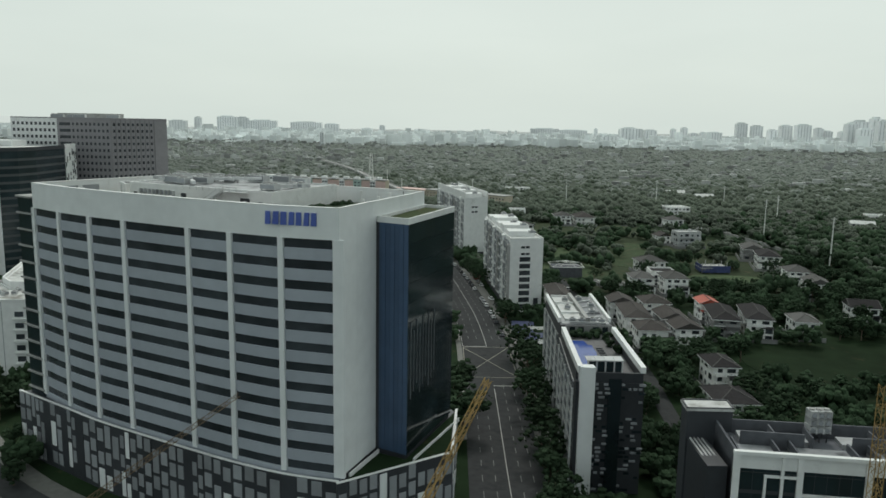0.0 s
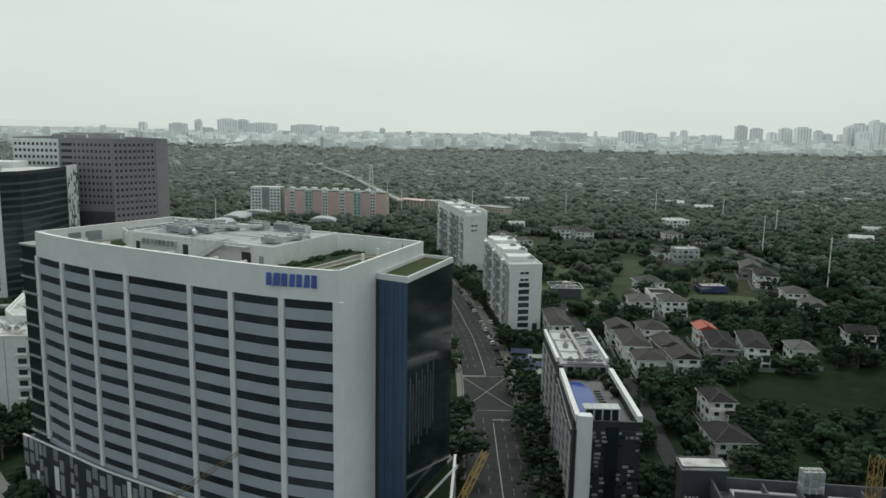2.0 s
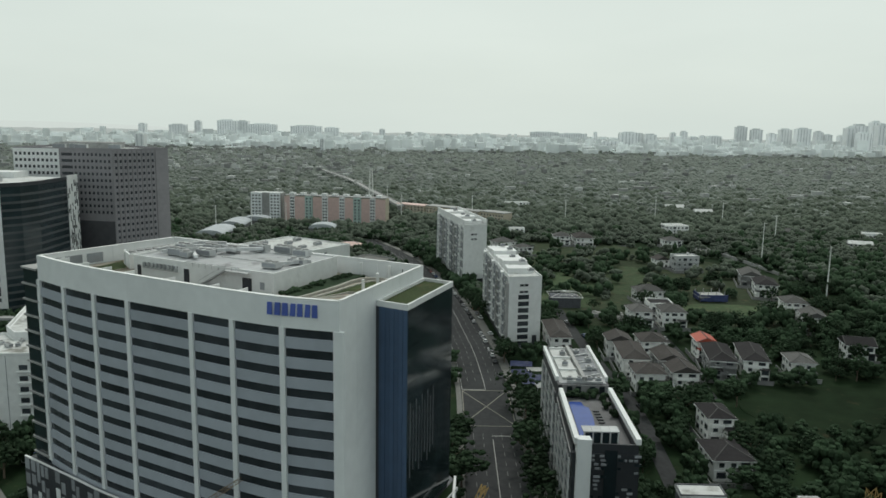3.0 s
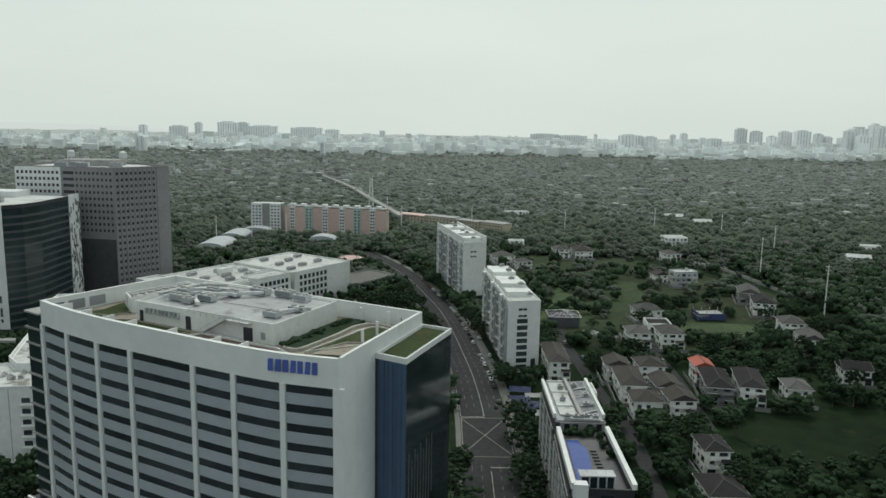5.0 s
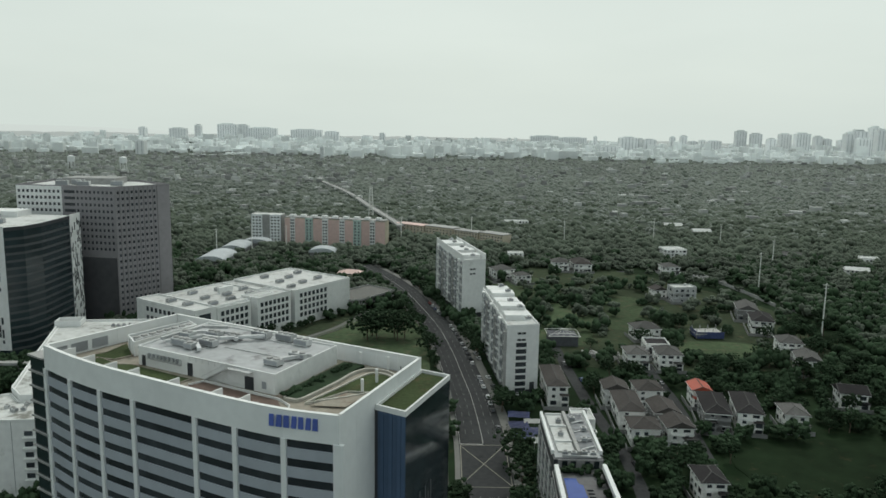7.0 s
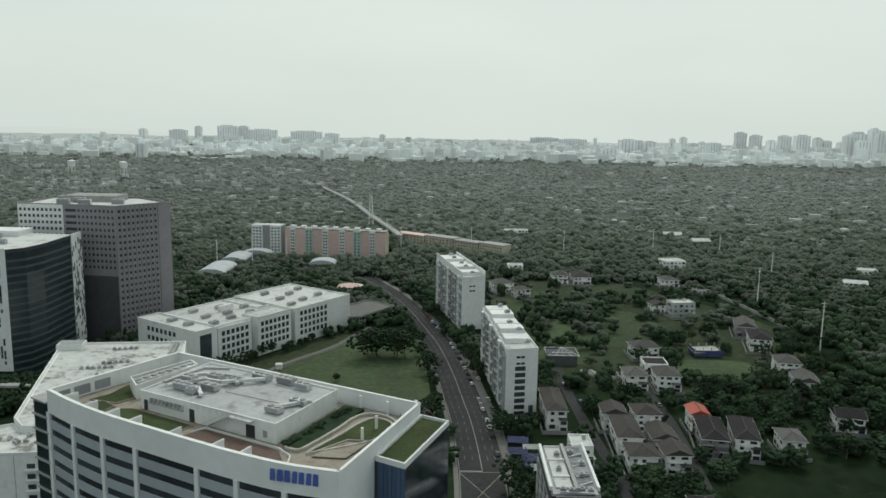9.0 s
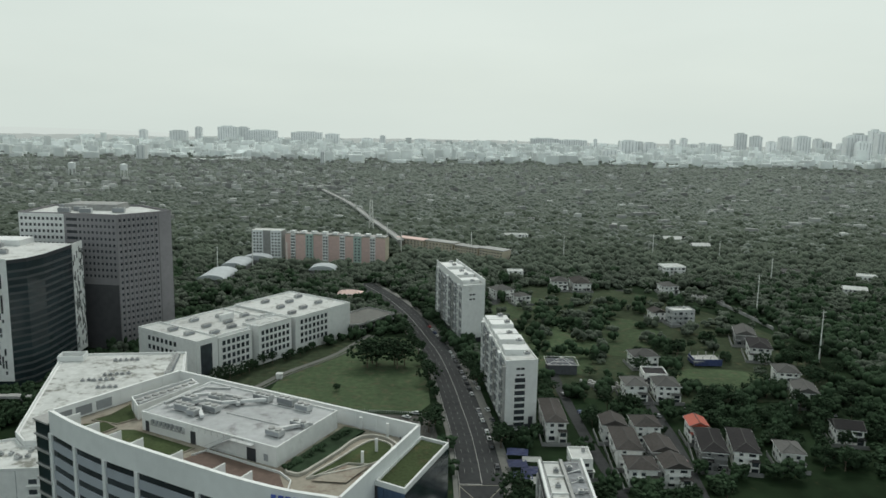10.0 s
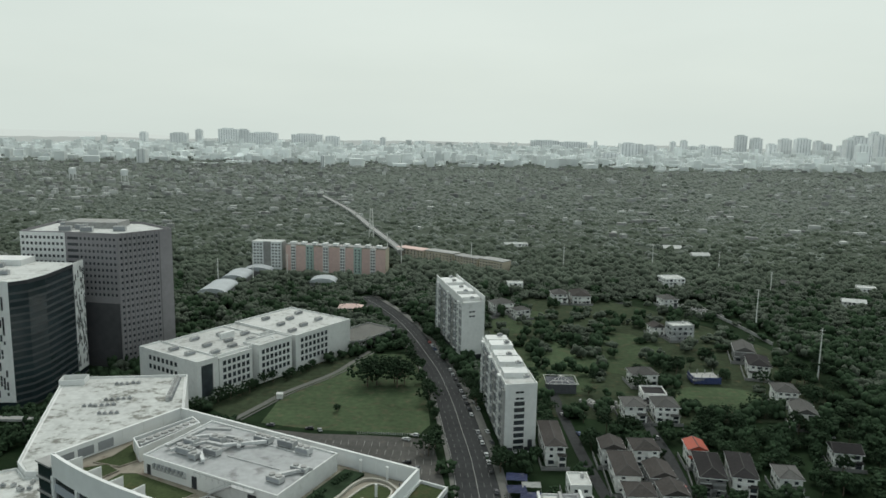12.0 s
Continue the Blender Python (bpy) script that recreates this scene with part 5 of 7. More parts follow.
    for s in range(1, n):
        bm = bmesh.new()
        z = s * eave / n
        box(bm, -w / 2 - 0.2, w / 2 + 0.2, -d / 2 - 0.25, -d / 2, z - 0.12, z + 0.12)
        part("floor_band", bm, M_WHITE2, h)
        if r.random() < 0.75:
            bw = w * r.uniform(0.35, 0.6)
            bx = r.uniform(-w / 2, w / 2 - bw)
            bm = bmesh.new()
            box(bm, bx, bx + bw, -d / 2 - 1.5, -d / 2, z, z + 0.18)
            box(bm, bx, bx + bw, -d / 2 - 1.5, -d / 2 - 1.4, z + 0.18, z + 1.0)
            box(bm, bx, bx + 0.1, -d / 2 - 1.4, -d / 2, z + 0.18, z + 1.0)
            box(bm, bx + bw - 0.1, bx + bw, -d / 2 - 1.4, -d / 2, z + 0.18, z + 1.0)
            part("balcony", bm, wall_m, h)
    if eave > 6 and w < 14:
        side = r.choice((-1, 1))
        ww, wd, wh = w * r.uniform(0.35, 0.5), min(d * 0.45, 5.0), eave * r.uniform(0.5, 0.66)
        x0 = -w / 2 if side < 0 else w / 2 - ww
        bm = bmesh.new()
        box(bm, x0, x0 + ww, -d / 2 - wd * 0.55, -d / 2, 0, wh)
        wing_part = part("front_wing", bm, wall_m, h)
        bm = bmesh.new()
        box(bm, x0 - 0.4, x0 + ww + 0.4, -d / 2 - wd * 0.55 - 0.5, -d / 2, wh + 0.004, wh + 0.22)
        part("wing_roof", bm, roof_m, wing_part)
        for s in range(2):
            piece("window", W_HT, wall_frame((x0, -d / 2 - wd * 0.55), (x0 + ww, -d / 2 - wd * 0.55)) @ Matrix.Translation((ww / 2, 0.02, 0.8 + s * wh * 0.5)), wing_part)
    if r.random() < 0.5 and roof == "flat":
        bm = bmesh.new()
        tube(bm, (w * 0.2, d * 0.2, eave + 0.15), (w * 0.2, d * 0.2, eave + 2.0), 0.8, 0.8, 10)
        part("water_tank", bm, M_METAL, h)
    bm = bmesh.new()
    box(bm, -0.6 + w * 0.2, 0.6 + w * 0.2, -d / 2 - 0.05, -d / 2 + 0.05, 0.05, 2.2)
    part("door", bm, M_TILE2, h)
    bm = bmesh.new()
    box(bm, -w / 2 - 2.5, w / 2 + 1.5, -d / 2 - 4.5, -d / 2 - 4.3, 0, 1.8)
    box(bm, -w / 2 - 2.5, -w / 2 - 2.3, -d / 2 - 4.3, d / 2, 0, 1.8)
    part("garden_wall", bm, M_HOUSE2, h)
    h.matrix_basis = pose(x, y, 0.05, 0, 0, yaw)
    return h


HOUSES = [
    (51.8, 334, 8.6, 29, 0, 9.5, "hip", M_HOUSE, M_TILE, "white three-storey house with long grey hipped roof"),
    (57.3, 292, 8.6, 12, 0, 7.0, "flat", M_HOUSE, M_ROOF, "narrow house with flat white roof"),
    (78, 326.5, 10, 11, -2, 8, "gable", M_HOUSE, M_TILE, "white villa with brown-grey gable roof"),
    (79.2, 307, 10, 24, -3, 8, "hip", M_HOUSE, M_TILE, "long grey villa with hipped tile roof"),
    (92.5, 326, 11, 13, 0, 8.2, "hip", M_HOUSE, M_TILE, "white villa with hipped tile roof"),
    (92.3, 300, 10, 14, 0, 8.4, "gable", M_HOUSE2, M_TILE, "villa with brown-grey tile roof"),
    (80, 284, 11, 12, -2, 7.6, "hip", M_HOUSE, M_TILE, "grey villa with low hipped roof"),
    (93, 283, 10, 11, 0, 8.4, "gable", M_HOUSE, M_TILE, "white villa with dark window bands and tile roof"),
    (116.2, 327, 7.6, 11, -4, 8, "gable", M_HOUSE, M_RED, "house with bright orange-red sheet roof"),
    (115.5, 306.5, 10, 25, -10, 8, "hip", M_HOUSE2, M_TILE2, "long grey house with dark tile roof"),
    (129, 306, 9.5, 25, -13, 8.4, "hip", M_HOUSE, M_TILE2, "white three-storey house with dark tile roof"),
    (147.5, 303, 9, 13, -8, 7, "hip", M_HOUSE, M_TILE3, "house with pale grey hipped roof"),
    (185, 328, 11.5, 11, -12, 7, "gable", M_HOUSE, M_TILE2, "house with dark brown gable roof"),
    (187.5, 375, 10.5, 16, -14, 8, "gable", M_HOUSE, M_TILE3, "white house with pale tile roof"),
    (191.5, 406, 11.5, 15, -10, 8, "hip", M_HOUSE, M_TILE3, "white villa with pale hipped roof"),
    (196, 454, 12, 22, -15, 8.5, "hip", M_HOUSE, M_TILE2, "white house with dark hipped roof"),
    (199.5, 486, 12, 20, -15, 7.5, "gable", M_HOUSE2, M_TILE3, "house with pale sheet roof"),
    (117, 379.5, 11.5, 15, -2, 8.5, "hip", M_HOUSE, M_TILE3, "white villa with pale grey hipped roof"),
    (100.5, 379, 10.5, 14, -1, 8.5, "hip", M_HOUSE, M_TILE3, "white three-storey villa with pale roof"),
    (116.3, 399, 12.5, 13, -3, 7.5, "flat", M_HOUSE, M_TILE2, "white house with dark flat roof"),
    (119.5, 434, 14.5, 13, 5, 7, "hip", M_HOUSE, M_TILE3, "white villa with dormer and pale roof"),
    (171, 531, 17, 11, 8, 10.5, "flat", M_GREYWALL, M_ROOF, "grey four-storey house with white flat roof"),
    (158, 544, 10, 10, 8, 6, "gable", M_HOUSE, M_TILE, "small house with grey gable roof"),
    (100.5, 642, 13, 16, 0, 8, "hip", M_HOUSE, M_TILE3, "far white house with pale roof"),
    (119, 645, 15, 24, 0, 7, "hip", M_HOUSE, M_TILE, "far white house with grey roof"),
    (218, 712, 20, 18, 8, 9, "flat", M_HOUSE, M_ROOF, "far white house with stepped flat roofs"),
    (192, 634, 13, 14, 8, 7, "hip", M_HOUSE, M_TILE3, "far white house with pale hipped roof"),
    (352, 636, 18, 10, -20, 6, "gable", M_HOUSE, M_ROOF, "low house with white sheet roof among trees"),
    (392, 690, 16, 12, -20, 7, "flat", M_HOUSE, M_ROOF, "white house among trees"),
    (338, 714, 26, 10, -25, 5, "gable", M_HOUSE2, M_TILE3, "long low house with pale roof"),
    (280, 922, 22, 13, 0, 5, "gable", M_HOUSE, M_ROOF, "far shed with bright white roof"),
    (88, 912, 28, 12, 5, 8, "flat", M_HOUSE, M_ROOF, "far white villa with flat roofs"),
    (296, 866, 20, 12, 0, 6, "gable", M_HOUSE, M_ROOF, "far house with white roof"),
    (90, 238, 8, 12.5, 0, 8.6, "hip", M_HOUSE, M_TILE2, "white three-storey house with dark roof and solar panels"),
    (84, 212, 11, 14, 0, 6.6, "hip", M_HOUSE, M_TILE2, "low house with dark brown hipped roof"),
    (-73, 591, 18, 11, 0, 5, "hip", M_BEIGE, M_PINK, "low house with faded red roof"),
    (48, 603, 16, 14, 20, 8, "hip", M_HOUSE, M_TILE3, "white villa with tiered pale roofs behind the slab block"),
    (62, 585, 12, 10, 20, 7, "hip", M_HOUSE, M_TILE3, "white villa with pale tiled roof"),
    (66, 680, 14, 9, 0, 8, "flat", M_HOUSE, M_ROOF, "white framed house among trees"),
]
for i, h in enumerate(HOUSES):
    house(*h, 100 + i)
# blue-wrapped ruin and open steel frame
ruin = thing("unfinished_house", "half-built concrete house wrapped in blue tarpaulin", "house", (157.5, 438, 0))
for k in range(8):
    bm = bmesh.new()
    x, y = 150 + (k % 4) * 5.0, 433 + (k // 4) * 9 + (k % 4) * 0.7
    box(bm, x - 0.2, x + 0.2, y - 0.2, y + 0.2, 0, 6)
    part("column", bm, M_CONC, ruin)
bm = bmesh.new()
prism(bm, [(149, 431), (166, 433.5), (166, 446), (149, 443.5)], 3.0, 3.3)
part("floor_slab", bm, M_CONC, ruin)
bm = bmesh.new()
box(bm, 150, 166, 432.0, 432.2, 0.6, 4.5)
box(bm, 149.2, 149.4, 432, 443, 1, 5)
part("tarpaulin", bm, M_TARP, ruin)
frame_house = thing("unfinished_house", "open steel roof frame of an unfinished house", "house", (69, 420, 0))
bm = bmesh.new()
box(bm, 61, 77, 413, 427, 0, 5.5)
part("wall", bm, M_PARAPET, frame_house)
for k in range(5):
    bm = bmesh.new()
    beam(bm, (60 + k * 4.5, 412, 6), (69, 420, 8.6), 0.14)
    beam(bm, (60 + k * 4.5, 428, 6), (69, 420, 8.6), 0.14)
    part("rafter", bm, M_POLE, frame_house)
for a, b in (((60, 412, 6), (78, 412, 6)), ((78, 412, 6), (78, 428, 6)), ((78, 428, 6), (60, 428, 6)), ((60, 428, 6), (60, 412, 6)), ((63, 415, 7), (75, 415, 7)), ((63, 425, 7), (75, 425, 7))):
    bm = bmesh.new()
    beam(bm, a, b, 0.2)
    part("ring_beam", bm, M_POLE, frame_house)
# tarpaulin stalls beside the slab block
for i, (x, y, w, d, m) in enumerate(((33, 303, 9, 7, M_TARP), (38.5, 296, 8, 5, M_ROOF), (32, 292, 8, 7, M_TARP), (37.5, 286, 9, 7, M_TARP), (33, 281, 8, 6, M_TARP), (39, 277, 6, 6, M_ROOF))):
    st = thing("market_stall", "open stall under a sagging blue tarpaulin" if m is M_TARP else "open stall under a pale sheet roof", "stall", group="stalls by the avenue")
    bm = bmesh.new()
    g = [[bm.verts.new((-w / 2 + w * a / 4, -d / 2 + d * b / 4, 2.7 - 0.35 * math.sin(math.pi * a / 4) * math.sin(math.pi * b / 4) + 0.12 * ((a + b) % 2))) for a in range(5)] for b in range(5)]
    for b in range(4):
        for a in range(4):
            bm.faces.new((g[b][a], g[b][a + 1], g[b + 1][a + 1], g[b + 1][a]))
    bmesh.ops.solidify(bm, geom=bm.faces[:], thickness=0.05)
    part("sheet", bm, m, st)
    for sx in (-1, 1):
        for sy in (-1, 1):
            bm = bmesh.new()
            tube(bm, (sx * w * 0.48, sy * d * 0.48, 0), (sx * w * 0.48, sy * d * 0.48, 2.75), 0.06, 0.06, 6)
            part("post", bm, M_METAL, st)
    st.matrix_basis = pose(x, y, 0.02, 0, 0, -6 + 5 * (i % 3))

# ---- red, white and green apartment row far behind ----
row = thing("apartment_row", "long row of salmon, white and green apartment blocks", "apartment building", (-125, 760, 0))
W_AP = window_mesh(2.0, 1.6, M_WHITE2, M_GLASS)
R0, R1 = Vector((-160, 762)), Vector((-57, 741))
f, L = wall_frame(R0, R1), span(R0, R1)
strips, at = [], 0.0
for w, m in ((6, M_PINK), (5, M_WHITE2), (11, M_PINK), (8, M_TEAL), (10, M_PINK), (6, M_WHITE2), (12, M_PINK), (5.5, M_WHITE2), (9, M_PINK), (8, M_TEAL), (9, M_PINK), (5.5, M_WHITE2), (10, M_PINK)):
    strips.append((at, at + w, m))
    at += w
bm = bmesh.new()
box(bm, 0, L, -13, -0.5, 0, 26, f)
part("body", bm, M_BEIGE, row)
for a, b, m in strips:
    bm = bmesh.new()
    box(bm, a, b - 0.1, -12, 1.2 if m is not M_PINK else 0.2, 0, 26.6 if m is not M_PINK else 25.6, f)
    part("bay", bm, m, row)
    off = 1.22 if m is not M_PINK else 0.22
    for s in range(8):
        if m is M_PINK:
            bm = bmesh.new()
            box(bm, a + 0.8, b - 0.9, 0.2, 0.32, 3.9 + s * 3.05, 4.1 + s * 3.05, f)
            part("floor_band", bm, M_PINK, row)
            continue
        for x in steps(a + 0.3, b - 0.3, max(2, int((b - a) / 3.2))):
            piece("window", W_AP, f @ Matrix.Translation((x, off, 2.0 + s * 3.05)), row)
bm = bmesh.new()
box(bm, 0, L, -12.5, -0.4, 26.7, 27.3, f)
part("roof", bm, M_CONC, row)
for k in range(9):
    bm = bmesh.new()
    box(bm, 4 + k * 11.3, 9 + k * 11.3, -9, -3, 27.3, 29.3, f)
    part("water_tank_room", bm, M_WHITE2, row)
end = thing("apartment_block", "white and grey apartment block beside the salmon row", "apartment building", (-177, 772, 0))
f = wall_frame((-196, 768), (-164, 766))
bm = bmesh.new()
box(bm, 0, 32, -14, 0, 0, 28, f)
part("body", bm, M_CONC, end)
for a, b in ((1, 12), (20, 31)):
    bm = bmesh.new()
    box(bm, a, b, -1, 0.8, 0, 28.5, f)
    part("bay", bm, M_WHITE, end)
    for s in range(8):
        for x in steps(a + 0.5, b - 0.5, 3):
            piece("window", W_AP, f @ Matrix.Translation((x, 0.82, 2.5 + s * 3.2)), end)
bm = bmesh.new()
box(bm, 0.5, 31.5, -13.5, -0.5, 28.004, 28.6, f)
part("roof", bm, M_ROOF, end)
# beige terraces, viaduct, lattice mast
P = [Vector(p) for p in ((-54, 861), (-20, 836), (12, 812), (38, 790), (63, 768))]
for i, (a, b) in enumerate(zip(P, P[1:])):
    t = thing("terrace_house", "long beige low-rise terrace with pale roof", "terrace", (a.x, a.y, 0), group="beige terraces")
    f, L = wall_frame(a, b), span(a, b) - 2
    bm = bmesh.new()
    box(bm, 0, L, -14, 0, 0, 9.5 + (i % 2), f)
    part("wall", bm, M_BEIGE, t)
    bm = bmesh.new()
    box(bm, -0.5, L + 0.5, -14.5, 0.6, 9.51 + (i % 2), 10.2 + (i % 2), f)
    part("roof", bm, M_PINK if i == 0 else M_CONC, t)
    for s in range(3):
        for x in steps(0.5, L - 0.5, 8):
            piece("window", W_AP, f @ Matrix.Translation((x, 0.02, 1 + 3 * s)), t)
via = thing("viaduct", "pale concrete elevated road on piers", "bridge", (-150, 1200, 0))
ln = smooth_line([(-240, 1480), (-226, 1440), (-150, 1216), (-100, 1030), (-62, 895), (-48, 840)], 4)
bm = bmesh.new()
ribbon(bm, ln, -3.8, 3.8, 8.5, 10.0)
ribbon(bm, ln, -4.1, -3.8, 8.5, 11.0)
ribbon(bm, ln, 3.8, 4.1, 8.5, 11.0)
part("deck", bm, M_CONC, via)
for k, p in enumerate(offset_line(ln, 0)):
    bm = bmesh.new()
    tube(bm, (p.x, p.y, 0), (p.x, p.y, 8.6), 1.6, 1.6, 8)
    part("pier", bm, M_CONC, via)


def lattice(name, bm, a, b, w0, w1, n, r, m, parent, label=""):
    """A square lattice boom or mast from a to b."""
    a, b = Vector(a), Vector(b)
    mm = Matrix.Translation(a) @ (b - a).to_track_quat("Z", "Y").to_matrix().to_4x4()
    H = (b - a).length
    bm = bmesh.new()
    for k in range(n):
        z0, z1 = H * k / n, H * (k + 1) / n
        u, v = (w0 + (w1 - w0) * k / n) / 2, (w0 + (w1 - w0) * (k + 1) / n) / 2
        c0 = [mm @ Vector((sx * u, sy * u, z0)) for sx, sy in ((-1, -1), (1, -1), (1, 1), (-1, 1))]
        c1 = [mm @ Vector((sx * v, sy * v, z1)) for sx, sy in ((-1, -1), (1, -1), (1, 1), (-1, 1))]
        for i in range(4):
            beam(bm, c0[i], c1[i], r)
            beam(bm, c0[i], c1[(i + 1) % 4] if k % 2 else c0[(i + 1) % 4], r * 0.6)
            beam(bm, c0[(i + 1) % 4] if k % 2 else c0[i], c1[i] if k % 2 else c1[(i + 1) % 4], r * 0.6)
    return part(name, bm, m, parent, label)


mast = thing("radio_mast", "pale steel lattice radio mast", "mast", (-91, 950, 0))
lattice("lattice", None, (-91, 950, 0), (-91, 950, 44), 6, 2.5, 10, 0.5, M_POLE, mast)
# cranes
crane = thing("mobile_crane", "yellow lattice crane boom beside the avenue", "crane", (-19, 81, 0))
tip, foot = Vector((6.9, 109.2, 45.6)), Vector((-19.3, 81.2, 2.4))
lattice("boom", None, foot, tip, 1.3, 0.8, 38, 0.11, M_CRANE, crane, "yellow lattice boom")
bm = bmesh.new()
box(bm, -23, -16, 79, 83, 0.5, 2.6)
part("carrier", bm, M_CRANE, crane)
for x in (-22, -19.5, -17):
    for y in (78.9, 83.1):
        bm = bmesh.new()
        tube(bm, (x, y - 0.25, 0.6), (x, y + 0.25, 0.6), 0.6, 0.6, 12)
        part("wheel", bm, M_TYRE, crane)
crane = thing("mobile_crane", "slender brown crane boom in front of the office podium", "crane", (-72, 148, 0))
lattice("boom", None, (-75.5, 150.5, 2.2), (-38.6, 138.2, 31.5), 1.3, 0.7, 30, 0.09, M_RUST, crane, "brown lattice boom")
bm = bmesh.new()
box(bm, -79, -73, 148.8, 152, 0.6, 2.4)
part("carrier", bm, M_RUST, crane)
for x in (-78, -74):
    for y in (148.7, 152.1):
        bm = bmesh.new()
        tube(bm, (x, y - 0.2, 0.55), (x, y + 0.2, 0.55), 0.55, 0.55, 12)
        part("wheel", bm, M_TYRE, crane)
hoist = thing("tower_crane_mast", "yellow lattice tower crane mast", "crane", (66.8, 110, 0))
lattice("mast", None, (66.8, 110, 0), (66.8, 110, 45.5), 1.5, 1.5, 28, 0.11, M_CRANE, hoist)
bm = bmesh.new()
box(bm, 65.2, 68.4, 108.4, 111.6, 0, 0.7)
part("base", bm, M_CONC, hoist)

# ---- power poles ----
for i, (x, y, h) in enumerate(((223, 798, 28), (286, 776, 25), (237, 558, 32), (295, 670, 25), (228, 442, 33), (127, 789, 25), (30, 800, 26), (-178, 700, 27), (-150, 720, 24), (-60, 805, 34), (-44, 790, 26), (-208, 690, 24))):
    p = thing("power_pole", "tall pale steel power pole with short crossarms", "pole", (x, y, 0), group="power poles")
    bm = bmesh.new()
    tube(bm, (x, y, 0), (x, y, h), 0.48, 0.26, 8)
    part("shaft", bm, M_POLE, p)
    for k in range(3):
        bm = bmesh.new()
        beam(bm, (x - 1.9 + 0.5 * k, y, h - 1.2 - 2.2 * k), (x + 1.9 - 0.5 * k, y, h - 1.0 - 2.2 * k), 0.18)
        part("crossarm", bm, M_POLE, p)
# twin water tanks on legs
for x, y in ((-855, 1750), (-727, 1729)):
    t = thing("water_tower", "white water tank on tall legs", "water tower", (x, y, 0), group="far water towers")
    bm = bmesh.new()
    tube(bm, (x, y, 22), (x, y, 35), 8, 8, 12)
    tube(bm, (x, y, 35), (x, y, 37), 8, 2, 12)
    part("tank", bm, M_WHITE, t)
    for k in range(4):
        bm = bmesh.new()
        c, s = 6.5 * math.cos(k * 1.571 + 0.6), 6.5 * math.sin(k * 1.571 + 0.6)
        tube(bm, (x + c * 1.2, y + s * 1.2, 0), (x + c, y + s, 22.2), 1.0, 1.0, 6)
        part("leg", bm, M_WHITE2, t)
# park pavilion, barrel-roofed halls
for x, y, w, d, lab in ((-110, 688, 22, 16, "low pavilion with pale blue-grey hipped roof"), (-196, 650, 22, 40, "hall with pale barrel roof"), (-194, 705, 20, 34, "hall with pale barrel roof"), (-182, 735, 26, 14, "low white flat-roofed shed")):
    t = thing("hall", lab, "hall", (x, y, 0))
    bm = bmesh.new()
    box(bm, x - w / 2, x + w / 2, y - d / 2, y + d / 2, 0, 5)
    part("wall", bm, M_HOUSE2, t)
    bm = bmesh.new()
    n = 10
    prof = [(x - (w / 2 + 1) * math.cos(math.pi * k / n), 5 + 4.2 * math.sin(math.pi * k / n)) for k in range(n + 1)]
    lo = [bm.verts.new((px, y - d / 2 - 1, pz)) for px, pz in prof]
    hi = [bm.verts.new((px, y + d / 2 + 1, pz)) for px, pz in prof]
    for k in range(n):
        bm.faces.new((lo[k], lo[k + 1], hi[k + 1], hi[k]))
    bm.faces.new(lo[::-1])
    bm.faces.new(hi)
    part("roof", bm, M_SHEET, t)


# ---- cars ----
def car_template(colour):
    c = thing("car", f"{colour} car parked at the kerb" if colour != "white" else "white hatchback parked at the kerb", "car", group="parked cars")
    m = M_CARS[colour]
    bm = bmesh.new()
    prof = [(-2.15, 0.35), (-2.2, 0.75), (-2.05, 0.98), (-1.0, 1.02), (0.9, 0.98), (2.0, 0.8), (2.2, 0.6), (2.15, 0.32)]
    lo = [bm.verts.new((-0.86, y, z)) for y, z in prof]
    hi = [bm.verts.new((0.86, y, z)) for y, z in prof]
    for i in range(len(prof)):
        j = (i + 1) % len(prof)
        bm.faces.new((lo[i], lo[j], hi[j], hi[i]))
    bm.faces.new(lo[::-1])
    bm.faces.new(hi)
    bmesh.ops.bevel(bm, geom=bm.edges[:], offset=0.08, segments=1, affect="EDGES")
    part("body", bm, m, c)
    bm = bmesh.new()
    lo = [bm.verts.new(p) for p in ((-0.78, -1.95, 0.98), (0.78, -1.95, 0.98), (0.78, 1.0, 0.96), (-0.78, 1.0, 0.96))]
    hi = [bm.verts.new(p) for p in ((-0.62, -1.45, 1.46), (0.62, -1.45, 1.46), (0.62, 0.2, 1.46), (-0.62, 0.2, 1.46))]
    for i in range(4):
        bm.faces.new((lo[i], lo[(i + 1) % 4], hi[(i + 1) % 4], hi[i]))
    part("cabin_glass", bm, M_GLASS, c)
    bm = bmesh.new()
    box(bm, -0.64, 0.64, -1.48, 0.22, 1.45, 1.5)
    part("cabin_roof", bm, m, c)
    for sx in (-1, 1):
        for y in (-1.35, 1.35):
            bm = bmesh.new()
            tube(bm, (sx * 0.72, y, 0.32), (sx * 0.9, y, 0.32), 0.32, 0.32, 10)
            part("wheel", bm, M_TYRE, c)
    return c


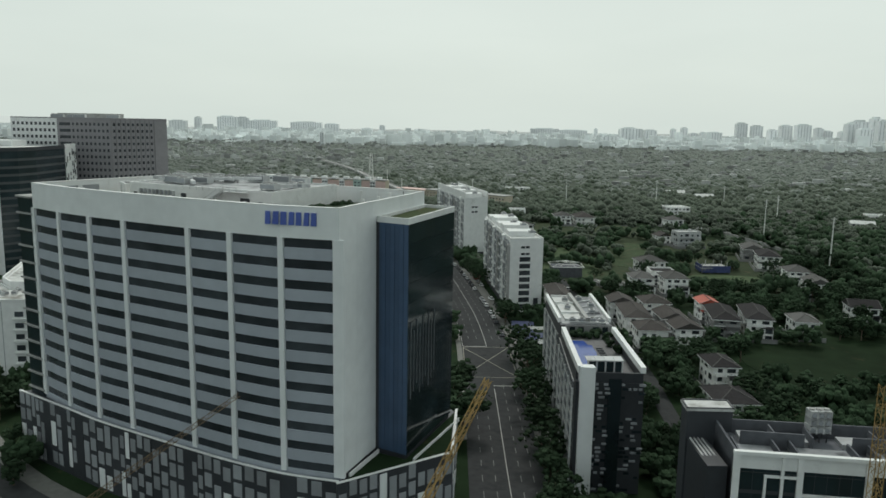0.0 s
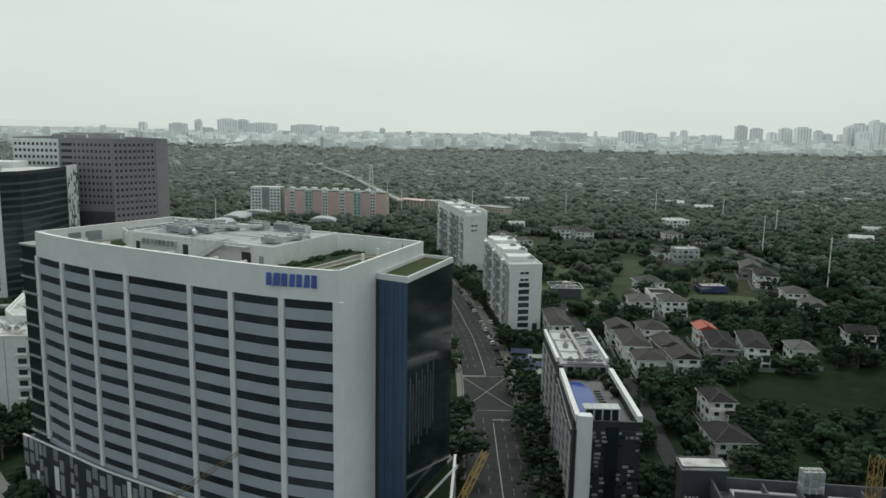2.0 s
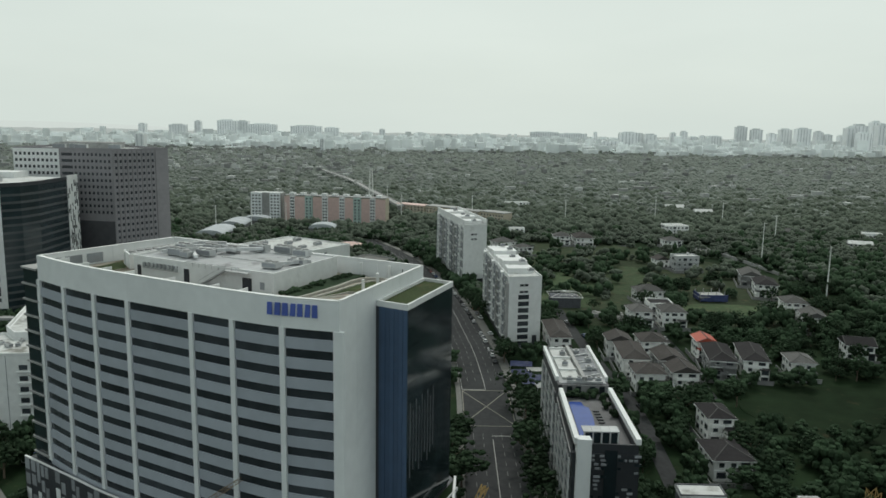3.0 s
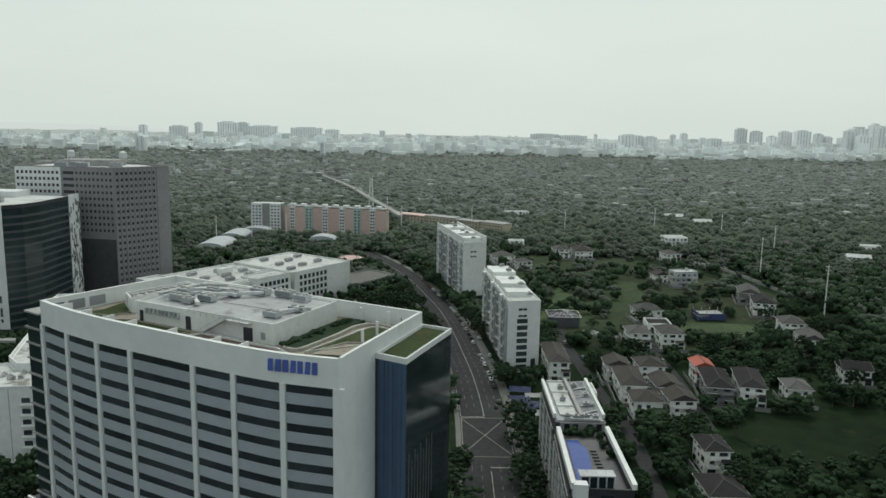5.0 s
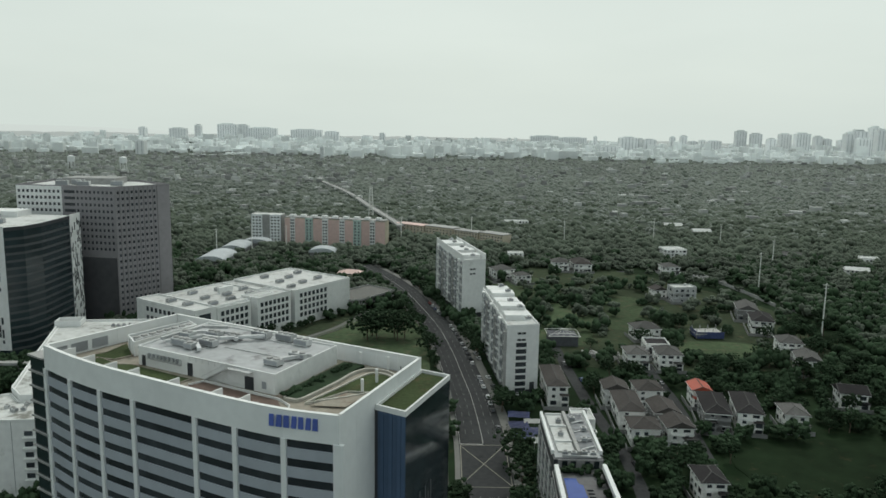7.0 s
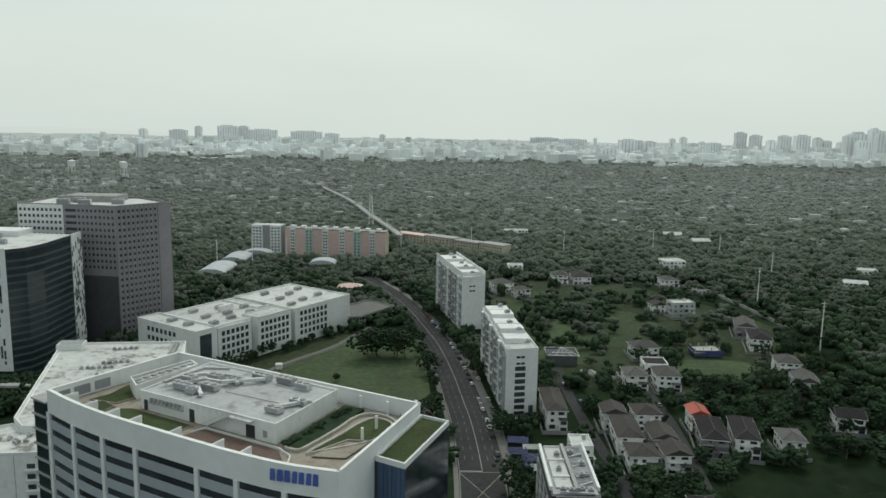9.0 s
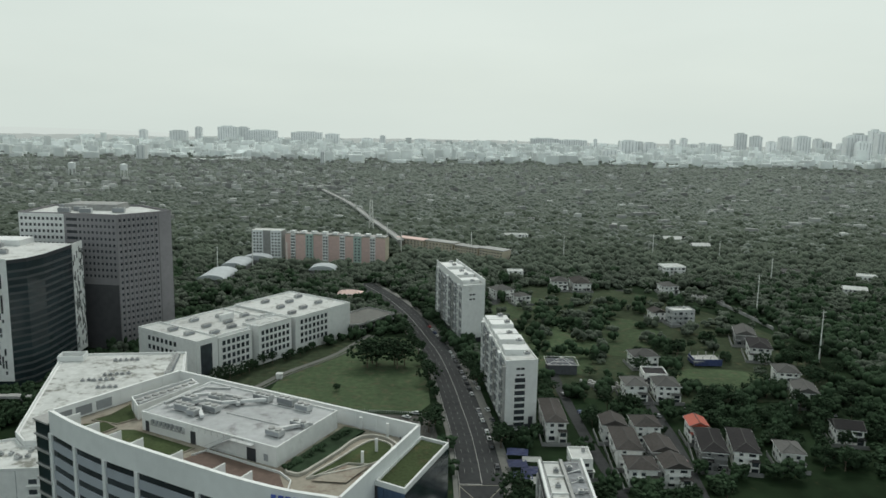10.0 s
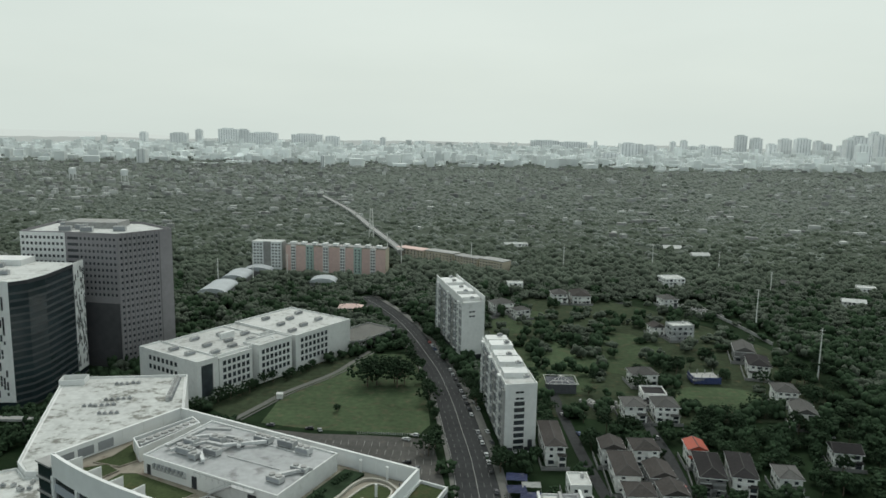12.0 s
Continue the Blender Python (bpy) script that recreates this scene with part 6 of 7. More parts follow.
rnd = random.Random(11)
CARS = {k: car_template(k) for k, _ in CAR_COLOURS}
used = set()
spots = []
right = offset_line(MEDIAN, 7.4)
for a, b in zip(right, right[1:]):
    if a.y < 284 or a.y > 520:
        continue
    n = int((b - a).length / 5.4)
    for k in range(n):
        if rnd.random() < 0.78:
            p = a.lerp(b, (k + 0.5) / max(n, 1))
            spots.append((p.x, p.y, math.degrees(math.atan2(b.y - a.y, b.x - a.x)) - 90))
            if rnd.random() < 0.35:
                spots.append((p.x + 4.6, p.y + 0.8, math.degrees(math.atan2(b.y - a.y, b.x - a.x)) - 90 + 8))
spots += [(-84.5, 359.5, 80), (-64.5, 356, 85), (-59, 354.5, 20), (-12, 350, 70), (-16, 345, 60)]
spots += [(-12 + rnd.uniform(-3, 3), 290 + 6 * k, 90 + rnd.uniform(-5, 5)) for k in range(6)]
spots += [(-32 + 5 * k + rnd.uniform(-1, 1), 602 + rnd.uniform(-3, 6), rnd.uniform(-20, 20)) for k in range(8)]
spots += [(-118 - 4.2 * (k % 4), 214 + 2.6 * (k % 4) - 6 * (k // 4), 35) for k in range(8)]
spots += [(106, 352, 20), (124, 362, 70), (193, 356, 80), (64, 380, 5), (68.5, 355, 5), (103.5, 300, 0), (72, 262, 8), (-137, 229 - 0.0, 40)][:-1]
for x, y, yaw in spots:
    k = rnd.choices([c for c, _ in CAR_COLOURS], (5, 4, 3, 3, 1, 1))[0]
    m = pose(x, y, 0.055 if abs(x) < 60 else (0.1 if x < -60 else 0.17), 0, 0, yaw)
    if k not in used:
        used.add(k)
        CARS[k].matrix_basis = m
    else:
        copy_thing(CARS[k], m)
for k in CARS:
    if k not in used:
        CARS[k].matrix_basis = pose(19 + len(k), 300, 0.055)
# park kiosk and bollard rail
kiosk = thing("kiosk", "small white kiosk at the edge of the lawn", "kiosk", (-88, 398, 0))
bm = bmesh.new()
box(bm, -89.5, -86.5, 396.5, 399.5, 0, 2.8)
part("wall", bm, M_WHITE2, kiosk)
bm = bmesh.new()
box(bm, -89.9, -86.1, 396.1, 399.9, 2.804, 3.0)
part("roof", bm, M_ROOF, kiosk)
fence = thing("bollard_fence", "row of pale posts along the parking lot", "fence", (-25, 352, 0))
for k in range(30):
    bm = bmesh.new()
    x = -40 + k * 1.15
    tube(bm, (x, 351.6 - 0.02 * k * k * 0.1, 0), (x, 351.6 - 0.02 * k * k * 0.1, 1.1), 0.16, 0.16, 6)
    part("post", bm, M_WHITE2, fence)
foot = thing("footbridge", "pale concrete footbridge across the side road", "bridge", (-215, 372, 0))
bm = bmesh.new()
box(bm, -250, -196, 345, 349, 6, 7.2)
part("deck", bm, M_CONC, foot)
for x in (-245, -222, -200):
    bm = bmesh.new()
    box(bm, x - 0.7, x + 0.7, 346, 348, 0, 6)
    part("pier", bm, M_CONC, foot)

# ---- trees ----
rnd = random.Random(23)


def blob(bm, c, r, rr, flat=0.8, sub=1):
    """One leafy clump: a small uneven ball."""
    res = bmesh.ops.create_icosphere(bm, subdivisions=sub, radius=1.0)
    for v in res["verts"]:
        k = r * rr.uniform(0.72, 1.25)
        v.co = Vector(c) + Vector((v.co.x * k, v.co.y * k, v.co.z * k * flat))


def tree_template(i, h, w):
    rr = random.Random(40 + i)
    t = thing("tree", ("broad dark green street tree", "rounded dense green tree", "tall uneven green tree")[i % 3] + " with a short trunk", "tree", group="trees")
    bm = bmesh.new()
    tube(bm, (0, 0, 0), (rr.uniform(-0.3, 0.3), 0, h * 0.5), 0.28, 0.16, 7)
    for k in range(5):
        a = k * 1.257 + rr.uniform(-0.3, 0.3)
        tube(bm, (0, 0, h * (0.28 + 0.04 * k)), (w * 0.33 * math.cos(a), w * 0.33 * math.sin(a), h * (0.55 + 0.05 * k)), 0.12, 0.05, 5)
    part("trunk", bm, M_BARK, t)
    bm = bmesh.new()
    lobes = [(rr.uniform(-0.28, 0.28) * w, rr.uniform(-0.28, 0.28) * w, h * rr.uniform(0.5, 0.8), w * rr.uniform(0.2, 0.3)) for _ in range(6)] + [(0, 0, h * 0.68, w * 0.3)]
    for _ in range(95):
        lx, ly, lz, lr = rr.choice(lobes)
        d = Vector((rr.gauss(0, 1), rr.gauss(0, 1), rr.gauss(0.15, 0.8))).normalized() * lr * rr.uniform(0.75, 1.12)
        blob(bm, (lx + d.x, ly + d.y, max(h * 0.25, lz + d.z * 0.9)), rr.uniform(0.45, 0.95), rr, 0.75)
    for _ in range(260):
        lx, ly, lz, lr = rr.choice(lobes)
        d = Vector((rr.gauss(0, 1), rr.gauss(0, 1), rr.gauss(0.1, 0.8))).normalized() * lr * rr.uniform(1.0, 1.4)
        c = Vector((lx + d.x, ly + d.y, max(h * 0.22, lz + d.z * 0.9)))
        u, v = Vector((rr.gauss(0, 1), rr.gauss(0, 1), rr.gauss(0, 1))).normalized() * 0.32, Vector((rr.gauss(0, 1), rr.gauss(0, 1), rr.gauss(0, 1))).normalized() * 0.25
        bm.faces.new([bm.verts.new(c + q) for q in (u, v, -u, -v)])
    me = bpy.data.meshes.new("crown")
    bm.to_mesh(me)
    bm.free()
    me.materials.append(M_LEAF)
    ob = new("crown", me)
    hang(ob, t)
    return t


TREES = [tree_template(i, h, w) for i, (h, w) in enumerate(((8, 8), (10, 9), (12, 9.5), (7, 6.5), (11, 12), (9, 7.5)))]


def near_line(x, y, line, d):
    return any((p.x - x) ** 2 + (p.y - y) ** 2 < d * d for p in line)


def inside(x, y, poly):
    c = False
    for (x0, y0), (x1, y1) in zip(poly, poly[1:] + poly[:1]):
        if (y0 > y) != (y1 > y) and x < (x1 - x0) * (y - y0) / (y1 - y0) + x0:
            c = not c
    return c


def dense(line, step=4.0):
    out = []
    for a, b in zip(line, line[1:]):
        n = max(1, int((b - a).length / step))
        out += [a.lerp(b, k / n) for k in range(n)]
    return out


D_MED, D_FRONT, D_CROSS = dense(MEDIAN), dense(FRONT_ROAD), dense(CROSS)
LANES = dense(smooth_line([(66, 200), (70, 265), (66, 330), (64, 420), (70, 440)], 3)) + dense(smooth_line([(100, 262), (106, 330), (108, 400), (130, 410)], 3))
POLYS = [[(-106, 176), (-18, 129), (7, 147), (8, 176), (0, 190), (-80, 220)], [(-305, 366), (-205, 370), (-205, 446), (-160, 470), (-195, 506), (-305, 506)], [uv(-3, -6), uv(124, -6), uv(124, 56), uv(-3, 56)],
         [(-220, 225), (-135, 224), (-98, 238), (-102, 308), (-116, 358), (-184, 350)], [(-68, 480), (-30, 515), (-50, 540), (-70, 520)], [(-10, 546), (8, 465), (33, 473), (14, 558)], [(18, 412), (25, 326), (49, 329), (40, 418)],
         [(27, 254), (25, 158), (50, 158), (52, 256)], [(42, 112), (116, 112), (116, 146), (42, 146)], [(-110, 362), (-62, 350), (-36, 349), (-4, 353), (-5, 406), (-8, 450), (-16, 490), (-50, 484), (-62, 470), (-130, 392)],
         [(-108, 345), (-97, 296), (-60, 254), (3.5, 236), (4, 300), (-2, 350), (-36, 352), (-62, 354), (-94, 360)], [(44, 425), (84, 418), (92, 470), (80, 520), (48, 500)], [(92, 455), (128, 450), (150, 500), (138, 540), (100, 545), (92, 500)],
         [(128, 395), (170, 385), (180, 420), (150, 428), (130, 418)], [(112, 240), (165, 232), (178, 284), (150, 288), (112, 280)], [(26, 268), (44, 268), (46, 310), (27, 310)], [(-204, 790), (-200, 725), (-50, 722), (-50, 790)], [(-60, 875), (-70, 850), (60, 755), (74, 775)],
         [(30, 520), (60, 540), (84, 600), (60, 600), (36, 566)], [(-36, 597), (14, 597), (14, 612), (-36, 612)]]
HBOX = [(h[0], h[1], max(h[2], 8) / 2 + 2.5, h[3] / 2 + 3.5) for h in HOUSES] + [(157, 438, 11, 9), (69, 420, 11, 10), (-110, 688, 13, 10), (-196, 650, 13, 22), (-194, 705, 12, 19), (-182, 735, 15, 9)]


def free(x, y, r):
    if near_line(x, y, D_MED, 9.5 + r * 0.45) or near_line(x, y, D_FRONT, 7 + r * 0.6) or near_line(x, y, D_CROSS, 6 + r * 0.5) or near_line(x, y, LANES, 3 + r * 0.3):
        return False
    if any(inside(x, y, p) for p in POLYS):
        return False
    return not any(abs(x - hx) < a + r * 0.35 and abs(y - hy) < b + r * 0.35 for hx, hy, a, b in HBOX)


spots, first = [], set()


def plant(x, y, s, i=None):
    i = rnd.randrange(6) if i is None else i
    m = pose(x, y, -0.1, 0, 0, rnd.uniform(0, 360)) @ Matrix.Diagonal((s, s, s * rnd.uniform(0.9, 1.12), 1))
    spots.append((x, y, 4.5 * s))
    if i not in first:
        first.add(i)
        TREES[i].matrix_basis = m
        return
    o = copy_thing(TREES[i], Matrix.Identity(4))
    o.matrix_basis = m


# street rows
for d, y0, y1, gap, keep in ((12.0, 180, 560, 9.0, 0.9), (-12.5, 150, 232, 8.5, 0.95), (-12.5, 352, 520, 10, 0.75), (11.5, 120, 180, 8, 0.9)):
    ln = dense(offset_line(MEDIAN, d), 1.0)
    last = None
    for p in ln:
        if y0 < p.y < y1 and (last is None or (p - last).length > gap):
            last = p
            if 238 < p.y < 284 and d < 0:
                continue
            if rnd.random() < keep and not (d > 0 and 240 < p.y < 282 and rnd.random() < 0.3):
                if not any(inside(p.x, p.y, q) for q in POLYS if q is not POLYS[10] and q is not POLYS[9]):
                    plant(p.x + rnd.uniform(-0.7, 0.7), p.y, rnd.uniform(0.65, 1.0))
# the big trees beside the glass wing, on the lawn and along the mall
for x, y, s in ((6.0, 196, 1.25), (2.0, 205, 1.3), (-3, 214, 1.2), (4.5, 222, 1.1), (-3, 198, 1.0), (28, 238, 1.15), (27, 226, 1.1), (26.5, 214, 1.15), (26, 202, 1.0), (27, 190, 1.1), (26, 178, 1.1), (25.5, 166, 1.0), (25, 150, 1.1), (28, 262, 1.1), (30, 256, 1.1),
                (-42, 418, 1.55), (-37, 421, 1.5), (-40, 427, 1.4), (-25, 418, 1.5), (-21, 423, 1.4), (-27, 426, 1.5), (-53.9, 380, 0.6), (-5, 328, 1.0), (-2, 336, 1.1), (-108, 150, 1.2), (-112, 160, 1.1), (-97, 168.5 - 6, 0.9), (-122, 200, 1.2), (-128, 206, 1.3)):
    plant(x, y, s, 4 if y > 410 else None)
for k in range(13):
    p = O + U * (2 + k * 6.6) - V * (6.5 + rnd.uniform(-1.5, 2.5))
    plant(p.x, p.y, rnd.uniform(0.55, 0.9))
tries = 0
while len(spots) < 300 and tries < 6000:
    tries += 1
    if rnd.random() < 0.8:
        x, y = rnd.uniform(46, 270), rnd.uniform(150, 470)
        if x > 0.66 * y + 25:
            continue
    else:
        x, y = rnd.uniform(-260, 60), rnd.uniform(110, 560)
    s = rnd.uniform(0.55, 1.15)
    if free(x, y, 4.5 * s) and not any((x - a) ** 2 + (y - b) ** 2 < (2.6 * s + c * 0.5) ** 2 for a, b, c in spots):
        plant(x, y, s)

# ---- woods: uncounted crowns, joined ----
bm = bmesh.new()
bmesh.ops.create_icosphere(bm, subdivisions=2, radius=1.0)
ICO_V = np.array([v.co[:] for v in bm.verts])
ICO_F = np.array([[v.index for v in f.verts] for f in bm.faces])
bm.free()
bm = bmesh.new()
bmesh.ops.create_icosphere(bm, subdivisions=1, radius=1.0)
ICO1_V = np.array([v.co[:] for v in bm.verts])
ICO1_F = np.array([[v.index for v in f.verts] for f in bm.faces])
bm.free()


def joined(name, verts, faces, material, label, category):
    me = bpy.data.meshes.new(name)
    me.from_pydata(verts.reshape(-1, 3), [], faces.reshape(-1, faces.shape[-1]))
    me.materials.append(material)
    if category == "woods" and name != "garden_trees":
        me.polygons.foreach_set("use_smooth", [True] * len(me.polygons))
    return tagged(new(name, me), label, category, kind="stuff")


def woods(name, places, radii, tall, lobes, material, label):
    """Each crown is a cluster of uneven lobes."""
    g = np.random.default_rng(len(places))
    n, V, F = len(places), ICO1_V, ICO1_F
    ang, away = g.uniform(0, 6.283, (n, lobes)), np.sqrt(g.uniform(0.02, 0.75, (n, lobes))) * (lobes > 1)
    c = np.stack([np.cos(ang) * away, np.sin(ang) * away, g.uniform(-0.35, 0.45, (n, lobes)) * (lobes > 1)], 2)
    size = g.uniform(0.75, 1.2, (n, lobes)) * (1.3 / lobes ** 0.45) if lobes > 1 else np.ones((n, 1))
    v = c[:, :, None, :] + V[None, None] * g.uniform(0.75, 1.2, (n, lobes, len(V), 1)) * size[:, :, None, None]
    v *= radii[:, None, None, None]
    v[..., 2] = v[..., 2] * tall[:, None, None] + (radii * tall * 0.8)[:, None, None]
    v[..., :2] += places[:, None, None, :]
    f = F[None] + (np.arange(n * lobes) * len(V))[:, None, None]
    return joined(name, v, f, material, label, "woods")


g = np.random.default_rng(3)


def scatter(y0, y1, gap, slope, pad, jitter=0.5):
    pts = []
    for y in np.arange(y0, y1, gap):
        half = slope * y + pad
        xs = np.arange(-half, half, gap)
        pts.append(np.stack([xs + g.uniform(-jitter, jitter, len(xs)) * gap, np.full(len(xs), y) + g.uniform(-jitter, jitter, len(xs)) * gap], 1))
    return np.concatenate(pts)


near = scatter(150, 700, 6.6, 0.64, 10)
near = np.array([p for p in near if free(p[0], p[1], 3.2) and (p[1] > 430 or p[0] > 46 or p[0] < -150 or g.random() < 0.3) and not (36 < p[0] < 240 and 400 < p[1] < 650 and g.random() < 0.8) and not (46 < p[0] < 215 and p[1] < 420 and g.random() < 0.5)])
shrubs = np.stack([g.uniform(40, 150, 70), g.uniform(430, 600, 70)], 1)
near = np.concatenate([near, np.array([p for p in shrubs if not any(abs(p[0] - hx) < a and abs(p[1] - hy) < b for hx, hy, a, b in HBOX) and not near_line(p[0], p[1], D_MED, 14) and not inside(p[0], p[1], POLYS[5])])])
mid = scatter(700, 1400, 8.8, 0.65, 30)
mid = np.array([p for p in mid if free(p[0], p[1], 4.0)])
far = scatter(1400, 2450, 12, 0.66, 60)
vast = scatter(2400, 4300, 24, 0.66, 60)
vast = vast[(np.hypot(vast[:, 0], vast[:, 1]) < 4850) & ((vast[:, 1] < 2650) | (g.random(len(vast)) < 0.3))]
# trees take the haze-paled leaf colours more often with distance
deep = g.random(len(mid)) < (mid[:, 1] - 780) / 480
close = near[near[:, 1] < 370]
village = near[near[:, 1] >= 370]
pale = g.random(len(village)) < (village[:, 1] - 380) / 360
for nm, pl, r0, r1, t0, t1, k, m, lab in (("garden_trees", close, 2.6, 5.2, 0.8, 1.35, 40, M_LEAF, "dense dark green trees between the houses"), ("village_trees", village[~pale], 2.6, 5.4, 0.8, 1.3, 10, M_LEAF, "dark green trees of the village gardens"), ("village_trees", village[pale], 2.6, 5.4, 0.7, 1.15, 12, M_VILLAGE, "green trees of the village gardens, paled for haze"), ("woods", mid[~deep], 3.6, 6.4, 0.75, 1.15, 6, M_VILLAGE, "dark green tree canopy behind the village"), ("woods", mid[deep], 4.4, 7.2, 0.6, 0.95, 4, M_CANOPY, "wide green tree canopy of the suburb"), ("far_woods", far, 6, 9.5, 0.5, 0.8, 1, M_CANOPY, "distant tree canopy, greyed and paled for haze"), ("far_woods", vast, 8, 12, 0.35, 0.6, 1, M_CANOPY, "tree belts before the far city, paled for haze")):
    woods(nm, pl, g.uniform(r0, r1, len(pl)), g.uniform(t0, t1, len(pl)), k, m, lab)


# closed undergrowth between the crowns, crown shade put into its colour
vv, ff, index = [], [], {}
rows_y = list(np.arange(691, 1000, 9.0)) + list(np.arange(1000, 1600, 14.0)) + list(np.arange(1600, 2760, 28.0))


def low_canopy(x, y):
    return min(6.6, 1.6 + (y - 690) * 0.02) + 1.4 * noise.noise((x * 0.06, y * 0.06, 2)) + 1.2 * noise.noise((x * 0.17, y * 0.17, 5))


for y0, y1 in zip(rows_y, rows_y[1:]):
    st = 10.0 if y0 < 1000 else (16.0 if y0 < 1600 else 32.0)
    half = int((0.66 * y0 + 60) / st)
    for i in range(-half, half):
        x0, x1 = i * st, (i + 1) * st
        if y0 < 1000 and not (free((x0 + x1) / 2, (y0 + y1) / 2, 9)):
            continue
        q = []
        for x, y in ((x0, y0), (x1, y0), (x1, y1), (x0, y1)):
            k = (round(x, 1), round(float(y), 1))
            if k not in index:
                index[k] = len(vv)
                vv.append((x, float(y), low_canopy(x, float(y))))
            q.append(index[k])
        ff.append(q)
joined("undergrowth", np.array(vv), np.array(ff), M_UNDER, "closed green undergrowth in the shaded average tone of the crowns", "woods")


# ---- far roofs and city ----
bm = bmesh.new()
edge = [(-3300 + 66 * k, 2790 + 90 * noise.noise((k * 0.23, 4, 1))) for k in range(101)]
edge = [p for p in edge if abs(p[0]) < 0.72 * p[1] + 200]
prism(bm, edge + [(edge[-1][0] * 1.35, 4060), (1500, 4640), (-1500, 4640), (edge[0][0] * 1.35, 4060)], 0.0, 0.5)
solo("city_ground", bm, M_FARLAND, "built-up ground of the far city, paled for haze", "ground", kind="structure")
BOX_V = np.array([(x, y, z) for z in (0, 1) for x, y in ((-0.5, -0.5), (0.5, -0.5), (0.5, 0.5), (-0.5, 0.5))], float)
BOX_F = np.array(((4, 5, 6, 7), (0, 1, 5, 4), (1, 2, 6, 5), (2, 3, 7, 6), (3, 0, 4, 7)))


def boxes(name, places, w, d, h, yaw, material, label, category):
    n = len(places)
    v = np.repeat(BOX_V[None], n, 0) * np.stack([w, d, h], 1)[:, None]
    c, s = np.cos(yaw)[:, None], np.sin(yaw)[:, None]
    x, y = v[:, :, 0] * c - v[:, :, 1] * s, v[:, :, 0] * s + v[:, :, 1] * c
    v = np.stack([x + places[:, :1], y + places[:, 1:2], v[:, :, 2]], 2)
    f = BOX_F[None] + (np.arange(n) * 8)[:, None, None]
    return joined(name, v, f, material, label, category)


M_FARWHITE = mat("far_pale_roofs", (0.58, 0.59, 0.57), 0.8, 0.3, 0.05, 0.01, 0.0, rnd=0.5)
# city, window strip and tower colours raised towards white to imitate haze
M_CITY = mat("haze_paled_city_render", (0.74, 0.77, 0.76), 0.85, 0.15, 0.03, 0.004, 0.0, rnd=0.22)
M_STRIP = mat("haze_paled_window_strips", (0.50, 0.52, 0.53), 0.6, 0.1, 0.05, 0.01, 0.0)
M_TOWER = mat("haze_paled_tower_render", (0.82, 0.84, 0.84), 0.8, 0.1, 0.05, 0.01, 0.0, rnd=0.12)
pl = np.stack([g.uniform(-1, 1, 620), 930 + 1770 * g.random(620) ** 0.8], 1)
pl[:, 0] *= 0.64 * pl[:, 1]
left = np.stack([g.uniform(-0.66, -0.12, 420), g.uniform(1350, 2750, 420)], 1)
left[:, 0] *= left[:, 1]
pl = np.concatenate([pl, left])
keep = np.array([free(x, y, 12) for x, y in pl])
pl = pl[keep]
n = len(pl)
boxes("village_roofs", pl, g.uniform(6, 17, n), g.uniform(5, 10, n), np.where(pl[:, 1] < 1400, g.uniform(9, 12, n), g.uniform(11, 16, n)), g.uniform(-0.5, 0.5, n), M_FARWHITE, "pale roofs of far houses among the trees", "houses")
pl = np.stack([g.uniform(-1, 1, 5200), 2500 + 2350 * g.random(5200) ** 0.8], 1)
pl[:, 0] *= 0.66 * pl[:, 1]
pl = pl[((pl[:, 1] > 2850) | (g.random(len(pl)) < 0.35)) & (np.hypot(pl[:, 0], pl[:, 1]) < 4850)]
n = len(pl)
hh = g.gamma(2.2, 5.5, n) + 6
boxes("far_city", pl, g.uniform(12, 48, n), g.uniform(12, 30, n), np.minimum(hh, 44) * np.where(g.random(n) < 0.06, 1.5, 1), g.uniform(-0.6, 0.6, n), M_CITY, "spread of city buildings on the horizon, paled for haze", "city")
# skyline towers: x, y, width, height
SKY = [(865, 3600, 79, 78), (931, 3650, 37, 71), (965, 3600, 55, 70), (718, 3300, 82, 40), (1278, 4300, 28, 75), (1340, 4300, 34, 83), (1362, 4200, 43, 54), (1370, 3900, 71, 63), (1814, 4700, 65, 116), (1868, 4600, 64, 102), (1622, 3800, 39, 81), (1776, 4000, 58, 105), (1820, 3900, 74, 110), (2046, 4200, 40, 94), (2095, 4200, 43, 79), (2022, 3900, 37, 77), (1800, 3400, 47, 116), (1863, 3450, 68, 129), (1834, 3350, 58, 94), (2074, 3700, 46, 148), (2058, 3600, 63, 135), (863, 4400, 19, 69), (1445, 4300, 31, 59), (-1479, 4600, 37, 96), (-1813, 4600, 40, 77), (-1331, 4700, 120, 104), (-1210, 4600, 67, 100), (-1092, 4600, 169, 84), (-848, 4700, 190, 77), (-663, 4500, 82, 70), (-375, 4600, 33, 64), (-1635, 4700, 103, 75), (-995, 2500, 29, 55), (-368, 2300, 11, 53), (-467, 4600, 67, 46), (-148, 4700, 69, 45), (617, 4750, 174, 63), (784, 4700, 172, 57)]
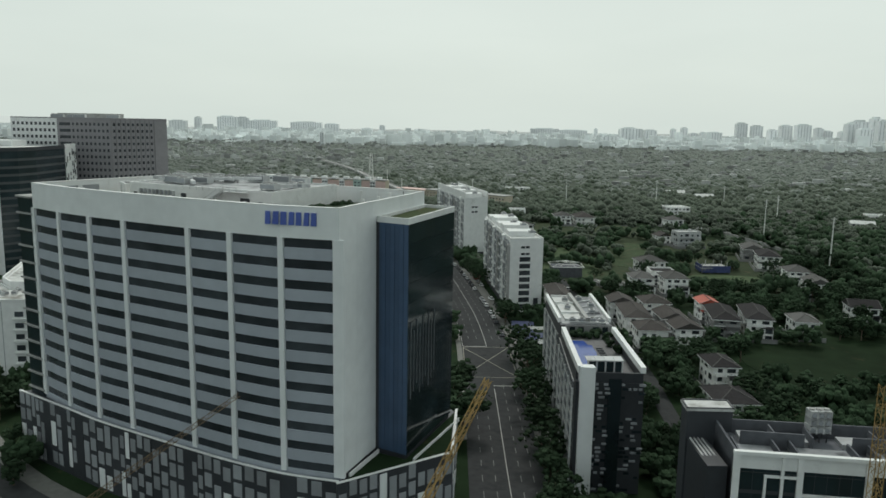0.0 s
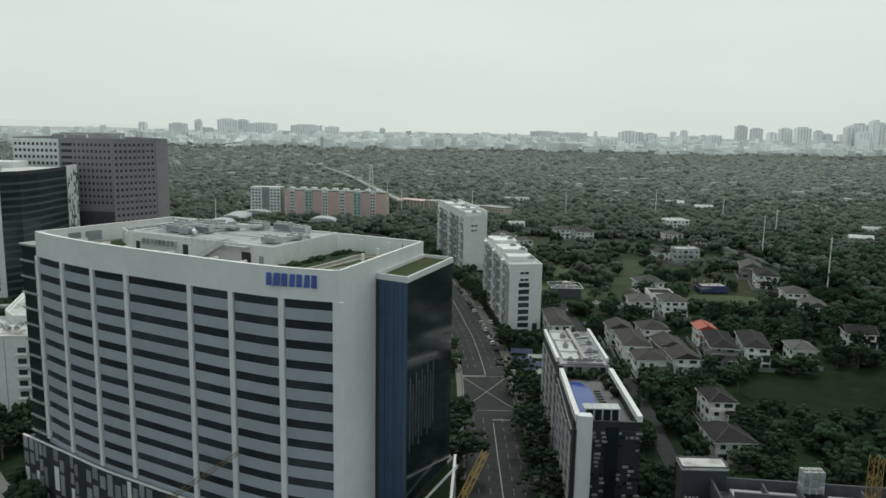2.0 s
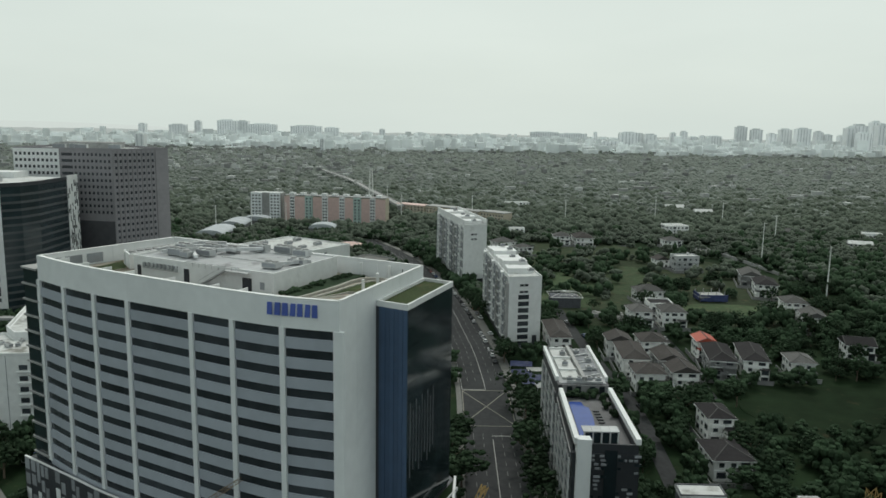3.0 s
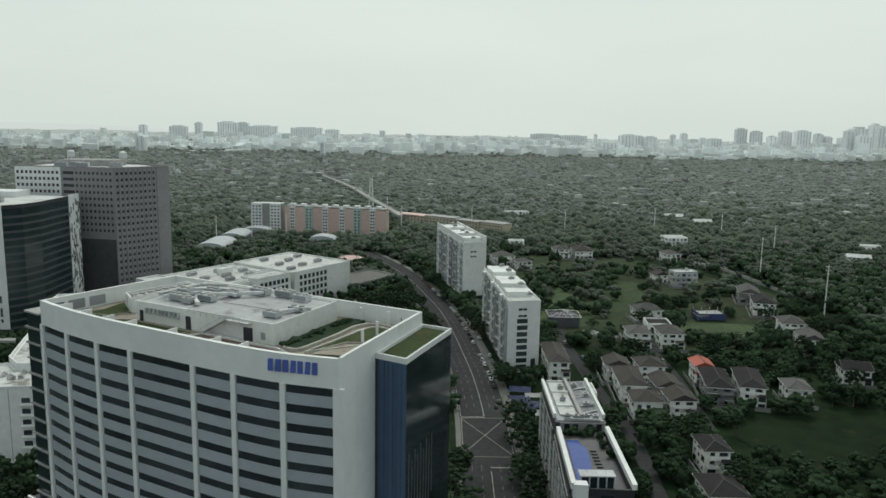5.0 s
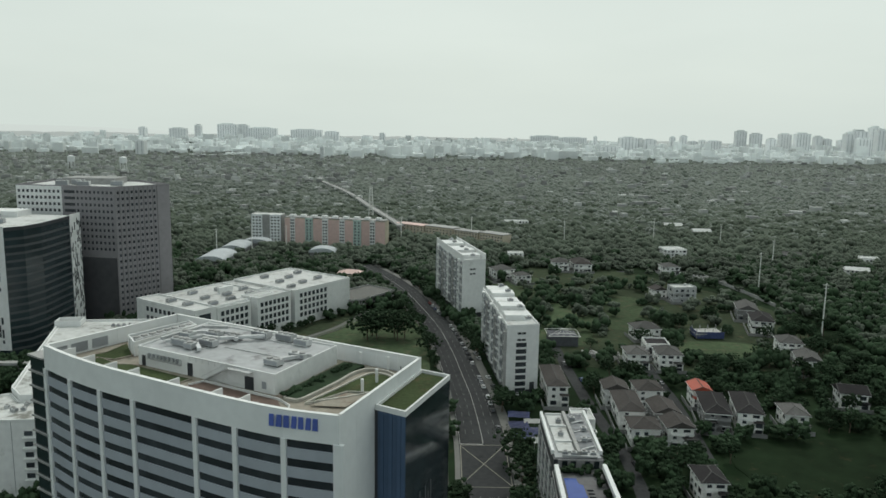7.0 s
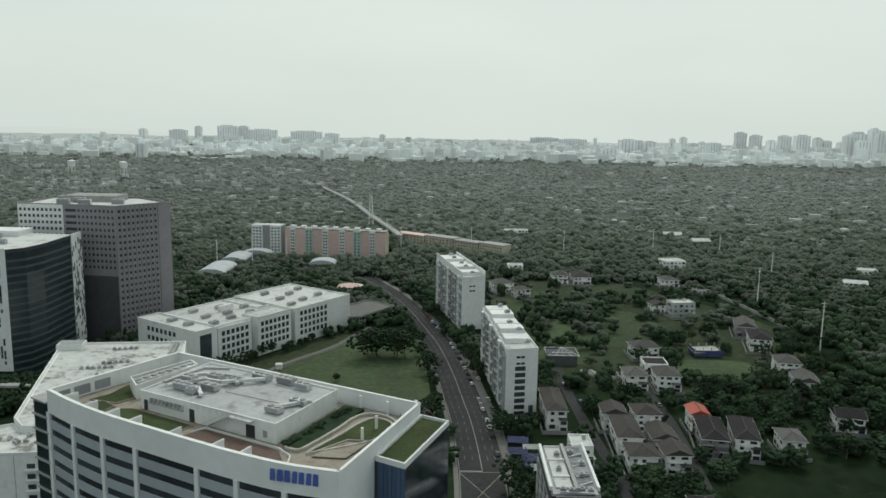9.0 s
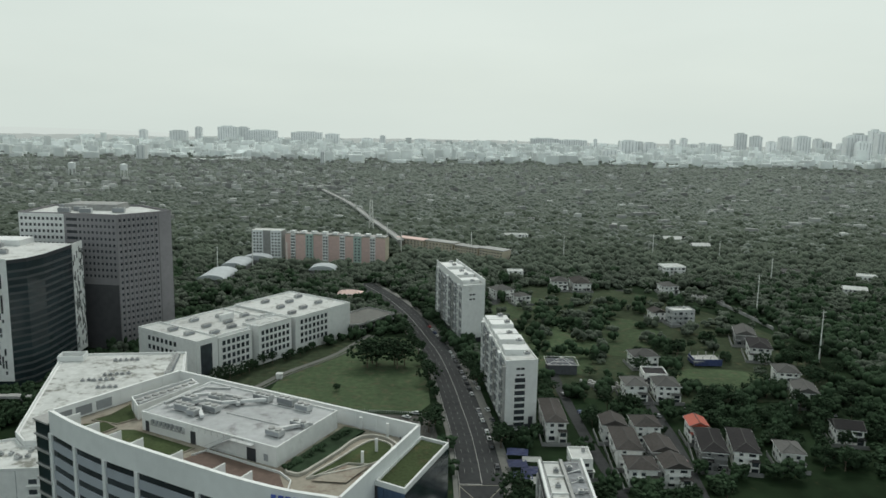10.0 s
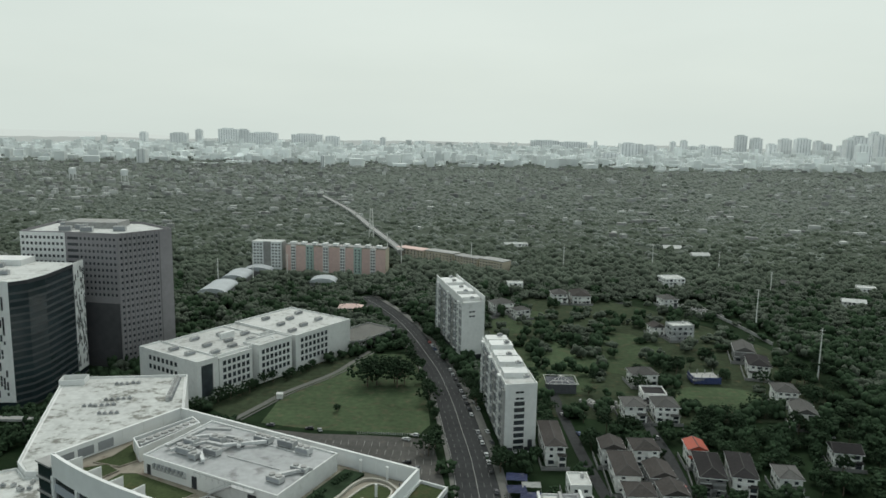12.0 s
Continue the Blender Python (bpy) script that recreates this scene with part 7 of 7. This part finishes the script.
for i, (x, y, w, h) in enumerate(SKY):
    k = min(1.0, 4800 / math.hypot(abs(x) + w, y + 40))
    x, y, w = x * k, y * k, w * k
    lab = "distant slender grey residential tower" if h > 90 else "distant broad city block, paled for haze"
    t = thing("city_tower", lab, "tower", (x, y, 0), group="skyline towers")
    bm = bmesh.new()
    dd = min(w, 40)
    box(bm, x - w / 2, x + w / 2, y, y + dd, 0, h * 0.94)
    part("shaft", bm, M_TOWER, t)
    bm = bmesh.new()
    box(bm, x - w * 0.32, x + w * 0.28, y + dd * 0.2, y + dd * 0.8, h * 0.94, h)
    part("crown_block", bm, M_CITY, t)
    for k in range(max(2, int(w / 14))):
        bm = bmesh.new()
        xx = x - w / 2 + (k + 0.5) * w / max(2, int(w / 14))
        box(bm, xx - 1.6, xx + 1.6, y - 0.6, y, 4, h * 0.92)
        part("window_strip", bm, M_STRIP, t)

# hazy land and sea at the horizon; emission stands in for the haze
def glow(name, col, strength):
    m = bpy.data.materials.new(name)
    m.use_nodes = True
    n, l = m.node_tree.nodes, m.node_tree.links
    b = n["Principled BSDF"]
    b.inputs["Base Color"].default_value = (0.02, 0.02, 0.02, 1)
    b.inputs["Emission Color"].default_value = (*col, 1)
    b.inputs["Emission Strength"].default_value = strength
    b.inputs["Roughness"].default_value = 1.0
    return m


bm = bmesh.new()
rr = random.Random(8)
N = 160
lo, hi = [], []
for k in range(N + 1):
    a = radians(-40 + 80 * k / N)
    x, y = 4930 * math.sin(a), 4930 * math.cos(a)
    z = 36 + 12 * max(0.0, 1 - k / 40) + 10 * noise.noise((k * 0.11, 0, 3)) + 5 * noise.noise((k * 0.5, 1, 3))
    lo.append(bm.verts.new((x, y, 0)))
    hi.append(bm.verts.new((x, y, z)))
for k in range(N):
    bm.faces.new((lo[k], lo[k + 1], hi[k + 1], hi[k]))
solo("backdrop", bm, glow("glowing_haze_land", (0.40, 0.445, 0.42), 1.0), "low land on the far horizon, glowing for haze", "horizon", kind="structure")
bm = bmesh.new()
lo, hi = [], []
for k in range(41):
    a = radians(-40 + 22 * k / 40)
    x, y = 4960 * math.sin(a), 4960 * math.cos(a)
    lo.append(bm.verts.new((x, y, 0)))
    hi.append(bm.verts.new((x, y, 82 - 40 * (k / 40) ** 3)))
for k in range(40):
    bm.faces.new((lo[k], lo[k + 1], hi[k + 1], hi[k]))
solo("backdrop", bm, glow("glowing_haze_sea", (0.61, 0.67, 0.63), 1.0), "strip of bay water at the horizon, glowing pale for haze", "sea", kind="structure")
